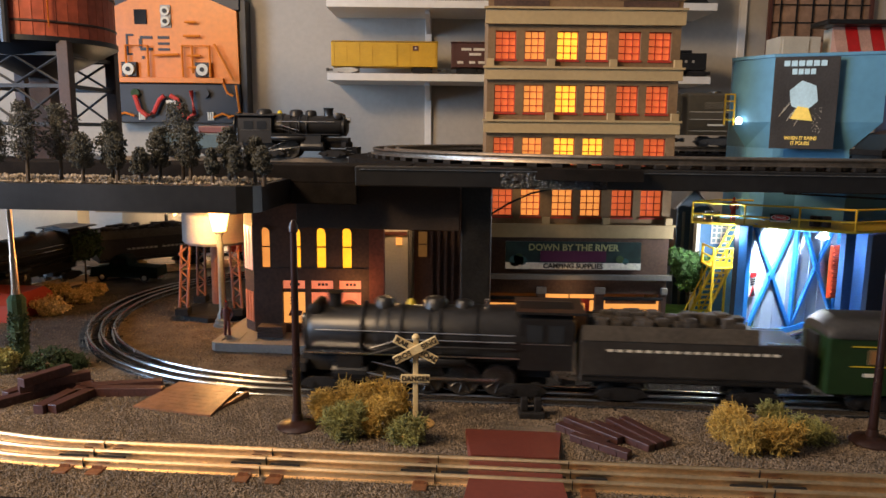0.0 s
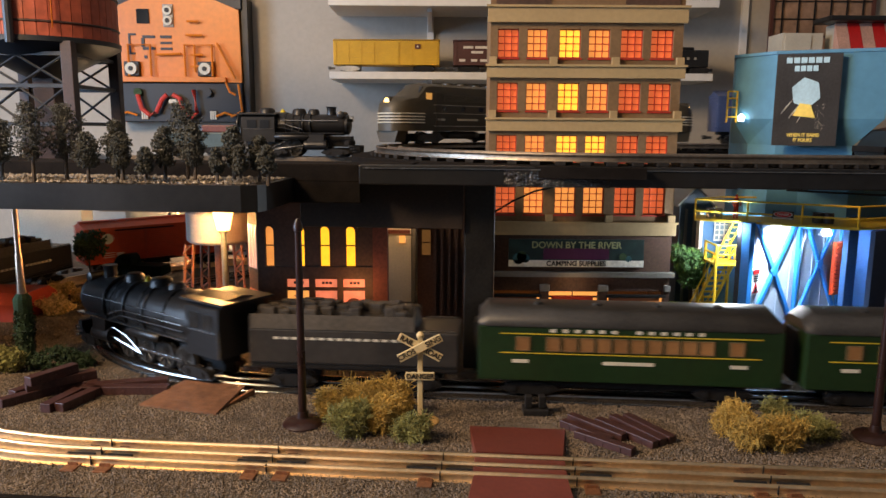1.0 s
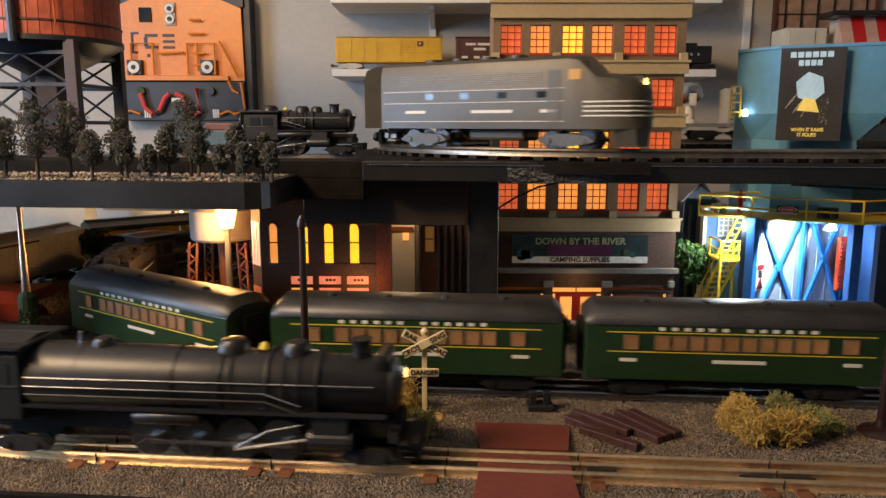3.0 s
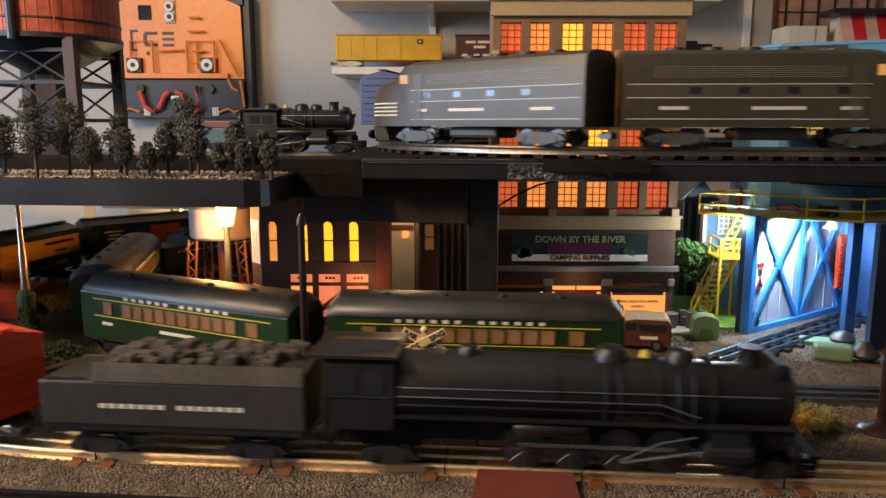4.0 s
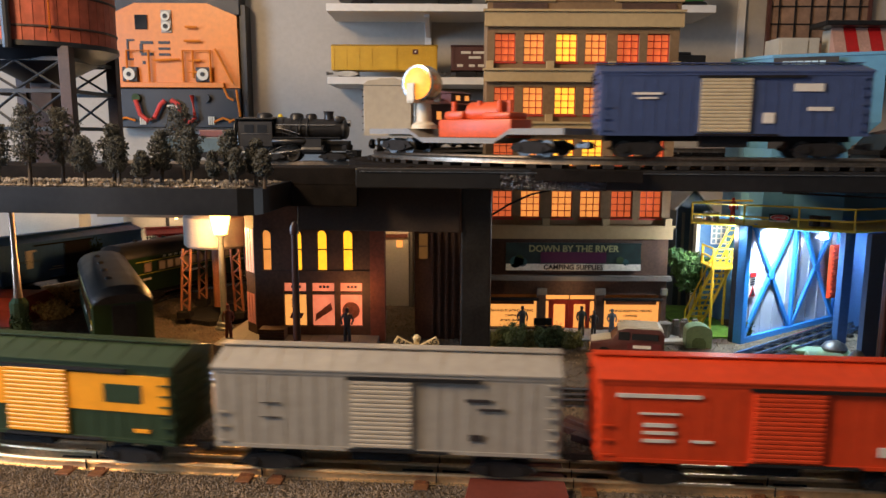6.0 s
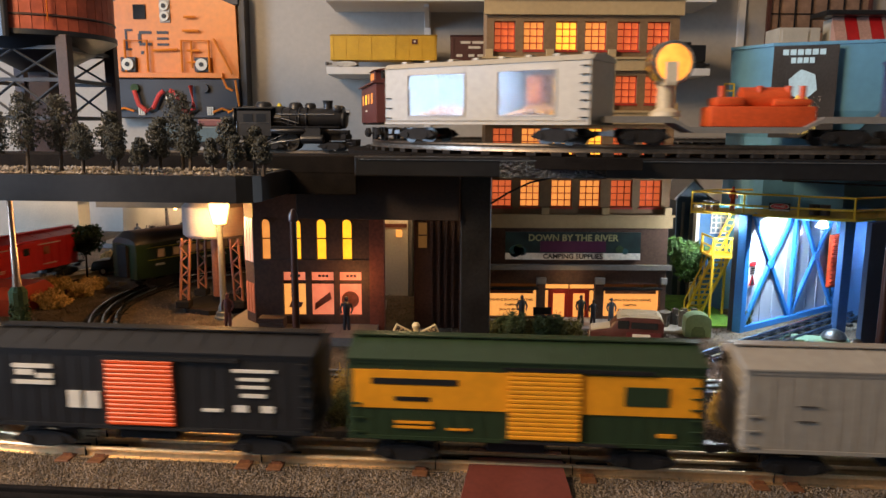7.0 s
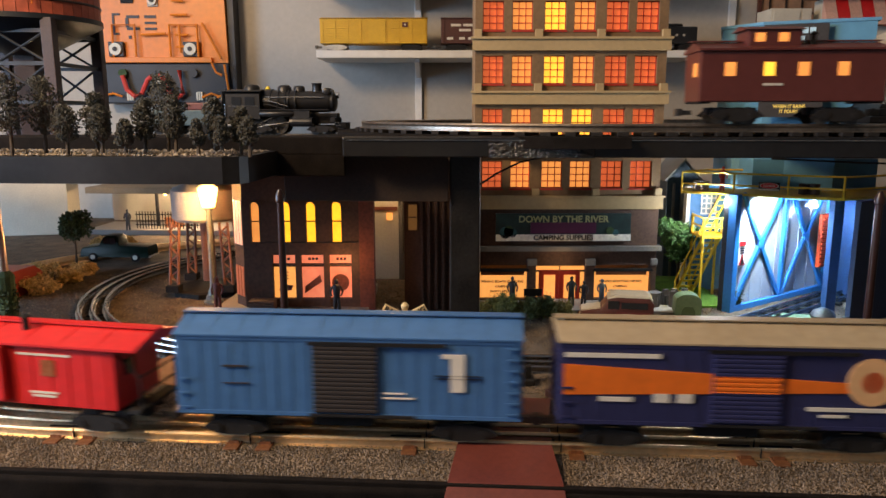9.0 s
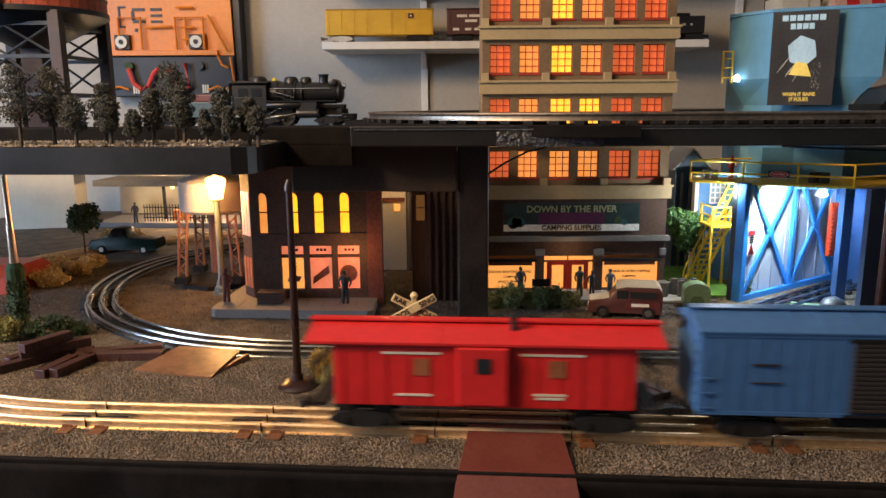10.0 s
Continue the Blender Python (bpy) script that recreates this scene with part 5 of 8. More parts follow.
# ---- big orange locomotive front on the wall ----
def engine_front():
    c = thing("wall_engine_front", "large orange locomotive front relief hung on wall", "wall decoration", (-0.719, 1.985, 0.0))
    bm = bmesh.new()
    prism(bm, [(-0.172, 0.405), (0.175, 0.405), (0.172, 0.590), (0.095, 0.622), (-0.095, 0.622), (-0.168, 0.590)], 0.0, 0.06, "y")
    part("hood", bm, M_ORANGE, c)
    bar("hood_roof", M_NAVY, c, -0.175, 0.180, 0.004, 0.064, 0.592, 0.66, 0.003)
    bar("pilot", M_NAVY, c, -0.165, 0.175, 0.0, 0.06, 0.30, 0.404, 0.003)
    bar("side_edge", M_NAVY, c, 0.1765, 0.192, 0.01, 0.064, 0.30, 0.62)
    bar("sill", M_ORANGE, c, -0.150, 0.135, -0.012, 0.0, 0.405, 0.418, 0.001)
    bar("cab_window", M_GLASS, c, -0.095, -0.062, -0.004, 0.0, 0.555, 0.592, 0.001)
    for z in (0.562, 0.588):
        bm = bmesh.new()
        lathe(bm, [(0.012, -0.010), (0.012, 0.0)], (-0.012, 0, z), 18, "y")
        part("headlight", bm, M_CREAM, c)
        bm = bmesh.new()
        lathe(bm, [(0.006, -0.012), (0.006, -0.009)], (-0.012, 0, z), 14, "y")
        part("lens", bm, M_INK, c)
    bar("headlight_plate", P_GREY, c, -0.026, 0.002, -0.004, 0.0, 0.546, 0.604, 0.002)
    for x in (-0.112, 0.082):
        bar("ditch_light_box", M_NAVY, c, x - 0.020, x + 0.020, -0.012, 0.0, 0.420, 0.458, 0.002)
        bm = bmesh.new()
        lathe(bm, [(0.0155, -0.018), (0.0155, -0.012)], (x, 0, 0.439), 20, "y")
        part("ditch_light", bm, M_CREAM, c)
        bm = bmesh.new()
        lathe(bm, [(0.006, -0.020), (0.006, -0.0178)], (x, 0, 0.439), 14, "y")
        part("lens", bm, M_INK, c)
    for x0, x1, z0, z1 in ((-0.120, -0.100, 0.525, 0.530), (-0.120, -0.115, 0.480, 0.525), (-0.120, -0.104, 0.476, 0.481), (-0.083, -0.050, 0.518, 0.525), (-0.086, -0.078, 0.495, 0.518), (-0.083, -0.050, 0.488, 0.495), (-0.036, -0.006, 0.518, 0.525), (-0.036, -0.006, 0.503, 0.509), (-0.036, -0.006, 0.488, 0.494), (-0.080, -0.073, 0.466, 0.474)):
        bar("logo_bar", M_NAVY, c, x0, x1, -0.0025, 0.0, z0, z1)
    for pts in ([(-0.118, 0.420), (-0.118, 0.500), (-0.060, 0.500), (-0.060, 0.420)], [(0.030, 0.420), (0.030, 0.500), (0.102, 0.500), (0.102, 0.420)], [(0.035, 0.525), (0.078, 0.525)], [(0.04, 0.56), (0.07, 0.56)], [(0.056, 0.50), (0.056, 0.43)], [(0.115, 0.505), (0.160, 0.415)], [(-0.045, 0.475), (0.02, 0.478)], [(0.045, 0.475), (0.078, 0.475)], [(0.045, 0.445), (0.078, 0.445)], [(0.168, 0.40), (0.176, 0.33), (0.145, 0.315)], [(-0.160, 0.404), (-0.166, 0.392), (-0.158, 0.380)], [(0.135, 0.404), (0.145, 0.380), (0.160, 0.372)]):
        bm = bmesh.new()
        tube(bm, [(x, -0.012, z) for x, z in pts], 0.0032, 6)
        part("hand_rail", bm, M_ORANGE, c)
    for pts in ([(-0.100, 0.372), (-0.090, 0.335), (-0.070, 0.318), (-0.052, 0.326), (-0.035, 0.36), (-0.022, 0.371)], [(-0.006, 0.372), (0.012, 0.362), (0.022, 0.325), (0.040, 0.313), (0.056, 0.325), (0.050, 0.385)]):
        bm = bmesh.new()
        tube(bm, [(x, -0.014, z) for x, z in pts], 0.0062, 8)
        part("air_hose", bm, M_REDHOSE, c, smooth=True)
    for x in (-0.100, 0.085):
        bm = bmesh.new()
        lathe(bm, [(0.011, -0.012), (0.011, 0)], (x, 0, 0.378), 14, "y")
        part("valve", bm, M_LEAF if x < 0 else M_NAVY, c)
    bar("coupler_pin", M_CREAM, c, -0.020, 0.008, -0.008, 0.0, 0.350, 0.360)
    for x in (-0.095, 0.088):
        for k in range(3):
            bar("step_tread", M_CREAM, c, x + k * 0.006, x + k * 0.006 + 0.004, -0.006, 0.0, 0.308, 0.330)
    bm = bmesh.new()
    tube(bm, [(-0.150, -0.010, 0.322), (-0.128, -0.012, 0.326), (-0.105, -0.010, 0.318)], 0.003, 6)
    tube(bm, [(0.105, -0.010, 0.316), (0.13, -0.012, 0.326), (0.15, -0.010, 0.318)], 0.003, 6)
    part("uncoupling_lever", bm, M_ORANGE, c)


engine_front()


# ---- big red water tower on the deck ----
def big_tank():
    c = thing("water_tower", "large rust-red wooden water tank on dark steel legs", "water tower", (-0.682, 1.27, 0.2488))
    R, z0 = 0.118, 0.178
    n = 44
    for k in range(n):
        a0, a1 = 2 * math.pi * k / n, 2 * math.pi * (k + 0.94) / n
        bm = bmesh.new()
        v = [(r * math.cos(a), r * math.sin(a)) for r, a in ((R - 0.004, a0), (R, a0), (R, a1), (R - 0.004, a1))]
        prism(bm, v, z0, z0 + 0.20, "z")
        part("stave", bm, M_TANK, c)
    bm = bmesh.new()
    lathe(bm, [(R - 0.006, z0 + 0.002), (R - 0.006, z0 + 0.198)], (0, 0, 0), 40)
    part("tank_core", bm, M_TANK, c)
    bm = bmesh.new()
    lathe(bm, [(0.03, 0.120), (0.085, 0.150), (R + 0.003, 0.170), (R + 0.003, z0), (R * 0.5, z0)], (0, 0, 0), 40)
    part("tank_floor", bm, M_FRAMEST, c, smooth=True)
    for z in (0.02, 0.07, 0.12, 0.17):
        bm = bmesh.new()
        lathe(bm, [(R + 0.0002, z0 + z), (R + 0.0018, z0 + z + 0.001), (R + 0.0018, z0 + z + 0.003), (R + 0.0002, z0 + z + 0.004)], (0, 0, 0), 44)
        part("hoop", bm, M_TANKSTEEL, c)
    legs = [(sx * 0.082, sy * 0.082) for sx in (-1, 1) for sy in (-1, 1)]
    for x, y in legs:
        bar("leg", M_TANKSTEEL, c, x - 0.009, x + 0.009, y - 0.009, y + 0.009, -0.0182, 0.172, 0.001)
    bar("riser", M_TANKSTEEL, c, -0.016, 0.020, -0.016, 0.016, -0.0182, 0.150, 0.002)
    for z in (0.04, 0.10, 0.150):
        for s in (-1, 1):
            bar("girt", M_FRAMEST, c, -0.073, 0.073, s * 0.082 - 0.003, s * 0.082 + 0.003, z, z + 0.006)
            bar("girt", M_FRAMEST, c, s * 0.082 - 0.003, s * 0.082 + 0.003, -0.073, 0.073, z, z + 0.006)
    for s in (-1, 1):
        for a, b in ((0.046, 0.10), (0.106, 0.150)):
            for q in (-1, 1):
                for lo, hi in ((-0.073, 0.0), (0.0, 0.073)):
                    bm = bmesh.new()
                    tube(bm, [(lo if q > 0 else hi, s * 0.082, a), (hi if q > 0 else lo, s * 0.082, b)], 0.0022, 6)
                    part("cross_brace", bm, M_FRAMEST, c)
    bm = bmesh.new()
    tube(bm, [(0.015, -R - 0.006, 0.165), (0.015, -R - 0.006, 0.33)], 0.007, 10)
    part("downspout", bm, M_FRAMEST, c)
    bm = bmesh.new()
    for y in (-0.005, 0.005):
        tube(bm, [(0.070, -R * 0.86 + 0.0, 0.19), (0.070, -R * 0.86, 0.37)], 0.0012, 6)
    part("ladder", bm, M_ORANGE, c)


big_tank()


# ---- parked black engine on the deck ----
eng = steam_loco("small black steam switcher parked on the upper deck", 0.20, 0.0205)
eng.name = "parked_locomotive"
eng.matrix_basis = pose(-0.240, 1.255, 0.2398, 0, 0, -3) @ Matrix.Diagonal((1.0, 1.05, 0.86, 1))
for ob in eng.children:
    if ob.name.startswith("cab"):
        ob.scale.z = 0.86
c = thing("parked_tender", "teal grey tender parked behind the switcher", "tender", (-0.412, 1.264, 0.2396), -3)
bar("body", mat("teal_grey", (0.05, 0.085, 0.10), 0.5, vary=0.2), c, -0.062, 0.058, -0.026, 0.026, 0.014, 0.040, 0.002)
bar("coal_bunker", mat("dull_red_tank", (0.14, 0.04, 0.035), 0.5), c, 0.0, 0.055, -0.022, 0.022, 0.040, 0.052, 0.002)
truck(c, -0.035)
truck(c, 0.03)
sid = thing("siding_track", "short dark siding track on the upper deck", "track", kind="structure")
for off in (-0.0172, 0, 0.0172):
    bar("rail", M_RAILDARK, sid, -0.62, -0.13, 1.2585 + off - 0.0015, 1.2585 + off + 0.0015, 0.2307, 0.2394)


# ---- foliage ----
def leaves(bm, o, radii, n, size, rng, hollow=0.35):
    """Many small leaf clumps filling an uneven ellipsoid."""
    for _ in range(n):
        d = Vector((rng.gauss(0, 1), rng.gauss(0, 1), rng.gauss(0, 1))).normalized()
        r = hollow + (1 - hollow) * rng.random() ** 0.5
        r *= 1 + 0.22 * noise.noise(Vector((d.x * 2 + o[0] * 50, d.y * 2 + o[1] * 50, d.z * 2)))
        p = Vector((o[0] + d.x * r * radii[0], o[1] + d.y * r * radii[1], o[2] + d.z * r * radii[2]))
        s = size * rng.uniform(0.5, 1.4)
        q = Euler((rng.uniform(0, 6), rng.uniform(0, 6), rng.uniform(0, 6))).to_matrix()
        vs = [bm.verts.new(p + q @ Vector(v) * s) for v in ((1, 0, 0.2), (-0.5, 0.87, 0), (-0.5, -0.87, 0.1), (0, 0, 0.9))]
        for f in ((0, 1, 3), (1, 2, 3), (2, 0, 3), (0, 2, 1)):
            bm.faces.new([vs[i] for i in f])


def tree(name, label, p, height, crown, m, seed, conifer=False, size=0.0022, n=900, group=""):
    rng = random.Random(seed)
    t = thing(name, label, "tree", p, 0, group)
    bm = bmesh.new()
    tube(bm, [(0, 0, -0.001), (0.001, 0, height * 0.35), (0, 0.001, height * 0.8)], 0.0022, 7, 0.0008)
    for k in range(9):
        a, z = rng.uniform(0, 6.28), height * rng.uniform(0.35, 0.75)
        r = crown * rng.uniform(0.4, 0.8)
        tube(bm, [(0, 0, z), (r * math.cos(a), r * math.sin(a), z + r * 0.5)], 0.0009, 5, 0.0003)
    part("trunk", bm, M_TRUNK, t)
    bm = bmesh.new()
    if conifer:
        k = 8
        for i in range(k):
            f = i / (k - 1)
            z = height * (0.36 + 0.57 * f)
            rr = crown * (0.42 + 0.62 * math.sin(math.pi * (0.22 + 0.70 * f))) * rng.uniform(0.82, 1.12)
            leaves(bm, (rng.uniform(-1, 1) * crown * 0.18, rng.uniform(-1, 1) * crown * 0.18, z), (rr, rr, height * 0.085), n // k, size, rng, 0.25)
    else:
        for i in range(9):
            a = rng.uniform(0, 6.28)
            r = crown * 0.55 * rng.random()
            z = height * rng.uniform(0.52, 0.86)
            q = crown * rng.uniform(0.38, 0.55)
            leaves(bm, (r * math.cos(a), r * math.sin(a), z), (q, q, q * 0.8), n // 9, size, rng, 0.3)
    part("crown", bm, m, t)
    return t


rngt = random.Random(11)
spec = [(-0.455, 0.745, 0.060, 0.016), (-0.417, 0.735, 0.072, 0.017), (-0.394, 0.755, 0.075, 0.018), (-0.362, 0.735, 0.050, 0.015), (-0.338, 0.748, 0.058, 0.013), (-0.325, 0.730, 0.050, 0.012), (-0.300, 0.725, 0.036, 0.009), (-0.287, 0.742, 0.052, 0.014), (-0.266, 0.748, 0.073, 0.017), (-0.254, 0.735, 0.055, 0.012), (-0.228, 0.722, 0.036, 0.008), (-0.215, 0.735, 0.054, 0.013), (-0.205, 0.722, 0.038, 0.009), (-0.190, 0.738, 0.048, 0.011), (-0.178, 0.724, 0.037, 0.009), (-0.48, 0.725, 0.05, 0.014)]
for i, (x, y, h, r) in enumerate(spec):
    tree("conifer_tree", ("tall" if h > 0.065 else "small" if h < 0.045 else "medium") + " dark grey-green model tree on the black shelf", (x, y, 0.2326), h * rngt.uniform(0.98, 1.12), r * rngt.uniform(0.85, 1.10), M_FIR, 20 + i, True, 0.0013, 1700, "trees on the black shelf")
ob = pebbles("shelf_gravel", "pale gravel and dry tufts under the shelf trees", M_SAND, -0.60, -0.240, 0.692, 0.80, 1700, 0.0022, seed=8)
ob.location.z = 0.2325
bm = bmesh.new()
rr = random.Random(31)
for k in range(40):
    u, v = rr.uniform(-0.58, -0.25), rr.uniform(0.693, 0.73)
    leaves(bm, uv(u, v, 0.2345), (0.006, 0.005, 0.004), 22, 0.0014, rr, 0.1)
tagged(part("shelf_tufts", bm, M_SAND), "pale dry tufts along the shelf's front edge", "grass", kind="stuff")


def bush(label, clumps, seed, spin=260, leaf=0.0011):
    """Lichen clumps: wiry, tangled tufts."""
    rng = random.Random(seed)
    b = thing("bush", label, "bush")
    for (x, y, r, h, m) in clumps:
        bm = bmesh.new()
        lumps = [(x, y, h * 0.42, r * 0.80, h * 0.46)]
        for _ in range(7):
            a, f = rng.uniform(0, 6.28), rng.uniform(0.45, 0.85)
            lumps.append((x + math.cos(a) * r * f, y + math.sin(a) * r * f * 0.8, h * rng.uniform(0.25, 0.78), r * rng.uniform(0.24, 0.42), h * rng.uniform(0.16, 0.28)))
        for k, (lx, ly, lz, lr, lh) in enumerate(lumps):
            leaves(bm, (lx, ly, lz), (lr, lr * 0.85, lh), spin * 3 if k == 0 else spin // 2, leaf, rng, 0.5)
            for _ in range(spin // 2 if k == 0 else spin // 9):
                d = Vector((rng.gauss(0, 1), rng.gauss(0, 1), rng.gauss(0.3, 1))).normalized()
                q = [Vector((lx + d.x * lr * 0.8, ly + d.y * lr * 0.68, lz + d.z * lh * 0.85))]
                for _k in range(4):
                    d = (d + Vector((rng.gauss(0, 1), rng.gauss(0, 1), rng.gauss(0, 1))) * 0.65).normalized()
                    q.append(q[-1] + d * 0.0024)
                tube(bm, [Vector((a.x, a.y, max(a.z, 0.001))) for a in q], 0.00042, 4, 0.00028, False)
        part("clump", bm, m, b)
    return b


bush("mustard and olive lichen bush at the crossing sign", [(-0.1160, 0.695, 0.0175, 0.035, M_MOSSY), (-0.084, 0.702, 0.0200, 0.039, M_MOSSY), (-0.052, 0.704, 0.0185, 0.041, M_MOSSY), (-0.0905, 0.655, 0.0220, 0.037, M_MOSSG), (-0.0590, 0.660, 0.0185, 0.036, M_MOSSY), (-0.0310, 0.643, 0.0155, 0.027, M_MOSSG)], 2, 420, 0.0009)
bush("yellow-green lichen bush beside the track", [(0.270, 0.660, 0.0200, 0.034, M_MOSSY), (0.278, 0.630, 0.0190, 0.031, M_MOSSY), (0.308, 0.630, 0.0220, 0.033, M_MOSSY), (0.324, 0.674, 0.0170, 0.029, M_MOSSG), (0.350, 0.656, 0.0190, 0.024, M_MOSSG)], 3, 420, 0.0009)
bush("low green hedge before the shop", [(0.062 + 0.0185 * k, 0.955 + 0.006 * (k % 2), 0.0150, 0.026 + 0.004 * (k % 3), M_HEDGE if k % 3 else M_MOSSG) for k in range(7)], 4, 130, 0.0020)
bush("dry straw-coloured bush beside the curve", [(-0.605, 1.10, 0.026, 0.030, M_DRY), (-0.640, 1.14, 0.024, 0.028, M_DRY), (-0.60, 1.18, 0.026, 0.026, M_DRY), (-0.66, 1.21, 0.024, 0.028, M_DRY), (-0.60, 1.235, 0.026, 0.024, M_DRY)], 5, 140, 0.0026)
bush("dry straw-coloured bush behind the pickup", [(-0.62, 1.45, 0.03, 0.035, M_DRY), (-0.67, 1.46, 0.024, 0.028, M_DRY)], 6, 100, 0.0030)
bush("round dark green shrub beside the blue shed", [(0.4215, 1.000, 0.0165, 0.036, M_HEDGE)], 7, 200, 0.0022)
bush("dark scrub at the foot of the pole", [(-0.47, 0.84, 0.028, 0.030, M_LEAF), (-0.52, 0.83, 0.025, 0.034, M_MOSSG), (-0.44, 0.85, 0.014, 0.018, M_LEAF)], 9, 120, 0.0022)
tree("shade_tree", "round dark green model tree beside the road", (-0.662, 1.33, 0), 0.105, 0.040, M_LEAF, 41, False, 0.0035, 1700)
tree("shade_tree", "bright green model tree beside the blue shed", (0.372, 1.085, 0), 0.128, 0.040, M_LEAFBRIGHT, 42, False, 0.0035, 2200)
tree("shade_tree", "small green model tree behind the stair", (0.415, 1.16, 0), 0.085, 0.030, M_LEAFBRIGHT, 43, False, 0.0035, 1200)


# ---- brick tower ----
def tw(x, z):
    return 0.0035 + (x - 0.0035) * 0.983, 0.27 + (z - 0.27) * 0.983


TY = 1.040


def tower():
    t = thing("brick_tower", "tall tan-brown brick store with lit red-framed windows", "building")
    X0, X1 = tw(0.0600, 0)[0], tw(0.3300, 0)[0]
    floors = [(0.1668, 0.2058), (0.2413, 0.2799), (0.315, 0.3535), (0.3884, 0.4272)]
    cols = [(0.0705, 0.0998), (0.1117, 0.1403), (0.1569, 0.1871), (0.1982, 0.2283), (0.2434, 0.2744), (0.2855, 0.3172)]
    D = 0.085
    # brick piers and spandrels leave the window openings free
    zs = [tw(0, a)[1] for f in floors for a in f]
    xs = [X0] + [tw(a, 0)[0] for c in cols for a in c] + [X1]
    for i in range(0, len(xs), 2):
        bar("pier", M_BRICK, t, xs[i], xs[i + 1], TY, TY + 0.012, 0.150, 0.452)
    bands = [(0.150, zs[0])] + [(zs[i], zs[i + 1]) for i in range(1, 7, 2)] + [(zs[7], 0.452)]
    for a, b in bands:
        for i in range(1, len(xs) - 1, 2):
            bar("spandrel", M_BRICK, t, xs[i], xs[i + 1], TY + 0.0002, TY + 0.0118, a, b)
    bar("side_wall", M_BRICK, t, X0, X0 + 0.01, TY + 0.012, TY + D, 0.0, 0.452)
    bar("side_wall", M_BRICK, t, X1 - 0.01, X1, TY + 0.012, TY + D, 0.0, 0.452)
    bar("back_wall", M_BRICK, t, X0 + 0.01, X1 - 0.01, TY + D - 0.01, TY + D, 0.0, 0.452)
    glowm = [[G_RED, G_ORANGE, G_ORANGE, G_ORANGE, G_RED, G_RED], [G_RED, G_ORANGE, G_YELLOW, G_YELLOW, G_RED, G_RED], [G_RED, G_ORANGE, G_YELLOW, G_ORANGE, G_RED, G_RED], [G_RED, G_ORANGE, G_YELLOW, G_ORANGE, G_RED, G_RED]]
    for fi, (za, zb) in enumerate(floors):
        for ci, (xa, xb) in enumerate(cols):
            (x0, z0), (x1, z1) = tw(xa, za), tw(xb, zb)
            w = bar("window", glowm[fi][ci], t, x0, x1, TY + 0.008, TY + 0.0095, z0, z1)
            bm = bmesh.new()
            for k in range(4):
                x = x0 + (x1 - x0) * k / 3
                wd = 0.0011 if k in (0, 3) else 0.0005
                box(bm, max(x0, x - wd), min(x1, x + wd), TY + 0.005, TY + 0.0075, z0, z1)
            for k in range(5):
                z = z0 + (z1 - z0) * k / 4
                hd = 0.0011 if k in (0, 4) else 0.00055
                box(bm, x0, x1, TY + 0.0052, TY + 0.0073, max(z0, z - hd), min(z1, z + hd))
            part("sash", bm, M_FRAMERED, w)
            bar("sill", M_FRAMERED, w, x0 - 0.001, x1 + 0.001, TY - 0.0012, TY + 0.004, z0 - 0.0028, z0 - 0.0004)
    for za, zb in ((0.1364, 0.1561), (0.2120, 0.2300), (0.2862, 0.3049), (0.3603, 0.3786), (0.4357, 0.4586)):
        a, b = tw(0, za)[1], tw(0, zb)[1]
        bar("cornice", M_CORNICE, t, X0 - 0.004, X1 + 0.004, TY - 0.006, TY + 0.0003, a, b - 0.0035)
        bar("cornice_cap", M_CORNICE, t, X0 - 0.006, X1 + 0.006, TY - 0.009, TY + 0.0003, b - 0.003, b)
        if zb < 0.43:
            for x in (X0 + 0.0035, tw(0.1487, 0)[0], tw(0.2358, 0)[0], X1 - 0.0035):
                bar("bracket", M_CORNICE, t, x - 0.005, x + 0.005, TY - 0.007, TY + 0.0, b, b + 0.010)
    bar("parapet", M_BRICK, t, X0, X1, TY - 0.003, TY + 0.012, 0.4525, 0.466)
    bar("roof", M_DARKBRICK, t, X0, X1, TY + 0.012, TY + D, 0.4525, 0.456)
    for a, b in ((X0 - 0.003, X0 + 0.092), (X1 - 0.092, X1 + 0.003)):
        bar("parapet_cap", M_CORNICE, t, a, b, TY - 0.006, TY + 0.015, 0.4662, 0.470)
        bar("parapet_panel", M_DARKBRICK, t, a + 0.01, b - 0.01, TY - 0.0045, TY - 0.0032, 0.4555, 0.464)
    bar("parapet_centre", M_BRICK, t, X0 + 0.094, X1 - 0.094, TY - 0.004, TY + 0.012, 0.4662, 0.480)
    bar("roof_sign", paint("green_board", (0.03, 0.22, 0.06)), t, X0 + 0.040, X0 + 0.10, TY + 0.03, TY + 0.034, 0.456, 0.49)
    bar("roof_sign", paint("green_board", (0.03, 0.22, 0.06)), t, X1 - 0.11, X1 - 0.02, TY + 0.03, TY + 0.034, 0.456, 0.486)
    # shop front below
    z8 = tw(0, 0.082)[1]
    bar("sign_wall", M_DARKBRICK, t, X0, X1, TY, TY + 0.012, z8, 0.1495)
    bar("shop_cornice", M_GREYSTONE, t, X0 - 0.004, X1 + 0.005, TY - 0.008, TY + 0.002, tw(0, 0.0745)[1], z8 - 0.0005)
    bar("shop_fascia", M_DARKBRICK, t, X0, X1, TY + 0.0002, TY + 0.012, 0.0560, tw(0, 0.074)[1])
    piers = [(X0, tw(0.0665, 0)[0]), tuple(tw(a, 0)[0] for a in (0.1395, 0.152)), tuple(tw(a, 0)[0] for a in (0.2255, 0.2385)), (tw(0.3225, 0)[0], X1)]
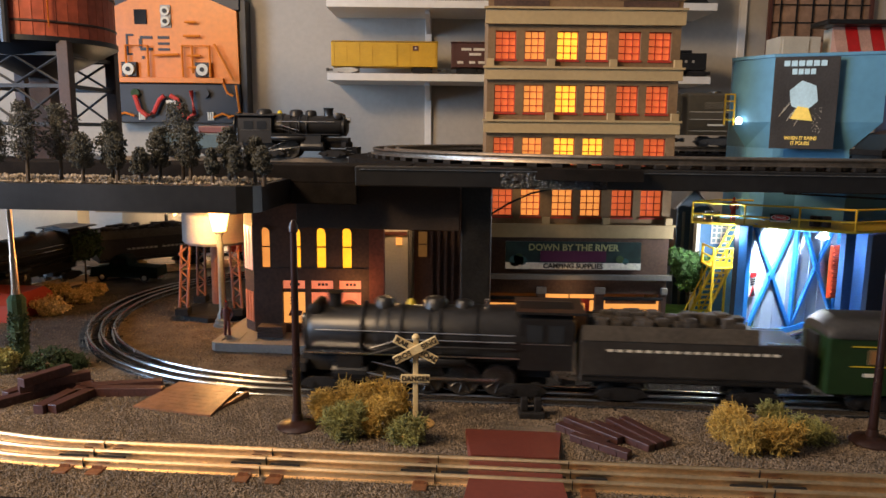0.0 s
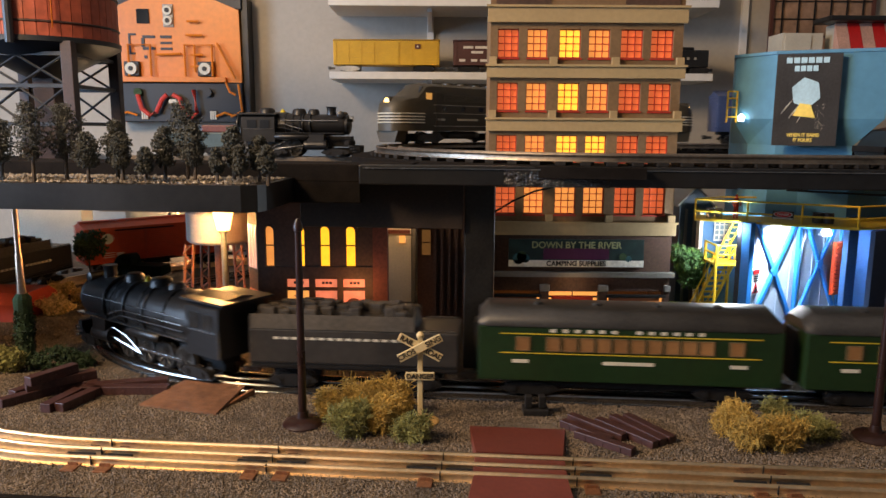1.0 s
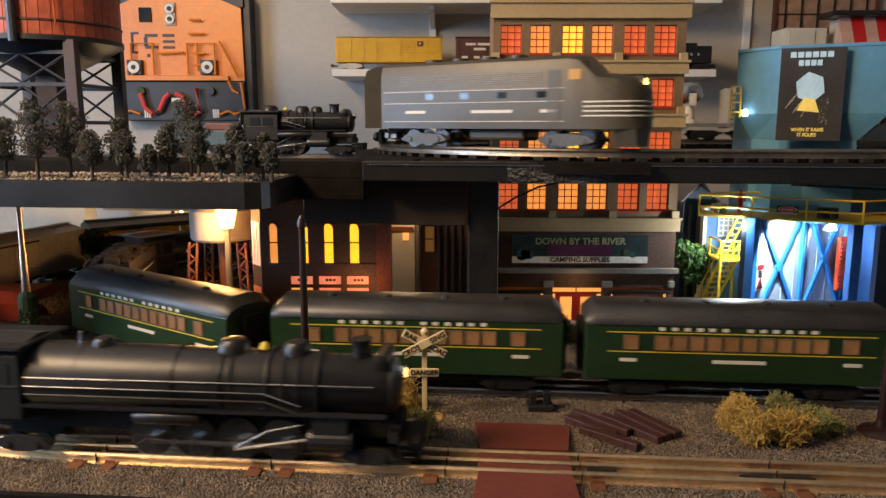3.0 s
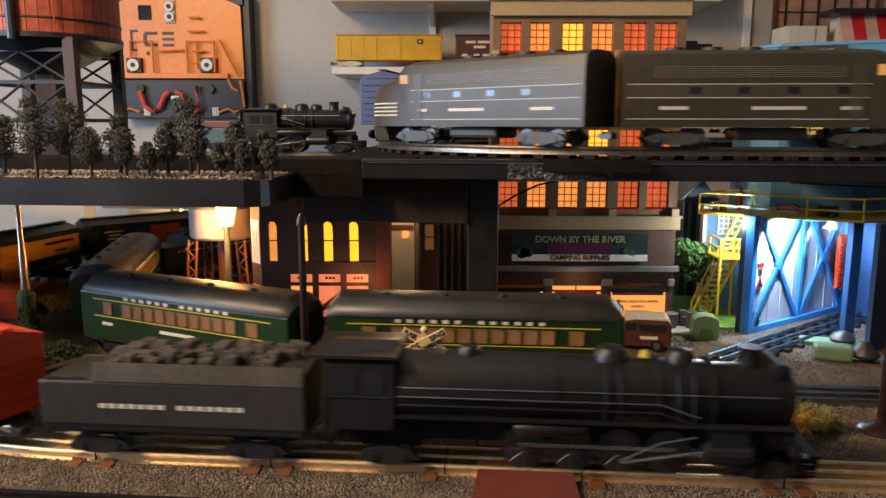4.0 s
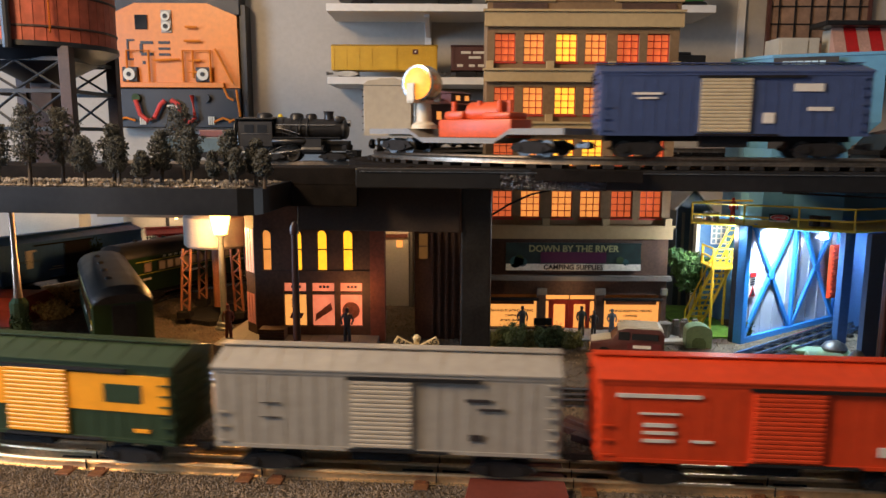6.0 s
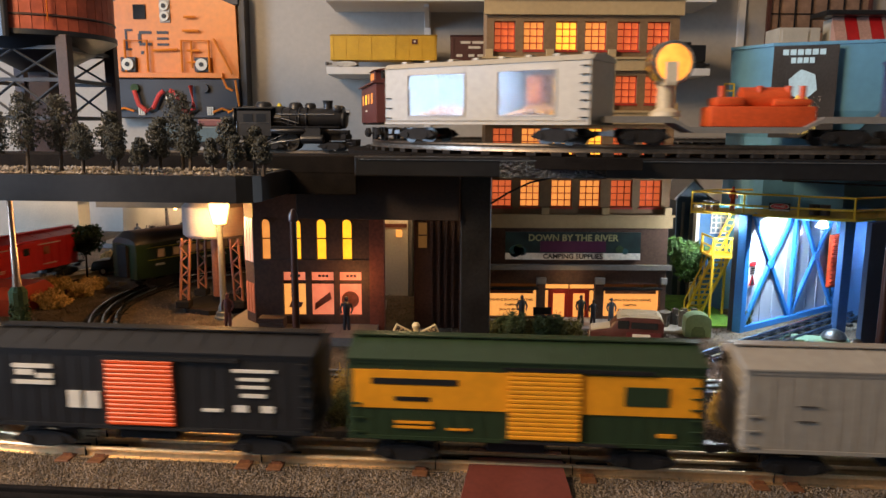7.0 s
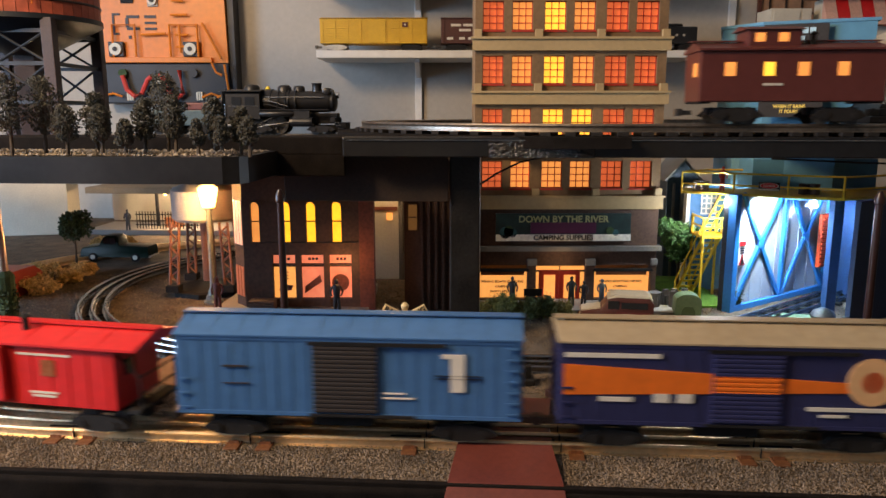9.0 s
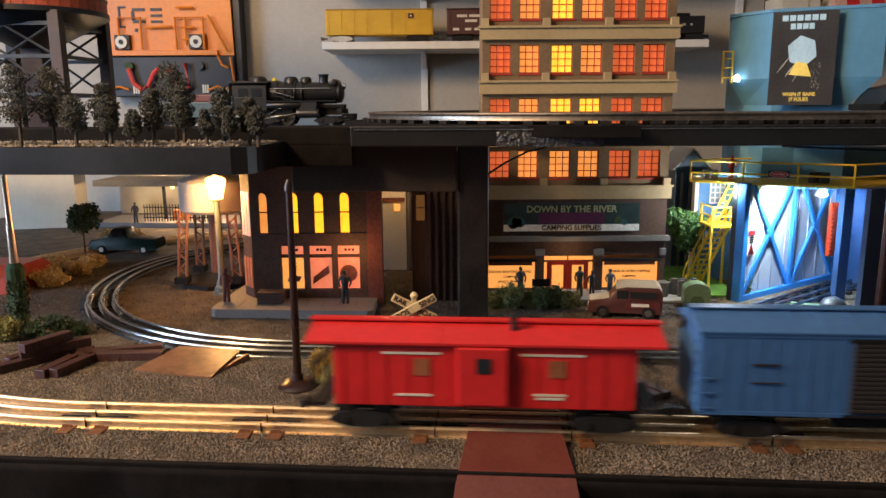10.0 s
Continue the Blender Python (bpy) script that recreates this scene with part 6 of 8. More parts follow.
    for a, b in piers:
        bar("shop_pier", M_DARKBRICK, t, a, b, TY - 0.003, TY + 0.012, 0.0, 0.0558)
        bar("pier_cap", M_GREYSTONE, t, a - 0.001, b + 0.001, TY - 0.005, TY + 0.0, 0.0558, 0.066, 0.001)
    for a, b, words in ((piers[0][1], piers[1][0], ("FISHING BOATING HIKING", "CAMPING", "SPORTS APPAREL")), (piers[2][1], piers[3][0], ("FISHING BOATING HIKING", "CAMPING", "SPORTS APPAREL"))):
        w = bar("shop_window", G_SHOP, t, a, b, TY + 0.008, TY + 0.0095, 0.006, 0.047)
        bar("valance", mat("red_valance", (0.3, 0.10, 0.04), 0.6), w, a + 0.004, b - 0.004, TY + 0.0060, TY + 0.0072, 0.040, 0.0455)
        bar("sill", M_DARKBRICK, w, a, b, TY - 0.001, TY + 0.0078, 0.0, 0.0058)
        bar("awning_rail", M_BLACKMAT, w, a - 0.002, b + 0.002, TY - 0.006, TY + 0.002, 0.0475, 0.0515, 0.0005)
        for k, s in enumerate(words):
            text("window_lettering", s, 0.0052 if k == 0 else 0.0046, M_INK, w, ((a + b) / 2, TY + 0.0076, 0.030 - 0.0075 * k), deep=0.0002)
    a, b = piers[1][1], piers[2][0]
    for x0, x1 in ((a, (a + b) / 2 - 0.001), ((a + b) / 2 + 0.001, b)):
        bar("transom", G_SHOP, t, x0, x1, TY + 0.008, TY + 0.0095, 0.0475, 0.0530)
    d = bar("door", M_FRAMERED, t, a + 0.006, b - 0.006, TY + 0.0075, TY + 0.0095, 0.0, 0.0465)
    for x0, x1 in ((a, a + 0.0055), (b - 0.0055, b)):
        bar("side_light", G_SHOP, t, x0, x1, TY + 0.008, TY + 0.0095, 0.003, 0.044)
    m = (a + b) / 2
    for x0, x1 in ((a + 0.013, m - 0.0065), (m + 0.0065, b - 0.013)):
        bar("door_pane", G_SHOP, d, x0, x1, TY + 0.0060, TY + 0.0072, 0.005, 0.040)
    bar("door_stile", M_FRAMERED, d, m - 0.0012, m + 0.0012, TY + 0.0055, TY + 0.0074, 0.0, 0.0465)
    # signboard
    (sx0, sz0), (sx1, sz1) = tw(0.0914, 0.0895), tw(0.2892, 0.1300)
    s = bar("signboard", mat("dark_teal_board", (0.012, 0.035, 0.035), 0.5, vary=0.4, grain=60), t, sx0, sx1, TY - 0.004, TY - 0.0005, sz0, sz1)
    bar("sign_strip", mat("pale_sign_strip", (0.78, 0.75, 0.66), 0.6, vary=0.2), s, sx0, sx1, TY - 0.0052, TY - 0.0042, sz0, sz0 + 0.0095)
    bar("sign_panel", paint("plum_panel", (0.07, 0.012, 0.05)), s, sx0 + 0.050, sx1 - 0.050, TY - 0.0050, TY - 0.0042, sz0 + 0.011, sz0 + 0.027)
    for k in range(5):
        bm = bmesh.new()
        lathe(bm, [(0.0085 - 0.001 * k, -0.0006), (0.0085 - 0.001 * k, 0.0006)], ((sx0 + 0.014 + 0.005 * k) if k < 3 else (sx1 - 0.030 + 0.008 * (k - 3)), TY - 0.0046, sz0 + 0.012 + 0.003 * (k % 2)), 14, "y")
        part("sign_picture", bm, M_LEAF if k % 2 else mat("dull_teal", (0.02, 0.08, 0.09), 0.6), s)
    mx = (sx0 + sx1) / 2
    text("sign_lettering", "DOWN BY THE RIVER", 0.0132, mat("pale_green_letter", (0.34, 0.36, 0.18), 0.6), s, (mx, TY - 0.0046, sz1 - 0.0085), deep=0.0006)
    text("sign_lettering", "CAMPING SUPPLIES", 0.0100, M_INK, s, (mx, TY - 0.0056, sz0 + 0.0047), deep=0.0004)


tower()
bar_ob = bar("pavement", M_CONCRETE, None, 0.045, 0.36, 0.985, TY + 0.02, 0.0004, 0.004, label="pale concrete sidewalk before the shop")
tagged(bar_ob, category="pavement", kind="structure")


# ---- dark corner store with arched windows ----
def corner_store():
    t = thing("corner_store", "dark brown brick store with lit arched windows", "building")
    y, X0, X1 = 0.975, -0.2500, -0.1000
    arches = [(-0.2495 + 0.004, -0.2340), (-0.205, -0.1925), (-0.1709, -0.1584), (-0.1361, -0.1236)]
    zA, zB = 0.1020, 0.1580
    bar("pier", M_DARKBRICK, t, X0 - 0.006, X0 + 0.0045, y, y + 0.012, 0.012, 0.205)
    ee = [arches[0][1]] + [v for a in arches[1:] for v in a] + [X1]
    for i in range(0, len(ee), 2):
        bar("pier", M_DARKBRICK, t, ee[i], ee[i + 1], y, y + 0.012, zA, zB)
    bar("upper_wall", M_DARKBRICK, t, X0 + 0.0046, X1, y, y + 0.012, zB + 0.0001, 0.205)
    bar("belt_course", M_DARKBRICK, t, X0 + 0.0046, X1, y - 0.002, y + 0.012, 0.0850, zA - 0.0001)
    for i, (a, b) in enumerate(arches):
        bm = bmesh.new()
        r, cx, top = (b - a) / 2, (a + b) / 2, zB - 0.001
        pts = [(a, zA), (b, zA)] + [(cx + r * math.cos(q * math.pi / 10), top - r + r * math.sin(q * math.pi / 10)) for q in range(11)]
        prism(bm, pts, y + 0.006, y + 0.0075, "y")
        w = part("arched_window", bm, G_ORANGE if i == 0 else G_ARCH, t)
        bar("sash_bar", M_DARKBRICK, w, a, b, y + 0.004, y + 0.0058, zA + 0.0275, zA + 0.0290)
        for q in range(10):
            bm = bmesh.new()
            a0, a1 = q * math.pi / 10, (q + 1) * math.pi / 10
            o = (r + 0.004)
            prism(bm, [(cx + r * math.cos(a0), top - r + r * math.sin(a0)), (cx + o * math.cos(a0), top - r + o * math.sin(a0)), (cx + o * math.cos(a1), top - r + o * math.sin(a1)), (cx + r * math.cos(a1), top - r + r * math.sin(a1))], y - 0.002, y + 0.006, "y")
            part("arch_brick", bm, M_DARKBRICK, w)
        bm = bmesh.new()
        for sgn in (-1, 1):
            prism(bm, [(cx + sgn * r, zB), (cx + sgn * r, top - r)] + [(cx + sgn * r * math.cos(q * math.pi / 12), top - r + r * math.sin(q * math.pi / 12)) for q in range(1, 6)] + [(cx + sgn * 0.0001, zB)], y + 0.0045, y + 0.0058, "y")
        part("spandrel", bm, M_DARKBRICK, w)
        bar("sill", M_DARKBRICK, w, a - 0.002, b + 0.002, y - 0.003, y + 0.005, zA - 0.003, zA)
    bays = [(-0.2181, -0.1873), (-0.1796, -0.1489), (-0.1412, -0.1111)]
    posts = [X0 + 0.0046] + [v for a in bays for v in a] + [X1]
    for i in range(0, len(posts), 2):
        bar("shop_post", M_DARKBRICK, t, posts[i], posts[i + 1], y - 0.001, y + 0.010, 0.012, 0.0848)
    for i, (a, b) in enumerate(bays):
        w = bar("shop_window", G_SHOPPINK if i else G_SHOP, t, a, b, y + 0.006, y + 0.0075, 0.024, 0.0680)
        bar("stall_board", M_DARKBRICK, t, a, b, y + 0.0, y + 0.0072, 0.012, 0.0238)
        bar("transom", G_SHOPPINK, t, a, b, y + 0.006, y + 0.0075, 0.0722, 0.0836)
        bar("transom_bar", M_DARKBRICK, t, a, b, y + 0.001, y + 0.0055, 0.0682, 0.0720)
        for k in range(3):
            bar("transom_mark", M_INK, w, a + 0.009 + k * 0.005, a + 0.0125 + k * 0.005, y + 0.0050, y + 0.0058, 0.0765, 0.0800)
        bm = bmesh.new()
        if i == 2:
            lathe(bm, [(0.012, -0.0005), (0.012, 0.0005)], ((a + b) / 2 - 0.001, y + 0.0052, 0.045), 20, "y")
        elif i == 0:
            prism(bm, [(a + 0.006, 0.034), (b - 0.008, 0.034), (b - 0.005, 0.041), (a + 0.010, 0.043)], y + 0.0046, y + 0.0056, "y")
            for k in range(3):
                box(bm, a + 0.009, b - 0.011, y + 0.0046, y + 0.0056, 0.050 + k * 0.0045, 0.0515 + k * 0.0045)
        else:
            prism(bm, [(a + 0.003, 0.030), (b - 0.004, 0.046), (b - 0.006, 0.056), (a + 0.004, 0.040)], y + 0.0046, y + 0.0056, "y")
        part("window_poster", bm, mat("poster_brown", (0.20, 0.06, 0.04), 0.6, vary=0.5, grain=200), w)
    # left side wall runs back with tall lit windows
    for k, (ya, yb) in enumerate(((0.995, 1.012), (1.03, 1.047), (1.065, 1.082))):
        w = bar("side_window", G_RED if k else G_ORANGE, t, X0 - 0.0075, X0 - 0.0062, ya, yb, 0.098, 0.158)
        bar("sash_bar", M_CREAM, w, X0 - 0.009, X0 - 0.0076, ya, yb, 0.124, 0.1265)
        for q in (ya, yb - 0.0025):
            bar("sash_stile", M_CREAM, w, X0 - 0.009, X0 - 0.0076, q, q + 0.0025, 0.098, 0.158)
    bar("side_wall", M_DARKBRICK, t, X0 - 0.006, X0 + 0.004, y + 0.012, y + 0.14, 0.012, 0.205)
    bar("side_wall", M_REDBRICK, t, X1 - 0.010, X1, y + 0.012, y + 0.14, 0.012, 0.205)
    bar("back_wall", M_DARKBRICK, t, X0 + 0.004, X1 - 0.010, y + 0.13, y + 0.14, 0.012, 0.205)
    bar("roof", M_DARKBRICK, t, X0 - 0.006, X1, y + 0.0001, y + 0.14, 0.2051, 0.207)
    bar("side_shop_window", G_SHOPPINK, t, X0 - 0.0072, X0 - 0.0062, 0.992, 1.022, 0.026, 0.070)
    bm = bmesh.new()
    prism(bm, [(X0 - 0.0064, y), (X0 - 0.0244, y + 0.022), (X0 - 0.0204, y + 0.026), (X0 - 0.0064, y + 0.0085)], 0.012, 0.205, "z")
    cw = part("corner_wall", bm, M_DARKBRICK, t)
    pale = glow("lit_pale_sash", (1.0, 0.55, 0.38), 0.55, 0.2)
    for k in range(3):
        p0, p1 = Vector((X0 - 0.0064, y, 0)), Vector((X0 - 0.0244, y + 0.022, 0))
        for z0, z1, m in ((0.098, 0.158, pale), (0.026, 0.068, G_DIMRED)):
            q0, q1 = p0.lerp(p1, 0.08 + 0.31 * k), p0.lerp(p1, 0.08 + 0.31 * k + 0.21)
            n = Vector((-0.0010, -0.0008, 0))
            bm = bmesh.new()
            loft(bm, [[q0 + n * 0.1 + Vector((0, 0, z)), q1 + n * 0.1 + Vector((0, 0, z)), q1 + n + Vector((0, 0, z)), q0 + n + Vector((0, 0, z))] for z in (z0, z1)])
            part("corner_window", bm, m, cw)
    bar("corner_post", M_REDBRICK, t, X1 + 0.0002, X1 + 0.020, y - 0.002, y + 0.02, 0.004, 0.204)
    bar("corner_post", M_DARKBRICK, t, X1 + 0.0004, X1 + 0.012, y + 0.022, y + 0.10, 0.004, 0.204)


corner_store()


def dark_building():
    t = thing("brown_warehouse", "tall dark brown building with a dim lit window", "building")
    bar("front_wall", M_DARKBRICK, t, -0.040, 0.030, 1.000, 1.012, 0.0, 0.21)
    bar("side_wall", M_DARKBRICK, t, -0.040, -0.030, 1.012, 1.14, 0.0, 0.21)
    bar("roof", M_DARKBRICK, t, -0.040, 0.030, 1.012, 1.14, 0.2095, 0.21)
    w = bar("window", mat("dim_amber", (0.10, 0.05, 0.02), 0.4, emit=(1, 0.42, 0.1), strength=0.10), t, -0.034, -0.022, 0.9985, 0.9998, 0.115, 0.150)
    bar("sash_bar", M_DARKBRICK, w, -0.034, -0.022, 0.997, 0.9984, 0.132, 0.1335)
    for k in range(5):
        bar("pilaster", M_DARKBRICK, t, -0.018 + 0.010 * k, -0.014 + 0.010 * k, 0.997, 0.9999, 0.0, 0.205)
    a = thing("alley_wall", "pale cream shop wall lit at the alley's end", "wall")
    bar("wall_panel", M_CREAM, a, -0.098, -0.030, 1.20, 1.21, 0.0, 0.22)
    bar("sign_band", M_REDBRICK, a, -0.098, -0.060, 1.197, 1.1995, 0.138, 0.146)
    bar("sign_band", M_REDBRICK, a, -0.098, -0.060, 1.197, 1.1995, 0.116, 0.122)
    bar("pipe", M_GREYSTONE, a, -0.058, -0.050, 1.19, 1.1985, 0.0, 0.22, 0.002)
    bar("window", G_SHOP, a, -0.078, -0.068, 1.197, 1.1995, 0.10, 0.112)


dark_building()
# added fill without a fixture, brightens the cream wall behind the alley
point("alley_fill", (-0.070, 1.14, 0.19), 0.30, WARM)
# added fill outside the shop windows, lifts the hedge and sidewalk; no lamp there
point("shop_fill", (0.185, 1.012, 0.064), 0.022, WARM, 0.01)
# added orange fill in open air, puts a glow on the store's red brick
point("store_fill", (-0.120, 0.945, 0.075), 0.07, (1.0, 0.45, 0.15), 0.01)


# ---- station platform and street furniture ----
def platform():
    t = thing("station_platform", "grey plastic station platform with rounded edge", "platform", (0, 0, 0))
    bm = bmesh.new()
    prism(bm, [(-0.302, 0.927), (-0.296, 0.921), (-0.095, 0.905), (-0.088, 0.910), (-0.088, 1.12), (-0.286, 1.12)], 0.0005, 0.0118, "z")
    part("slab", bm, M_PLATFORM, t)
    for k in range(9):
        x = -0.29 + 0.022 * k
        bar("plank_joint", M_GREYSTONE, t, x, x + 0.0008, 0.93, 0.972, 0.0119, 0.0123)


platform()


def street_lamp():
    t = thing("street_lamp", "grey cast street lamp with glowing amber lantern", "street lamp", (-0.3235, 1.047, 0))
    bm = bmesh.new()
    lathe(bm, [(0.0135, 0), (0.0135, 0.003), (0.011, 0.005), (0.0105, 0.010), (0.008, 0.012), (0.0072, 0.018), (0.0045, 0.024), (0.0042, 0.120), (0.0036, 0.134), (0.006, 0.138), (0.008, 0.1405)], (0, 0, 0), 20)
    part("post", bm, M_GREYPOST, t, smooth=True)
    bm = bmesh.new()
    lathe(bm, [(0.0095, 0.1410), (0.0150, 0.1660), (0.0150, 0.1690), (0.0105, 0.1720), (0.004, 0.1740), (0.002, 0.178)], (0, 0, 0), 8)
    part("lantern", bm, G_LAMP, t)


street_lamp()
point("street_lamp_light", (-0.3270, 1.022, 0.152), 1.1, (1.0, 0.50, 0.16), 0.010)


def lamp_post(p, h):
    t = thing("brown_lamp_post", "dark brown metal lamp post on round foot", "lamp post", p, 0, "brown posts by the track")
    bm = bmesh.new()
    lathe(bm, [(0.0200, 0), (0.0200, 0.0022), (0.0170, 0.0050), (0.0100, 0.0064), (0.0060, 0.0080), (0.0048, 0.014)], (0, 0, 0), 28)
    part("foot", bm, M_POST, t, smooth=True)
    bm = bmesh.new()
    lathe(bm, [(0.0042, 0.013), (0.0036, 0.10), (0.0032, h - 0.012), (0.0045, h - 0.011), (0.0045, h - 0.006), (0.0018, h)], (0, 0, 0), 14)
    part("pole", bm, M_POST, t, smooth=True)
    return t


lamp_post((-0.1405, 0.679, 0), 0.204)
lamp_post((0.4075, 0.655, 0), 0.204)


def crossing_sign():
    t = thing("crossing_sign", "cream railroad crossing sign on buff base", "sign", (-0.0255, 0.688, 0))
    bm = bmesh.new()
    lathe(bm, [(0.0150, 0), (0.0150, 0.002), (0.011, 0.0045), (0.004, 0.0055)], (0.004, 0, 0), 20)
    part("base", bm, M_BUFF, t, smooth=True)
    bar("post", M_SIGN, t, -0.0026, 0.0026, -0.0022, 0.0022, 0.004, 0.0885, 0.0006)
    bm = bmesh.new()
    lathe(bm, [(0.0036, 0.0875), (0.0040, 0.090), (0.002, 0.0925), (0.0005, 0.093)], (0, 0, 0), 12)
    part("finial", bm, M_SIGN, t, smooth=True)
    for s, w in ((1, ("RAIL", "ROAD")), (-1, ("CROS", "SING"))):
        b = bar("blade", M_SIGN, t, -0.0235, 0.0235, -0.0042 - (0.0 if s > 0 else 0.0022), -0.0022 - (0.0 if s > 0 else 0.0022), -0.0042, 0.0042, 0.0006)
        b.matrix_basis = pose(0, 0, 0.078, 0, s * 28, 0)
        for k, word in enumerate(w):
            text("lettering", word, 0.0072, M_INK, b, ((-0.0145, 0.0145)[k] if s > 0 else (-0.0145, 0.0145)[k], -0.0043 - (0.0 if s > 0 else 0.0022), 0), deep=0.0003)
    d = bar("danger_plate", M_SIGN, t, -0.0142, 0.0142, -0.0044, -0.0024, 0.0445, 0.0530, 0.0008)
    text("lettering", "DANGER", 0.0068, M_INK, d, (0, -0.0046, 0.0487), deep=0.0003)


crossing_sign()


# ---- crossing ramps, planks, ties ----
def ramps():
    t = thing("grade_crossing", "maroon plastic grade crossing ramps at the track", "crossing", (*uv(0.018, V_FRONT)[:2], 0), LDEG)
    bm = bmesh.new()
    loft(bm, [[(-0.040, 0.022, 0.0), (0.040, 0.022, 0.0), (0.038, 0.022, 0.0092), (-0.038, 0.022, 0.0092)], [(-0.047, 0.096, 0.0), (0.047, 0.096, 0.0), (0.046, 0.096, 0.0014), (-0.046, 0.096, 0.0014)]])
    part("ramp", bm, M_MAROON, t)
    bm = bmesh.new()
    loft(bm, [[(-0.047, -0.105, -0.016), (0.047, -0.105, -0.016), (0.046, -0.105, -0.0135), (-0.046, -0.105, -0.0135)], [(-0.044, -0.078, 0.0008), (0.044, -0.078, 0.0008), (0.043, -0.0780, 0.0032), (-0.043, -0.0780, 0.0032)], [(-0.040, -0.0225, 0.0008), (0.040, -0.0225, 0.0008), (0.038, -0.0225, 0.0092), (-0.038, -0.0225, 0.0092)]])
    part("ramp", bm, M_MAROON, t)
    for a, b in ((-0.0145, -0.0032), (0.0032, 0.0145)):
        bar("deck_plank", M_MAROON, t, -0.039, 0.039, a, b, 0.0008, 0.0075, 0.0006)


ramps()


def plank_ramp():
    t = thing("wooden_ramp", "brown planked wooden ramp leaning on the track", "ramp")
    A, B, C, D = (Vector(p) for p in ((-0.3203, 0.7226, 0.0006), (-0.2325, 0.6992, 0.0006), (-0.2199, 0.7635, 0.0075), (-0.2916, 0.7790, 0.0075)))
    n = 9
    for k in range(n):
        f0, f1 = k / n, (k + 0.93) / n
        p = [A.lerp(D, f0), B.lerp(C, f0), B.lerp(C, f1), A.lerp(D, f1)]
        bm = bmesh.new()
        loft(bm, [p, [q + Vector((0, 0, 0.0022)) for q in p]])
        part("plank", bm, M_WOOD, t)
    for q in (A.lerp(B, 0.1), A.lerp(B, 0.9)):
        bm = bmesh.new()
        e = q + (D - A)
        loft(bm, [[q, q + Vector((0.004, 0, 0)), q + Vector((0.004, 0, 0.0003)), q + Vector((0, 0, 0.0003))], [Vector((e.x, e.y, 0.0005)), Vector((e.x + 0.004, e.y, 0.0005)), e + Vector((0.004, 0, -0.0003)), e + Vector((0, 0, -0.0003))]])
        part("bearer", bm, M_WOOD, t)


plank_ramp()


def tie_pile(label, p, spec, rz=0.0, k=1.0):
    t = thing("tie_pile", label, "lumber", p, rz, "stacks of spare ties")
    for x, y, z, a, L in spec:
        bm = bmesh.new()
        box(bm, -L / 2, L / 2, -0.0045 * k, 0.0045 * k, 0, 0.0075 * k, 0.0007)
        for q in (-0.3, 0.0, 0.3):
            box(bm, q * L - 0.0012, q * L + 0.0012, -0.0045 * k - 0.0006, -0.0040 * k, 0.001, 0.0055)
        part("tie", bm, M_TIEWOOD, t).matrix_basis = pose(x, y, z, 0, 0, a)


tie_pile("spread of dark maroon spare ties beside the bush", (0.152, 0.660, 0.0004), [(-0.0060, -0.0260, 0, -42, 0.060), (-0.0060, 0.0100, 0, -50, 0.066), (0.0190, -0.0030, 0, -53, 0.070), (0.0320, 0.0040, 0, -60, 0.068), (0.0440, 0.0080, 0, -62, 0.064), (-0.0180, -0.0020, 0, -48, 0.058)])
tie_pile("scattered heap of dark maroon ties beside the track", (-0.390, 0.745, 0.0004), [(-0.048, 0.000, 0, 52, 0.075), (-0.012, -0.018, 0, 78, 0.050), (0.004, -0.014, 0, 72, 0.055), (0.040, 0.014, 0, 2, 0.095), (0.036, 0.030, 0, 14, 0.085), (-0.030, 0.016, 0.0098, 40, 0.070), (-0.060, 0.022, 0, 66, 0.060), (-0.022, 0.028, 0, 10, 0.050), (-0.034, 0.006, 0.0196, 62, 0.055)], 0, 1.3)


def switch_stub():
    t = thing("uncoupler_lamp", "small black track-side control box with two posts", "control box", (0.092, 0.712, 0))
    bar("base", M_BLACKMAT, t, -0.013, 0.013, -0.010, 0.010, 0.0004, 0.007, 0.001)
    bar("post", M_BLACKMAT, t, -0.011, -0.004, -0.005, 0.004, 0.007, 0.020, 0.001)
    bar("post", M_BLACKMAT, t, 0.003, 0.010, -0.005, 0.004, 0.007, 0.020, 0.001)


switch_stub()


def figure(label, p, h, m, seed, rz=0):
    """A small standing figurine in one plain piece."""
    rng = random.Random(seed)
    bm = bmesh.new()
    s = h / 0.046
    for q in (-1, 1):
        tube(bm, [(q * 0.0030 * s, 0, 0), (q * 0.0026 * s, 0, 0.011 * s), (q * 0.0018 * s, 0, 0.022 * s)], 0.0020 * s, 8, 0.0026 * s)
        tube(bm, [(q * 0.0052 * s, 0, 0.0365 * s), (q * (0.0072 + 0.001 * rng.random()) * s, -0.001 * s, 0.029 * s), (q * 0.0060 * s, -0.0035 * s, 0.0235 * s)], 0.0016 * s, 7, 0.0012 * s)
    lathe(bm, [(0.0040 * s, 0.0205 * s), (0.0046 * s, 0.026 * s), (0.0054 * s, 0.035 * s), (0.0036 * s, 0.0385 * s), (0.0016 * s, 0.0395 * s)], (0, 0, 0), 12)
    lathe(bm, [(0.0012 * s, 0.0392 * s), (0.0027 * s, 0.0415 * s), (0.0027 * s, 0.0440 * s), (0.0014 * s, 0.046 * s)], (0, 0, 0), 12)
    o = part("figurine", bm, m, None, smooth=True)
    o.matrix_basis = pose(*p, 0, 0, rz)
    return tagged(o, label, "figurine", "street figurines")


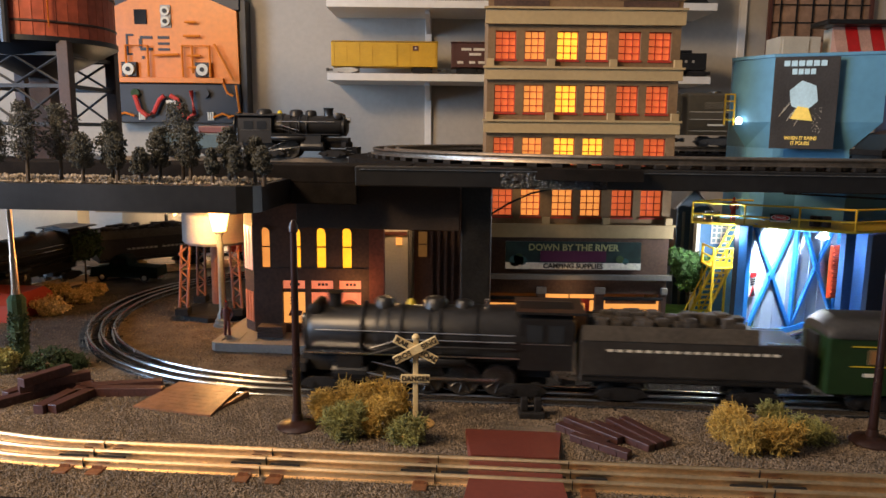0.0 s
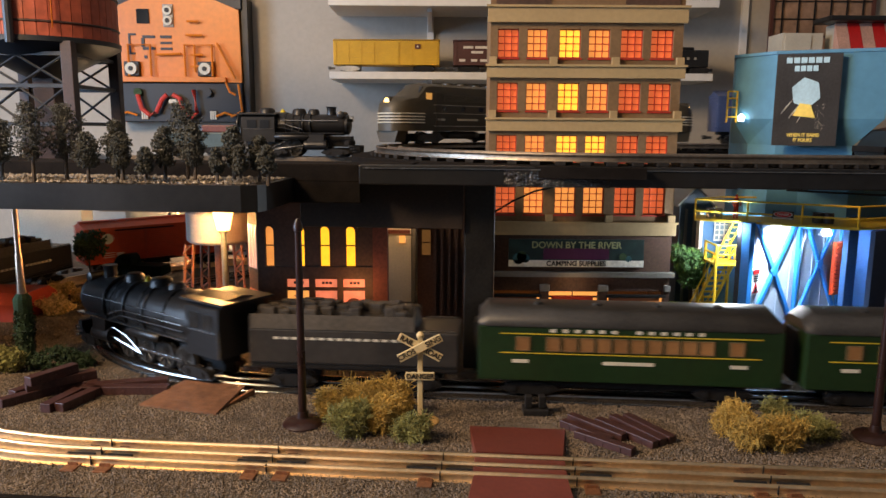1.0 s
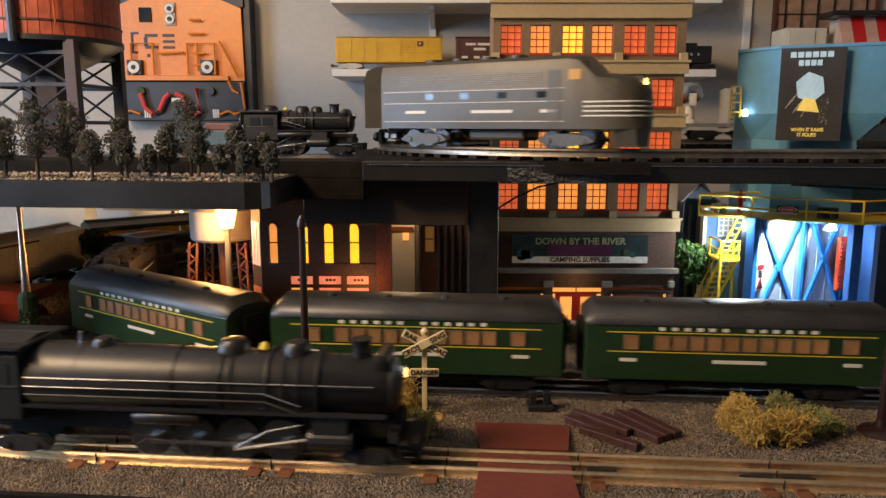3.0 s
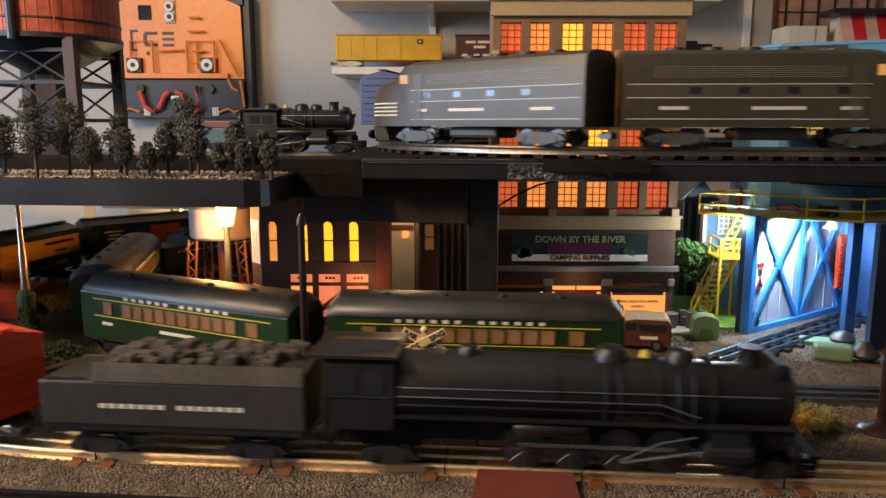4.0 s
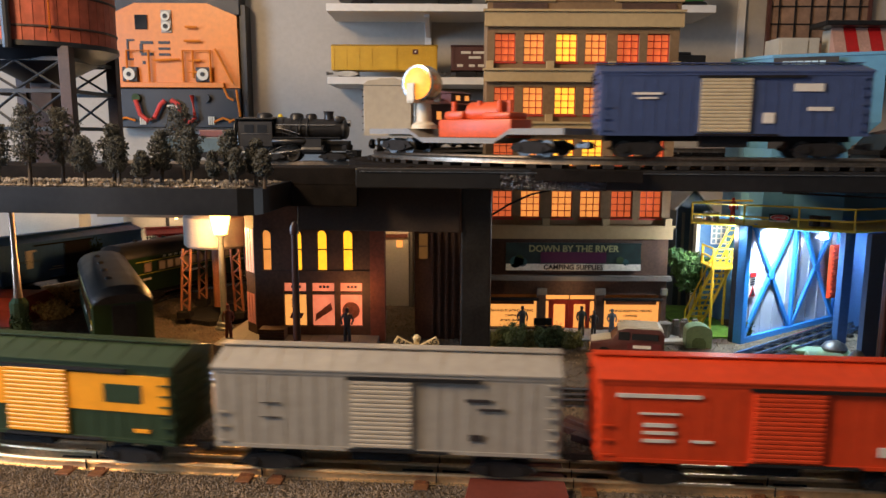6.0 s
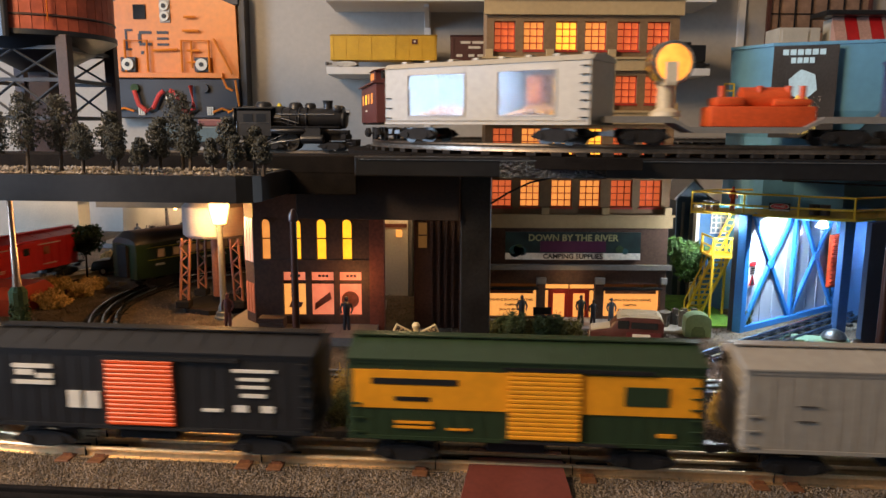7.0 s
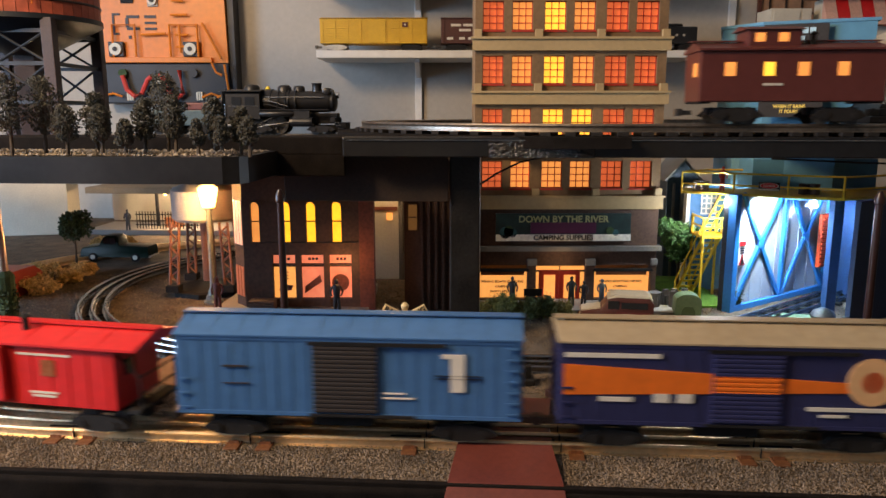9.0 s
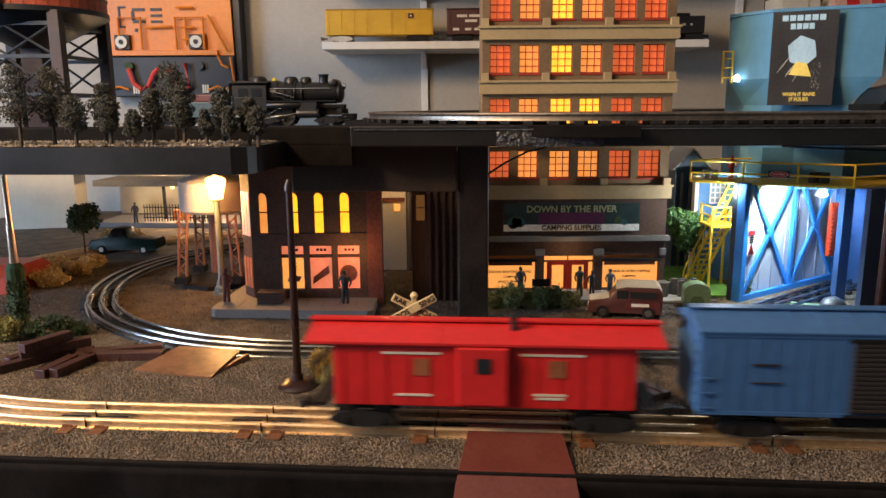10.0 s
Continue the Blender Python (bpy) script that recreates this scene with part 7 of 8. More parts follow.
figure("dark red-brown painted figurine standing on platform", (-0.2905, 0.958, 0.0119), 0.046, mat("figure_maroon", (0.15, 0.040, 0.030), 0.6), 1)
figure("dark painted figurine standing before the store", (-0.128, 0.945, 0.0119), 0.046, mat("figure_dark", (0.022, 0.020, 0.022), 0.6), 2)
figure("dark grey painted figurine on the sidewalk", (0.112, 1.004, 0.0042), 0.043, mat("figure_grey", (0.040, 0.036, 0.034), 0.6), 3)
figure("dark olive painted figurine at the shop door", (0.196, 1.006, 0.0042), 0.043, mat("figure_olive", (0.030, 0.036, 0.026), 0.6), 4)
figure("small dark painted figurine at the shop door", (0.214, 1.008, 0.0042), 0.036, mat("figure_dark", (0.022, 0.020, 0.022), 0.6), 5)
figure("grey-blue painted figurine beside the shop window", (0.240, 1.010, 0.0042), 0.038, mat("figure_blue", (0.10, 0.12, 0.14), 0.6), 6)
figure("dark blue painted figurine on the far platform", (-0.700, 1.655, 0.012), 0.048, mat("figure_navy", (0.025, 0.030, 0.045), 0.6), 7)
figure("red painted figurine on the yellow balcony", (0.405, 1.018, 0.1665), 0.034, paint("figure_red", (0.55, 0.04, 0.02)), 8)


def bench():
    t = thing("planter_box", "dark timber planter box at the store corner", "planter", (-0.226, 0.953, 0.0119))
    for k in range(4):
        bar("slat", M_DARKBRICK, t, -0.020, 0.014, -0.010, 0.012, 0.001 + k * 0.0038, 0.0042 + k * 0.0038, 0.0004)
    t = thing("street_bench", "dark slatted bench before the shop door", "bench", (0.143, 1.012, 0.0042))
    bar("seat", M_BLACKMAT, t, -0.013, 0.013, -0.006, 0.005, 0.008, 0.011, 0.0005)
    bar("backrest", M_BLACKMAT, t, -0.013, 0.013, 0.0052, 0.0072, 0.011, 0.022, 0.0005)
    for x in (-0.012, 0.010):
        bar("leg", M_BLACKMAT, t, x, x + 0.002, -0.005, 0.005, 0, 0.0078)


bench()


def vehicle(name, label, p, rz, body_m, L, profile, glass, W=0.021, mark=False, rack=False):
    t = thing(name, label, "car", p, rz)
    bm = bmesh.new()
    pts = [(a * L, b) for a, b in profile]
    n = len(pts)
    rings = []
    for f, k in ((-1.0, 0.92), (-0.96, 0.965), (-0.85, 1.0), (0.85, 1.0), (0.96, 0.965), (1.0, 0.92)):
        rings.append([(x * (0.985 if abs(f) == 1 else 1), f * W * (1 - 0.20 * max(0.0, min(1.0, (z - 0.022) / 0.020))), 0.006 + (z - 0.006) * k) for x, z in pts])
    loft(bm, rings)
    part("body", bm, body_m, t, smooth=True)
    for a, b, c, d in glass:
        for s in (-1, 1):
            bar("side_window", M_GLASS, t, a * L, b * L, min(s * W * 0.80, s * W * 0.955), max(s * W * 0.80, s * W * 0.955), c, d, 0.0003)
    for x in (-0.31 * L, 0.31 * L):
        for s in (-1, 1):
            bm = bmesh.new()
            lathe(bm, [(0.0080, -0.002), (0.0080, 0.002)], (x, s * W * 0.97, 0.0080), 18, "y")
            w = part("wheel", bm, M_BLACKMAT, t)
            bm = bmesh.new()
            lathe(bm, [(0.0045, -0.0026), (0.0045, 0.0026)], (x, s * W * 0.97, 0.0080), 14, "y")
            part("hub_cap", bm, M_CREAM if L > 0.1 else M_STEEL, w)
    for s in (-1, 1):
        bm = bmesh.new()
        lathe(bm, [(0.0028, -L / 2 - 0.0008), (0.0028, -L / 2 + 0.004)], (0, s * W * 0.62, 0.0165), 12, "x")
        part("headlight", bm, M_CREAM, t)
    bar("bumper", M_STEEL, t, -L / 2 - 0.003, -L / 2, -W, W, 0.0075, 0.0105, 0.0008)
    bar("bumper", M_STEEL, t, L / 2, L / 2 + 0.003, -W, W, 0.0075, 0.0105, 0.0008)
    if mark:
        bar("brand_bar", P_WHITE, t, 0.08 * L, 0.32 * L, -W * 1.03, -W * 1.016, 0.0160, 0.0200)
    if rack:
        bm = bmesh.new()
        prism(bm, [(-0.13 * L, 0.0372), (0.0, 0.0402), (0.45 * L, 0.0402), (0.49 * L, 0.0365), (0.49 * L, 0.038), (0.45 * L, 0.0424), (0.0, 0.0424), (-0.13 * L, 0.039)], -0.0165, 0.0165, "y")
        part("roof_panel", bm, M_CREAM, t)
        bm = bmesh.new()
        prism(bm, [(-0.49 * L, 0.0200), (-0.22 * L, 0.0246), (-0.22 * L, 0.0262), (-0.49 * L, 0.0216)], -0.014, 0.014, "y")
        part("hood", bm, M_CREAM, t)
        for s in (-1, 1):
            bar("maroon_side", mat("van_side_maroon", (0.10, 0.022, 0.022), 0.35), t, 0.0, 0.47 * L, min(s * W * 0.99, s * W * 1.015), max(s * W * 0.99, s * W * 1.015), 0.013, 0.0225, 0.0004)
        for y in (-0.014, -0.007, 0, 0.007, 0.014):
            bm = bmesh.new()
            tube(bm, [(-0.10 * L, y, profile[4][1] + 0.003), (0.42 * L, y, profile[4][1] + 0.003)], 0.0006, 5)
            part("roof_rack_bar", bm, M_CREAM, t)
        for x in (-0.08 * L, 0.15 * L, 0.40 * L):
            bar("roof_rack_cross", M_CREAM, t, x, x + 0.001, -0.0145, 0.0145, profile[4][1] + 0.001, profile[4][1] + 0.0025)
    return t


vehicle("delivery_van", "maroon and cream delivery van with a roof rack", (0.240, 0.925, 0.0004), -11, mat("van_maroon", (0.085, 0.030, 0.026), 0.35, vary=0.15), 0.092,
        [(-0.5, 0.007), (-0.5, 0.020), (-0.22, 0.0245), (-0.12, 0.037), (0.0, 0.0405), (0.44, 0.0405), (0.5, 0.034), (0.5, 0.007)], [(-0.12, 0.03, 0.0255, 0.036), (0.06, 0.42, 0.0265, 0.0345)], mark=True, rack=True)
vehicle("pickup_truck", "dark green vintage pickup parked beside the curve", (-0.600, 1.372, 0.0004), -4, mat("pickup_green", (0.005, 0.017, 0.011), 0.42, spec=0.15, vary=0.15), 0.132,
        [(-0.5, 0.008), (-0.49, 0.020), (-0.46, 0.026), (-0.22, 0.030), (-0.17, 0.044), (-0.12, 0.0485), (0.02, 0.0485), (0.055, 0.044), (0.07, 0.030), (0.49, 0.028), (0.5, 0.022), (0.5, 0.008)], [(-0.145, -0.065, 0.032, 0.0435), (-0.055, 0.03, 0.032, 0.0435)])


def bins():
    t = thing("utility_box", "pale green domed utility box beside the track", "utility box", (0.348, 0.968, 0.0004), -8)
    bm = bmesh.new()
    prism(bm, [(-0.017, 0), (0.017, 0), (0.017, 0.022)] + [(0.017 * math.cos(a * math.pi / 8), 0.022 + 0.010 * math.sin(a * math.pi / 8)) for a in range(1, 8)] + [(-0.017, 0.022)], -0.012, 0.012, "y")
    part("housing", bm, mat("sage_green", (0.15, 0.24, 0.14), 0.5, vary=0.12), t)
    bm = bmesh.new()
    prism(bm, [(-0.009, 0.002), (0.009, 0.002), (0.009, 0.010), (0.005, 0.015), (-0.005, 0.015), (-0.009, 0.010)], -0.0136, -0.0122, "y")
    part("hatch", bm, mat("sage_dark", (0.07, 0.12, 0.06), 0.6), t)
    t = thing("trash_can", "ribbed galvanised trash can on concrete pad", "trash can", (0.312, 1.00, 0.0046))
    bm = bmesh.new()
    lathe(bm, [(0.0075, 0), (0.0085, 0.018), (0.0092, 0.019), (0.0092, 0.0205), (0.003, 0.0225)], (0, 0, 0), 18)
    part("can", bm, M_GREYSTONE, t, smooth=True)
    bm = bmesh.new()
    for k in range(14):
        a = k * math.pi / 7
        tube(bm, [(0.0078 * math.cos(a), 0.0078 * math.sin(a), 0.001), (0.0088 * math.cos(a), 0.0088 * math.sin(a), 0.0175)], 0.0006, 4)
    part("rib", bm, M_GREYSTONE, t)
    bm = bmesh.new()
    box(bm, 0.285, 0.345, 0.975, 1.025, 0.0004, 0.0045, 0.001)
    tagged(part("concrete_pad", bm, M_CONCRETE, None), "pale concrete pad at the street corner", "pavement", kind="structure")
    bar_t = tagged(bar("lawn", M_LAWN, None, 0.352, 0.425, 1.005, 1.20, 0.0004, 0.0035, label="bright green model lawn beside the blue shed"), category="lawn", kind="structure")
    t = thing("junk_pile", "grey metal scrap heap beside the green box", "scrap", (0.345, 1.005, 0.004))
    rng = random.Random(3)
    for k in range(14):
        x, y = rng.uniform(-0.02, 0.02), rng.uniform(-0.008, 0.012)
        bar("scrap_piece", M_GREYSTONE, t, x - 0.004, x + 0.004, y - 0.003, y + 0.003, 0.0, rng.uniform(0.008, 0.026), 0.0008)
    t = thing("switch_machine", "pale green switch machine with dark motor", "switch", (0.502, 0.935, 0.0004), -20)
    bar("base", mat("sage_green", (0.15, 0.24, 0.14), 0.5), t, -0.035, 0.035, -0.014, 0.014, 0.0, 0.006, 0.002)
    bm = bmesh.new()
    lathe(bm, [(0.014, 0.006), (0.016, 0.010), (0.012, 0.016), (0.004, 0.020)], (0.015, 0, 0), 16)
    part("motor", bm, M_WHEEL, t, smooth=True)
    t = thing("switch_machine", "pale green switch machine with dark motor", "switch", (0.475, 0.875, 0.0004), -20)
    bar("base", mat("sage_green", (0.15, 0.24, 0.14), 0.5), t, -0.022, 0.022, -0.014, 0.014, 0.0, 0.018, 0.004)
    bm = bmesh.new()
    lathe(bm, [(0.014, 0.006), (0.016, 0.010), (0.012, 0.016), (0.004, 0.026)], (0.035, 0, 0), 16)
    part("motor", bm, M_WHEEL, t, smooth=True)


bins()

# spur into the shed
spur = thing("spur_track", "bright three-rail spur running into the blue shed", "track", kind="structure")
for k, off in enumerate((-0.0172, 0.0, 0.0172)):
    d = Vector((0.165, 0.126, 0)).normalized()
    q = Vector((-d.y, d.x, 0))
    a = Vector((0.405, 0.910, 0)) + q * off - d * 0.10
    b = a + d * 0.42
    bm = bmesh.new()
    tube(bm, [a + Vector((0, 0, 0.0075)), b + Vector((0, 0, 0.0075))], 0.002, 8)
    w = q * 0.003
    loft(bm, [[p - w, p + w, p + w * 0.2 + Vector((0, 0, 0.006)), p - w * 0.2 + Vector((0, 0, 0.006))] for p in (a + Vector((0, 0, 0.0012)), b + Vector((0, 0, 0.0012)))])
    part("rail", bm, M_RAILMID, spur)
for k in range(13):
    p = Vector((0.405, 0.910, 0)) + d * (-0.08 + 0.032 * k)
    bm = bmesh.new()
    box(bm, -0.0055, 0.0055, -0.027, 0.027, 0.0004, 0.0044, 0.0005)
    part("tie", bm, M_TIEBLK, spur).matrix_basis = pose(p.x, p.y, 0, 0, 0, math.degrees(math.atan2(d.y, d.x)))


# ---- blue salt tower and lit shed ----
def shed():
    t = thing("blue_shed", "blue steel shed with lit grey cross-braced wall", "building", (0.4145, 0.985, 0), 34)
    # local x runs along the lit wall, away from the viewer; local -y is the lit face
    L, H = 0.245, 0.165
    bar("wall_panel", M_PANEL, t, 0.004, L, 0.002, 0.008, 0.006, H)
    for k in range(8):
        bar("panel_seam", M_PANEL, t, 0.016 + 0.029 * k, 0.0172 + 0.029 * k, 0.0008, 0.0019, 0.009, H)
    bar("sill_beam", M_BLUEBRIGHT, t, 0.0, L, -0.004, 0.0018, 0.0, 0.0085, 0.0006)
    bar("corner_post", M_BLUEBRIGHT, t, -0.006, 0.0045, -0.004, 0.009, 0.0, H, 0.0008)
    for x in (0.118, L - 0.008):
        bar("stanchion", M_BLUEBRIGHT, t, x - 0.0028, x + 0.0028, -0.003, 0.0018, 0.0088, H)
    for x0, x1 in ((0.006, 0.114), (0.122, 0.232)):
        xm, zm = (x0 + x1) / 2, 0.092
        for a, b in (((x0, 0.010), (xm, zm)), ((x1, 0.010), (xm, zm)), ((x0 + 0.008, H), (xm, zm)), ((x1, H), (xm, zm))):
            bm = bmesh.new()
            v = Vector((b[0] - a[0], 0, b[1] - a[1])).normalized()
            n = Vector((-v.z, 0, v.x)) * 0.0030
            p, q = Vector((a[0], 0, a[1])), Vector((b[0], 0, b[1]))
            loft(bm, [[p + n + Vector((0, -0.0025, 0)), p - n + Vector((0, -0.0025, 0)), p - n + Vector((0, 0.0018, 0)), p + n + Vector((0, 0.0018, 0))], [q + n + Vector((0, -0.0025, 0)), q - n + Vector((0, -0.0025, 0)), q - n + Vector((0, 0.0018, 0)), q + n + Vector((0, 0.0018, 0))]])
            part("brace", bm, M_BLUEBRIGHT, t)
        bm = bmesh.new()
        lathe(bm, [(0.0075, -0.0034), (0.0075, 0.0)], (xm, 0, zm), 8, "y")
        part("gusset", bm, M_BLUEBRIGHT, t)
    bar("warning_sign", P_WHITE, t, 0.010, 0.026, -0.0008, 0.0016, 0.062, 0.100, 0.0002)
    sign_red = paint("sign_red", (0.50, 0.010, 0.008))
    bar("sign_band", sign_red, t, 0.0112, 0.0248, -0.0018, -0.0010, 0.0925, 0.0985)
    for k, wd in enumerate((0.011, 0.009, 0.010)):
        bar("sign_line", M_INK, t, 0.018 - wd / 2, 0.018 + wd / 2, -0.0016, -0.0010, 0.0880 - 0.0032 * k, 0.0893 - 0.0032 * k)
    bm = bmesh.new()
    prism(bm, [(0.0112, 0.0650), (0.0248, 0.0650), (0.018, 0.0795)], -0.0018, -0.0010, "y")
    part("sign_triangle", bm, sign_red, t)
    bm = bmesh.new()
    prism(bm, [(0.0138, 0.0665), (0.0222, 0.0665), (0.018, 0.0755)], -0.0024, -0.0019, "y")
    part("sign_triangle", bm, M_INK, t)
    bar("red_panel", P_RED, t, 0.205, 0.232, -0.010, -0.004, 0.040, 0.122, 0.001)
    for k in range(12):
        bar("louvre", P_RED, t, 0.2055, 0.2315, -0.0125, -0.0101, 0.044 + 0.0063 * k, 0.0475 + 0.0063 * k)
    bm = bmesh.new()
    tube(bm, [(0.150, -0.002, 0.158), (0.150, -0.014, 0.156), (0.152, -0.020, 0.150)], 0.0018, 8)
    lathe(bm, [(0.003, 0.150), (0.009, 0.141), (0.010, 0.139)], (0.152, -0.020, 0), 16)
    part("lamp_shade", bm, M_CREAM, t, smooth=True)
    bm = bmesh.new()
    lathe(bm, [(0.006, 0.1400), (0.003, 0.1370)], (0.152, -0.020, 0), 12)
    part("bulb", bm, G_COOL, t)
    P = paint("clapboard_blue", (0.05, 0.17, 0.36))
    bar("edge_panel", M_FRAMEST, t, -0.006, -0.0005, 0.0092, 0.016, 0.0, H)
    bar("far_wall", M_PANEL, t, L + 0.0002, L + 0.006, -0.13, 0.008, 0.0, H)
    bar("right_wall", mat("deep_blue_wall", (0.018, 0.050, 0.13), 0.5, vary=0.15), t, 0.05, L, -0.138, -0.132, 0.0, H)


shed()
spot("shed_flood", (0.455, 0.983, 0.1580), (0.49, 1.03, 0.06), 3.4, (0.58, 0.80, 1.0), 140)
spot("shed_flood", (0.552, 1.045, 0.1500), (0.585, 1.09, 0.03), 4.6, (0.58, 0.80, 1.0), 150)


def salt_tower():
    t = thing("salt_tower", "tall blue storage hopper with an illuminated poster", "tower")
    M = M_BLUE
    # hopper: tapered box with a chamfered left corner
    ring = lambda z, k: [(0.4285 + k, 1.115, z), (0.4625 + k * 0.4, 1.055 + k * 0.3, z), (0.5900 - k, 1.000 + k, z), (0.655 - k, 1.16, z), (0.47, 1.23, z)]
    bm = bmesh.new()
    loft(bm, [ring(0.150, 0.026), ring(0.268, 0.026), ring(0.305, 0.0), ring(0.394, 0.0)])
    part("hopper", bm, M, t)
    bm = bmesh.new()
    loft(bm, [ring(0.3942, -0.003), ring(0.3985, -0.003)])
    part("roof", bm, paint("light_blue_roof", (0.12, 0.30, 0.46)), t)
    a, b = Vector((0.4585, 1.0450, 0)), Vector((0.5550, 1.0100, 0))
    d = (b - a).normalized()
    q = Vector((d.y, -d.x, 0)) * 0.0008
    f = thing("lit_poster", "dark illuminated poster with yellow and pale blue shapes", "poster", (a.x + q.x * 3, a.y + q.y * 3, 0), math.degrees(math.atan2(d.y, d.x)))
    w = 0.0973
    f.matrix_basis = f.matrix_basis @ Matrix.Diagonal((0.83, 1, 1, 1))
    bar("board", mat("poster_charcoal", (0.045, 0.042, 0.042), 0.5, vary=0.2), f, 0, w, -0.003, 0.0, 0.268, 0.3925)
    for z, x0, x1, h in ((0.380, 0.014, 0.080, 0.0075), (0.369, 0.027, 0.064, 0.0075)):
        n = 6 if z > 0.375 else 4
        for k in range(n):
            wd = (x1 - x0) / n
            bar("name_bar", G_NEONB, f, x0 + k * wd, x0 + (k + 0.8) * wd, -0.0045, -0.0032, z, z + h)
    bm = bmesh.new()
    cx, cz = 0.047, 0.340
    pts = [(cx + 0.023 * math.cos(radians(k * 30 + 10)) * (1 if k % 2 else 0.88), cz + 0.021 * math.sin(radians(k * 30 + 10)) * (1 if k % 2 else 0.88)) for k in range(12)]
    prism(bm, pts, -0.0042, -0.0032, "y")
    part("pale_disc", bm, G_NEONB, f)
    bm = bmesh.new()
    prism(bm, [(cx - 0.008, 0.326), (cx + 0.008, 0.324), (cx + 0.016, 0.306), (cx - 0.018, 0.309)], -0.0052, -0.0043, "y")
    part("yellow_shape", bm, G_NEONY, f)
    for k in range(7):
        bm = bmesh.new()
        x, z = 0.016 + 0.004 * k, 0.318 + 0.006 * (k % 3) - 0.002 * k
        tube(bm, [(x - 0.004, -0.0036, z - 0.006), (x + 0.004, -0.0036, z + 0.006)], 0.0004, 4)
        part("rain_line", bm, M_CREAM, f)
    bm = bmesh.new()
    rng = random.Random(4)
    for k in range(40):
        x, z = rng.uniform(0.062, 0.076), rng.uniform(0.288, 0.325)
        box(bm, x, x + 0.0008, -0.0038, -0.0032, z, z + 0.0008)
    o = part("salt_dots", bm, M_CREAM, f)
    o["kind"] = "stuff"
    for z, words in ((0.2825, "WHEN IT RAINS"), (0.2755, "IT POURS")):
        text("motto_lettering", words, 0.0068, G_NEONY, f, (0.047, -0.0036, z), deep=0.0004)
    bar("lower_shaft", M, t, 0.460, 0.640, 1.05, 1.18, 0.166, 0.2085)
    bm = bmesh.new()
    for x in (0.414, 0.428):
        tube(bm, [(x, 1.10, 0.300), (x, 1.10, 0.345)], 0.0014, 6)
    for z in (0.308, 0.322, 0.335, 0.345):
        tube(bm, [(0.414, 1.10, z), (0.428, 1.10, z)], 0.0012, 6)
    part("ladder_cage", bm, M_YELLOW, t)
    bm = bmesh.new()
    lathe(bm, [(0.004, 0.302), (0.005, 0.308), (0.002, 0.312)], (0.4325, 1.092, 0), 12)
    part("beacon", bm, G_COOL, t)
    bar("prop", mat("deep_blue_wall", (0.018, 0.050, 0.13), 0.5, vary=0.15), t, 0.62, 0.66, 1.02, 1.15, 0.0, 0.1655, 0.001)
    bar("prop", mat("deep_blue_wall", (0.018, 0.050, 0.13), 0.5, vary=0.15), t, 0.548, 0.562, 0.985, 0.999, 0.0, 0.1655, 0.001)
    # balcony
    z = 0.1635
    bm = bmesh.new()
    prism(bm, [(0.350, 1.025), (0.530, 0.930), (0.70, 1.00), (0.62, 1.045), (0.50, 1.045), (0.42, 1.06), (0.37, 1.07)], z - 0.001, z + 0.0022, "z")
    part("balcony_floor", bm, M_YELLOW, t)
    line = [Vector((0.351, 1.026, 0)), Vector((0.4115, 0.994, 0)), Vector((0.471, 0.962, 0)), Vector((0.529, 0.932, 0)), Vector((0.61, 0.965, 0)), Vector((0.69, 0.998, 0))]
    for p in line:
        bm = bmesh.new()
        tube(bm, [p + Vector((0, 0, z + 0.002)), p + Vector((0, 0, z + 0.029))], 0.0014, 6)
        part("rail_post", bm, M_YELLOW, t)
    for h in (0.013, 0.029):
        bm = bmesh.new()
        tube(bm, [p + Vector((0, 0, z + h)) for p in line], 0.0014, 6)
        part("hand_rail", bm, M_YELLOW, t)
    bm = bmesh.new()
    tube(bm, [Vector((0.351, 1.026, z + 0.029)), Vector((0.40, 1.062, z + 0.029)), Vector((0.45, 1.06, z + 0.029))], 0.0014, 6)
    part("hand_rail", bm, M_YELLOW, t)
    d = (line[2] - line[1]).normalized()
    s = bar("danger_plate", P_BLK, t, 0, 0.026, -0.001, 0.001, 0, 0.011)
    s.matrix_basis = pose(0.438, 0.9765, z + 0.008, 0, 0, math.degrees(math.atan2(d.y, d.x)))
    bm = bmesh.new()
    lathe(bm, [(0.0042, -0.0018), (0.0042, -0.0009)], (0.0, 0, 0), 20, "y")
    o = part("danger_oval", bm, P_CAB, s)
    o.matrix_basis = Matrix.Translation((0.013, 0, 0.0066)) @ Matrix.Diagonal((2.5, 1, 0.85, 1))
    bm = bmesh.new()
    lathe(bm, [(0.0047, -0.0014), (0.0047, -0.0008)], (0.0, 0, 0), 20, "y")
    o = part("oval_edge", bm, P_WHITE, s)
    o.matrix_basis = Matrix.Translation((0.013, 0, 0.0066)) @ Matrix.Diagonal((2.5, 1, 0.85, 1))
    bar("sign_strip", M_CREAM, s, 0.0005, 0.0255, -0.0016, -0.0011, 0.0004, 0.0022)
    text("sign_lettering", "DANGER", 0.0036, P_WHITE, s, (0.013, -0.0020, 0.0066), deep=0.0003)
    for x in (0.392, 0.40):
        bm = bmesh.new()
        lathe(bm, [(0.0065, 0), (0.0068, 0.006), (0.0065, 0.014)], (x - 0.018, 1.028 - (x - 0.392) * 0.5, z + 0.0023), 14)
        part("drum", bm, M_STEEL, t)
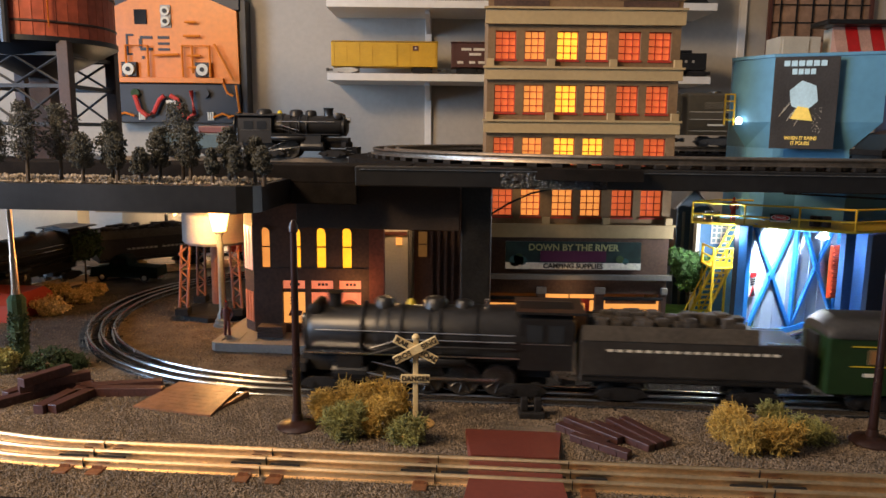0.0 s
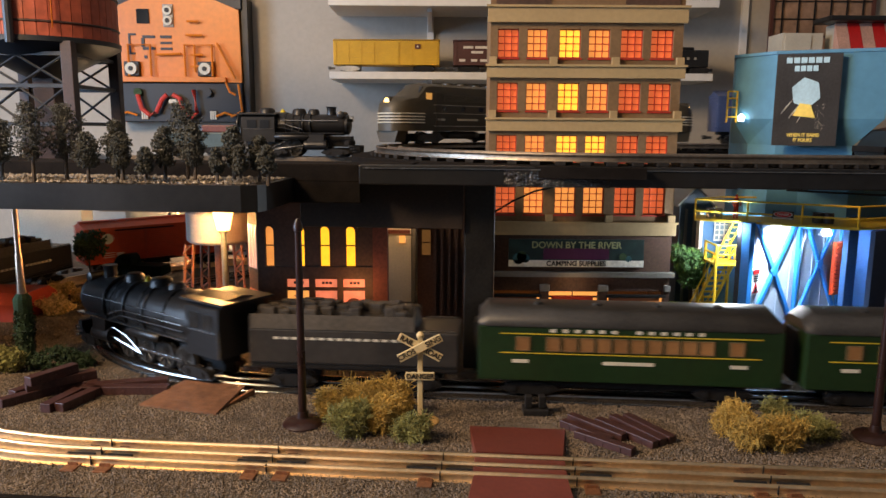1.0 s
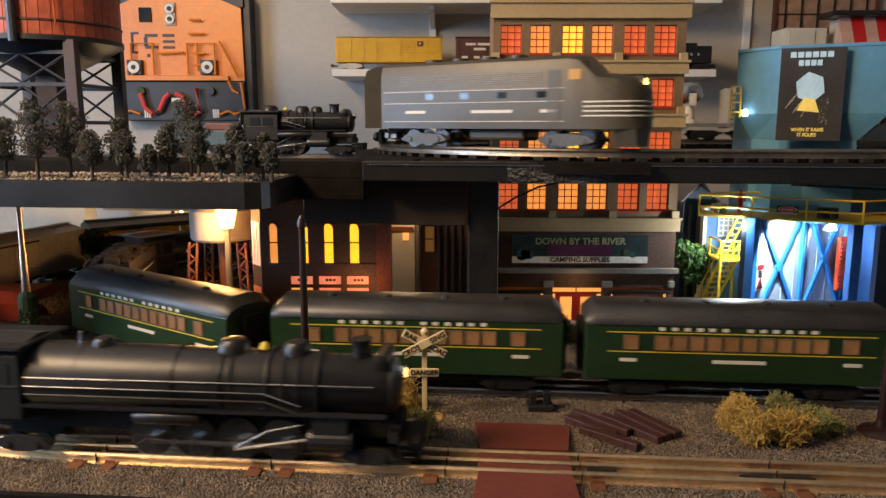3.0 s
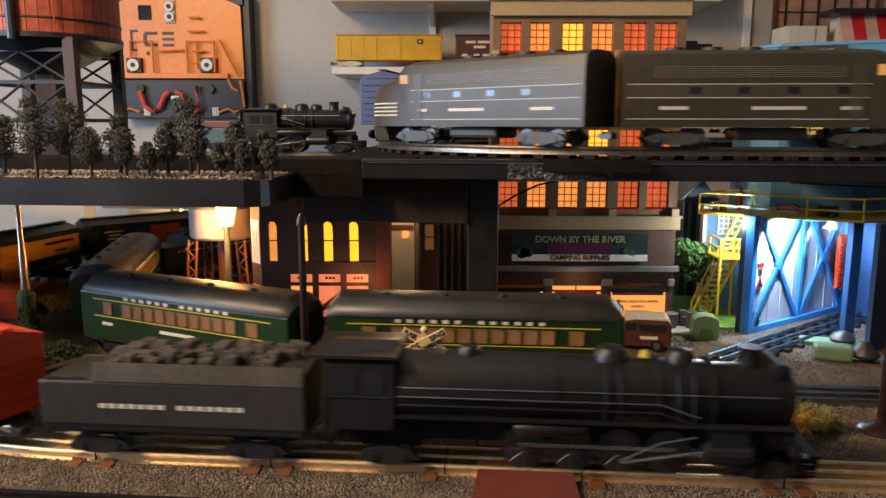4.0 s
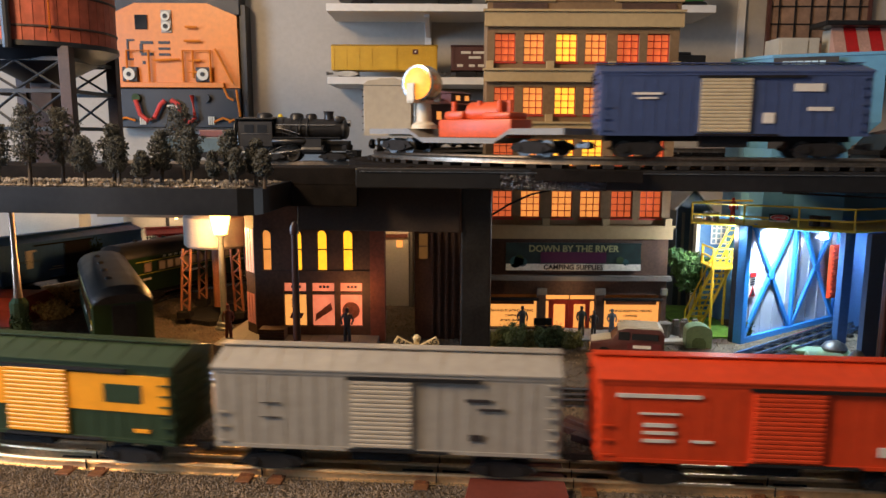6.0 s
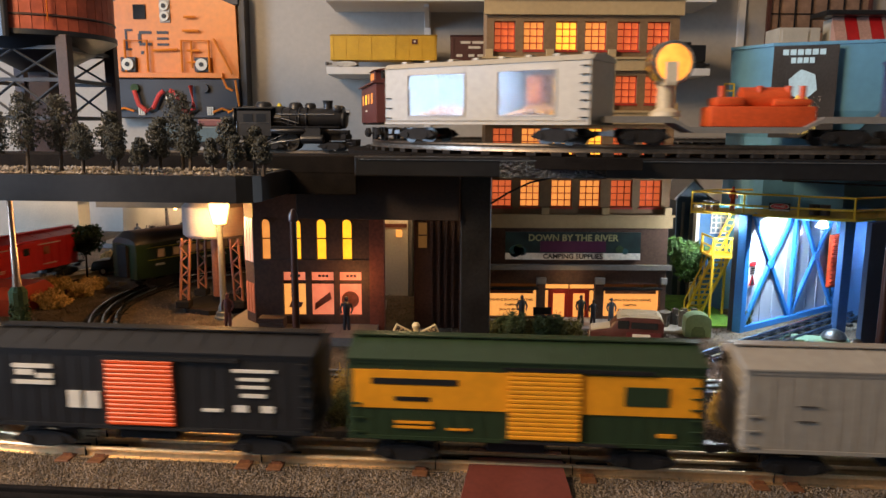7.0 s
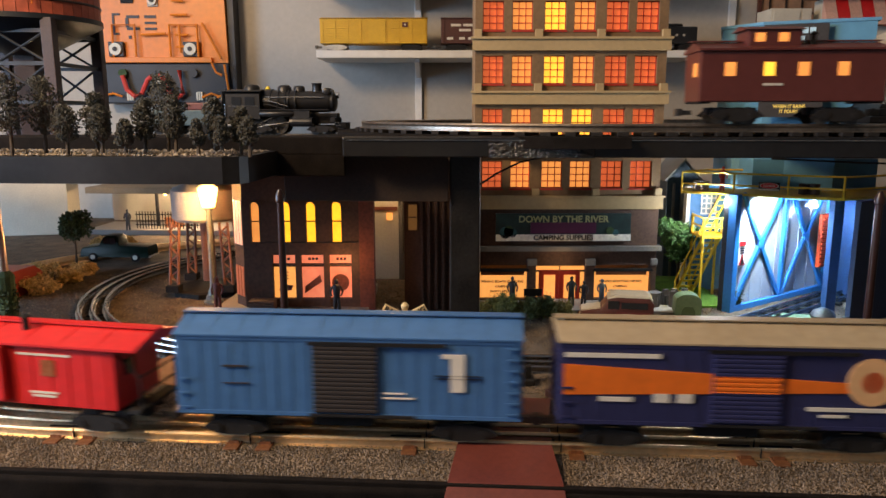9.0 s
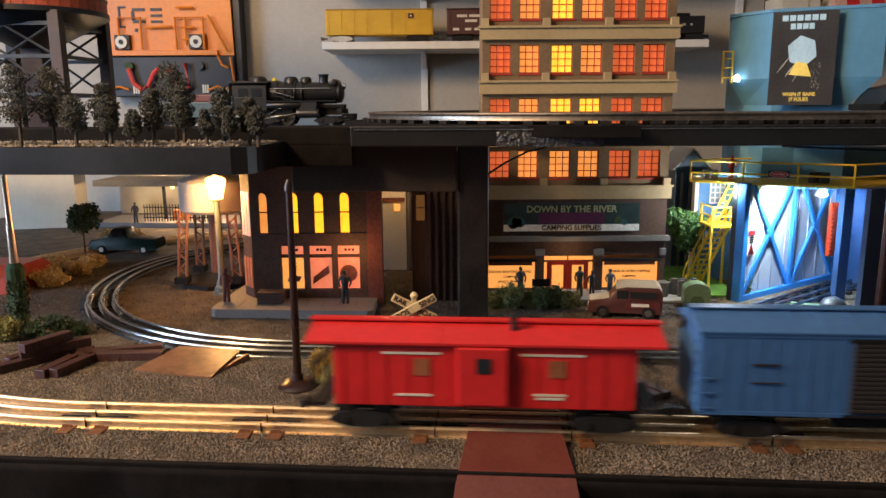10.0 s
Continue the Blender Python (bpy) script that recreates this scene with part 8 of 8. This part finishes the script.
    for x in (0.50, 0.512):
        bm = bmesh.new()
        lathe(bm, [(0.0065, 0), (0.0068, 0.006), (0.0065, 0.014)], (x, 0.978 - (x - 0.5) * 0.4, z + 0.0023), 14)
        part("drum", bm, M_TANKSTEEL, t)


salt_tower()


def stair():
    t = thing("yellow_stair", "yellow steel stair with railed landing", "stair")
    z = 0.100
    x0, x1, y0, y1 = 0.384, 0.424, 1.025, 1.075
    bar("landing", M_YELLOW, t, x0, x1, y0, y1, z - 0.003, z, 0.0005)
    for x, y in ((x0 + 0.002, y0 + 0.002), (x1 - 0.002, y0 + 0.002), (x0 + 0.002, y1 - 0.002), (x1 - 0.002, y1 - 0.002)):
        bm = bmesh.new()
        tube(bm, [(x, y, 0.0), (x, y, z + 0.026)], 0.0020, 6)
        part("post", bm, M_YELLOW, t)
    for h in (0.013, 0.026):
        bm = bmesh.new()
        tube(bm, [(x0 + 0.002, y1, z + h), (x0 + 0.002, y0 + 0.002, z + h), (x1 - 0.002, y0 + 0.002, z + h)], 0.0013, 6)
        part("hand_rail", bm, M_YELLOW, t)
    a, b = Vector((0.4085, 1.050, z - 0.002)), Vector((0.3760, 1.070, 0.004))
    d = b - a
    q = Vector((1.0, 0.12, 0)).normalized() * 0.0130
    for s in (-1, 1):
        bm = bmesh.new()
        tube(bm, [a + q * s, b + q * s], 0.0024, 6)
        part("stringer", bm, M_YELLOW, t)
        bm = bmesh.new()
        up = Vector((0, 0, 0.022))
        tube(bm, [a + q * s + up, b + q * s + up], 0.0012, 6)
        for k in range(4):
            p = a + d * (k / 3) + q * s
            tube(bm, [p, p + up], 0.0011, 6)
        part("hand_rail", bm, M_YELLOW, t)
    for k in range(11):
        p = a + d * ((k + 0.5) / 11)
        bm = bmesh.new()
        loft(bm, [[p + q + Vector((-0.003, -0.002, 0)), p + q + Vector((0.003, 0.002, 0)), p - q + Vector((0.003, 0.002, 0)), p - q + Vector((-0.003, -0.002, 0))], [v + Vector((0, 0, 0.0026)) for v in (p + q + Vector((-0.003, -0.002, 0)), p + q + Vector((0.003, 0.002, 0)), p - q + Vector((0.003, 0.002, 0)), p - q + Vector((-0.003, -0.002, 0)))]])
        part("tread", bm, M_YELLOW, t)
    a, b = Vector((0.405, 1.07, z)), Vector((0.425, 1.05, 0.163))
    for s in (-0.006, 0.006):
        bm = bmesh.new()
        tube(bm, [a + Vector((s, 0, 0)), b + Vector((s, 0, 0))], 0.0014, 6)
        part("ladder_rail", bm, M_YELLOW, t)
    for k in range(7):
        p = a.lerp(b, (k + 0.5) / 7)
        bar("rung", M_YELLOW, t, p.x - 0.006, p.x + 0.006, p.y - 0.0008, p.y + 0.0008, p.z - 0.0008, p.z + 0.0008)


stair()
point("landing_lamp", (0.396, 1.000, 0.152), 1.0, (0.85, 0.92, 1.0), 0.004)


def blue_house():
    t = thing("blue_house", "blue clapboard house with white window and gable", "house")
    P = paint("clapboard_blue", (0.025, 0.15, 0.46))
    y = 1.12
    for k in range(24):
        z = 0.0 + k * 0.0068
        bm = bmesh.new()
        prism(bm, [(y, z), (y - 0.0022, z), (y - 0.0006, z + 0.0066), (y, z + 0.0066)], 0.394, 0.50, "x")
        part("clapboard", bm, P, t)
    bar("front_wall", P, t, 0.394, 0.50, y + 0.0002, y + 0.01, 0.0, 0.163)
    w = bar("window", mat("dim_pane", (0.20, 0.27, 0.32), 0.2, vary=0.2), t, 0.4135, 0.4355, y - 0.0035, y - 0.0024, 0.121, 0.153)
    bm = bmesh.new()
    for k in range(4):
        x = 0.4135 + 0.0220 * k / 3
        box(bm, x - 0.0009, x + 0.0009, y - 0.0050, y - 0.0036, 0.120, 0.154)
    for k in range(5):
        z = 0.121 + 0.032 * k / 4
        box(bm, 0.4125, 0.4365, y - 0.0052, y - 0.0037, z - 0.0009, z + 0.0009)
    part("window_frame", bm, P_WHITE, w)
    bar("corner_board", P_WHITE, t, 0.3900, 0.3955, y - 0.004, y + 0.01, 0.0, 0.163)
    D = paint("slate_house", (0.030, 0.055, 0.080))
    bm = bmesh.new()
    prism(bm, [(0.385, 0.0), (0.440, 0.0), (0.440, 0.165), (0.412, 0.195), (0.385, 0.165)], y + 0.08, y + 0.16, "y")
    part("gable_wing", bm, D, t)
    for s in (-1, 1):
        bm = bmesh.new()
        prism(bm, [(0.412, 0.1975), (0.412 + s * 0.032, 0.1635), (0.412 + s * 0.032, 0.1665), (0.412, 0.2005)], y + 0.075, y + 0.165, "y")
        part("roof", bm, P_GREY, t)
    for x in (0.394, 0.4075, 0.421):
        bar("trim_board", M_GREYSTONE, t, x, x + 0.004, y + 0.077, y + 0.0798, 0.0, 0.160)


blue_house()


def upper_right():
    t = thing("black_tipple", "black sloping coal chute on the upper deck", "chute", (0.625, 0.985, 0.2488))
    bm = bmesh.new()
    prism(bm, [(-0.060, 0), (0.16, 0), (0.16, 0.10), (0.03, 0.085), (0.0, 0.050), (-0.045, 0.040), (-0.062, 0.016)], -0.035, 0.035, "y")
    part("body", bm, M_BLACK, t)
    bar("lip", M_BLACKMAT, t, -0.064, -0.040, -0.038, 0.038, 0.012, 0.020, 0.001)
    t = thing("deck_bridge", "black deck under the chute", "deck", kind="structure")
    bar("deck_board", M_BLACKMAT, t, 0.45, 1.2, 0.93, 1.06, 0.236, 0.2485)
    bar("deck_leg", M_BLACKMAT, t, 0.80, 0.82, 0.96, 1.0, 0.0, 0.236)
    t = thing("cream_cabinet", "small cream metal cabinet standing high on wall ledge", "cabinet", (0.87, 1.88, 0.452))
    bar("body", M_CREAM, t, -0.050, 0.050, -0.03, 0.05, 0, 0.072, 0.001)
    bar("door", M_CREAM, t, -0.044, 0.020, -0.0335, -0.0302, 0.004, 0.066, 0.0006)
    bar("ledge", M_BLACKMAT, t, -0.08, 0.40, -0.04, 0.17, -0.016, -0.0005)
    t = thing("cage_frame", "brown framed wire grid panel hung on wall", "wall panel", (0.865, 2.03, 0.46))
    for x in (0.0, 0.27):
        bar("frame_stile", mat("dark_red_frame", (0.09, 0.030, 0.02), 0.5), t, x, x + 0.008, 0, 0.012, 0, 0.30)
    for z in (0.0, 0.292):
        bar("frame_rail", mat("dark_red_frame", (0.09, 0.030, 0.02), 0.5), t, 0.008, 0.27, 0, 0.012, z, z + 0.008)
    bar("backing", mat("brick_print", (0.32, 0.19, 0.12), 0.7, vary=0.3, grain=60), t, 0.008, 0.27, 0.008, 0.0115, 0.008, 0.292)
    for k in range(6):
        bar("grid_wire", M_BLACKMAT, t, 0.03 + 0.043 * k, 0.0325 + 0.043 * k, 0.002, 0.006, 0.008, 0.292)
    for k in range(6):
        bar("grid_wire", M_BLACKMAT, t, 0.008, 0.27, 0.0022, 0.0058, 0.03 + 0.046 * k, 0.0325 + 0.046 * k)
    t = thing("striped_awning", "red and cream striped stand with black top", "stall", (1.06, 1.86, 0.452))
    for k in range(8):
        bm = bmesh.new()
        prism(bm, [(-0.02, 0.03), (-0.05, 0.03), (-0.02, 0.095)], -0.12 + 0.03 * k, -0.12 + 0.03 * (k + 0.96), "x")
        part("stripe", bm, P_CAB if k % 2 else mat("pink_cream", (0.62, 0.36, 0.28), 0.6), t)
    bar("top", M_BLACK, t, -0.15, 0.14, -0.055, 0.03, 0.0955, 0.108, 0.003)
    bar("stand", M_CREAM, t, -0.11, 0.12, -0.018, 0.04, -0.0005, 0.094)


upper_right()


# ---- left rear: small tower, platform, fence, pole ----
def small_tank():
    t = thing("small_water_tower", "white water tank on brown lattice legs", "water tower", (-0.350, 1.118, 0))
    bm = bmesh.new()
    lathe(bm, [(0.046, 0.114), (0.050, 0.118), (0.050, 0.160), (0.046, 0.164), (0.01, 0.178)], (0, 0, 0), 30)
    part("tank", bm, mat("white_tank", (0.42, 0.41, 0.40), 0.4, vary=0.08), t, smooth=True)
    brown = mat("brown_lattice", (0.22, 0.085, 0.045), 0.5, vary=0.2)
    pts = [(sx * 0.036, sy * 0.036) for sx in (-1, 1) for sy in (-1, 1)]
    for x, y in pts:
        bm = bmesh.new()
        for dx, dy in ((-0.006, 0), (0.006, 0)):
            tube(bm, [(x * 1.15 + dx, y * 1.15 + dy, 0.018), (x + dx, y + dy, 0.114)], 0.0021, 6)
        for k in range(8):
            z0, z1 = 0.020 + k * 0.0115, 0.020 + (k + 1) * 0.0115
            s = 1 if k % 2 else -1
            tube(bm, [(x * 1.1 - s * 0.006, y * 1.1, z0), (x * 1.08 + s * 0.006, y * 1.08, z1)], 0.0014, 5)
        part("leg", bm, brown, t)
    bm = bmesh.new()
    tube(bm, [(0, 0, 0.018), (0, 0, 0.114)], 0.010, 14)
    part("riser", bm, brown, t)
    bm = bmesh.new()
    lathe(bm, [(0.058, 0.0), (0.058, 0.007), (0.050, 0.009)], (0, 0, 0), 8)
    part("base", bm, M_BLACKMAT, t)
    for x, y in pts:
        bar("footing", M_BLACKMAT, t, x * 1.15 - 0.010, x * 1.15 + 0.010, y * 1.15 - 0.010, y * 1.15 + 0.010, 0.0092, 0.020, 0.0012)
    bm = bmesh.new()
    lathe(bm, [(0.004, 0.009), (0.004, 0.030), (0.002, 0.033)], (0.022, -0.045, 0), 10)
    part("hydrant", bm, P_CAB, t)


small_tank()


def far_station():
    t = thing("far_platform", "grey station platform with flat canopy", "platform", (-0.60, 1.68, 0), -4)
    bar("slab", M_PLATFORM, t, -0.20, 0.30, -0.03, 0.10, 0.0005, 0.012, 0.001)
    bar("canopy", mat("tan_canopy", (0.20, 0.16, 0.11), 0.7), t, -0.20, 0.30, -0.02, 0.09, 0.094, 0.108, 0.001)
    for x in (-0.06, 0.16):
        bar("canopy_post", M_BLACKMAT, t, x, x + 0.006, 0.03, 0.036, 0.012, 0.094)
    for x in (-0.03, 0.07):
        bm = bmesh.new()
        lathe(bm, [(0.003, 0.086), (0.004, 0.090), (0.002, 0.094)], (x, 0.02, 0), 10)
        part("canopy_lamp", bm, G_LAMP, t)
    f = thing("iron_fence", "black iron picket fence on the far platform", "fence", (-0.60, 1.672, 0.012), -4)
    for k in range(26):
        bar("picket", M_BLACKMAT, f, -0.09 + 0.0068 * k, -0.0885 + 0.0068 * k, 0, 0.0015, 0, 0.040)
    for z in (0.008, 0.032):
        bar("fence_rail", M_BLACKMAT, f, -0.092, 0.085, -0.0012, -0.0002, z, z + 0.002)
    b = thing("orange_crate", "small orange goods crate behind the fence", "crate", (-0.60, 1.70, 0.0121))
    bar("box", mat("crate_orange", (0.42, 0.14, 0.05), 0.6), b, -0.03, 0.01, -0.008, 0.010, 0, 0.020, 0.001)
    bar("lid", mat("crate_orange", (0.42, 0.14, 0.05), 0.6), b, -0.031, 0.011, -0.009, 0.011, 0.0202, 0.0225)
    p = thing("pale_backdrop_board", "pale cream board standing behind the station", "board", (-0.60, 1.90, 0), 0)
    bar("panel", M_CREAM, p, -0.24, 0.45, 0, 0.01, 0, 0.20)
    q = thing("white_box_column", "white painted boxed column at the layout's rear", "column", (-0.90, 1.66, 0), 12)
    bar("face", M_CREAM, q, -0.08, 0.06, 0.0, 0.10, 0.0002, 0.205, 0.001)
    r = thing("barn_red_roof", "red shed roof beside the curve", "shed", (-0.66, 1.10, 0), -4)
    bm = bmesh.new()
    prism(bm, [(-0.05, 0), (0.05, 0), (0.05, 0.026), (0.03, 0.040), (-0.03, 0.040), (-0.05, 0.026)], -0.10, 0.030, "x")
    part("roof", bm, paint("barn_red", (0.40, 0.055, 0.03)), r)
    b = thing("flag_pole", "steel and copper telescopic pole in dark planted base", "pole", (-0.515, 0.862, 0))
    bm = bmesh.new()
    lathe(bm, [(0.0055, 0.085), (0.0045, 0.10), (0.0040, 0.135), (0.0032, 0.137), (0.0032, 0.20)], (0, 0, 0), 12)
    part("pole", bm, mat("copper_steel", (0.50, 0.36, 0.26), 0.35, 0.8, vary=0.15), b, smooth=True)
    bm = bmesh.new()
    lathe(bm, [(0.010, 0.0), (0.009, 0.03), (0.010, 0.06), (0.0105, 0.082), (0.006, 0.088)], (0, 0, 0), 12)
    rng = random.Random(12)
    leaves(bm, (0, 0, 0.045), (0.012, 0.012, 0.046), 500, 0.0022, rng, 0.7)
    part("planted_base", bm, M_LEAF, b)


far_station()
point("station_lamp", (-0.62, 1.675, 0.080), 0.75, (1.0, 0.66, 0.36), 0.006)
point("station_lamp", (-0.52, 1.668, 0.080), 0.75, (1.0, 0.66, 0.36), 0.006)


# ---- movement: seconds and metres along each track ----
F_TABLE = [(0, -1.75), (2.1, -1.118), (2.5, -0.998), (2.7, -0.930), (3.8, -0.592), (4.0, -0.522), (4.5, -0.338), (5.0, -0.147), (5.7, 0.138), (7.0, 0.683), (8.0, 1.088), (9.0, 1.475), (9.7, 1.760), (10, 1.882)]
M_TABLE = [(0, -0.383), (0.3, -0.283), (0.6, -0.165), (0.9, -0.065), (1.0, -0.029), (1.5, 0.113), (2.5, 0.391), (4.0, 0.797), (5.0, 1.058), (5.7, 1.242), (6.8, 1.660), (7.0, 1.735), (7.3, 1.840), (8.0, 2.07), (10, 2.70)]


def motions():
    ts = [0.2 * i for i in range(51)]

    def run(train, way, table, shift):
        tt, ss = zip(*table)
        for ob, off, half, *rev in train:
            rows = []
            for t in ts:
                s = np.interp(t, tt, ss) + off + shift
                m = way.place(s, half)
                rows.append((t, m @ pose(0, 0, 0, 0, 0, 180) if rev and rev[0] else m))
            walk(ob, rows)

    def spin(name, table):
        tt, ss = zip(*table)
        rows_t = [i / 15 for i in range(151)]
        for w, side in DRIVERS[name]:
            p = w.location.copy()
            walk(w, [(t, Matrix.Translation(p) @ Matrix.Rotation(np.interp(t, tt, ss) / 0.0185, 4, "Y")) for t in rows_t])
        for rod in RODS[name]:
            walk(rod, [(t, Matrix.Translation((-0.006 * math.sin(np.interp(t, tt, ss) / 0.0185), 0, -0.006 * math.cos(np.interp(t, tt, ss) / 0.0185)))) for t in rows_t])
    spin(TRAIN_FRONT[0][0].name, F_TABLE)
    spin(TRAIN_MID[0][0].name, M_TABLE)
    run(TRAIN_FRONT, FRONT, F_TABLE, -0.0445)
    run([(ob, -off, half) for ob, off, half in TRAIN_MID], MID, M_TABLE, 0.0587)
    run(TRAIN_UP, UPPER, [(0, -1.68), (0.9, -1.386), (1.5, -1.19), (2.5, -0.93), (4.0, -0.478), (4.5, -0.317), (5.0, -0.166), (5.5, 0.015), (5.7, 0.081), (7.0, 0.496), (7.5, 0.650), (7.7, 0.710), (8.5, 0.942), (9.0, 1.087), (9.5, 1.243), (10, 1.40)], -0.064)


motions()
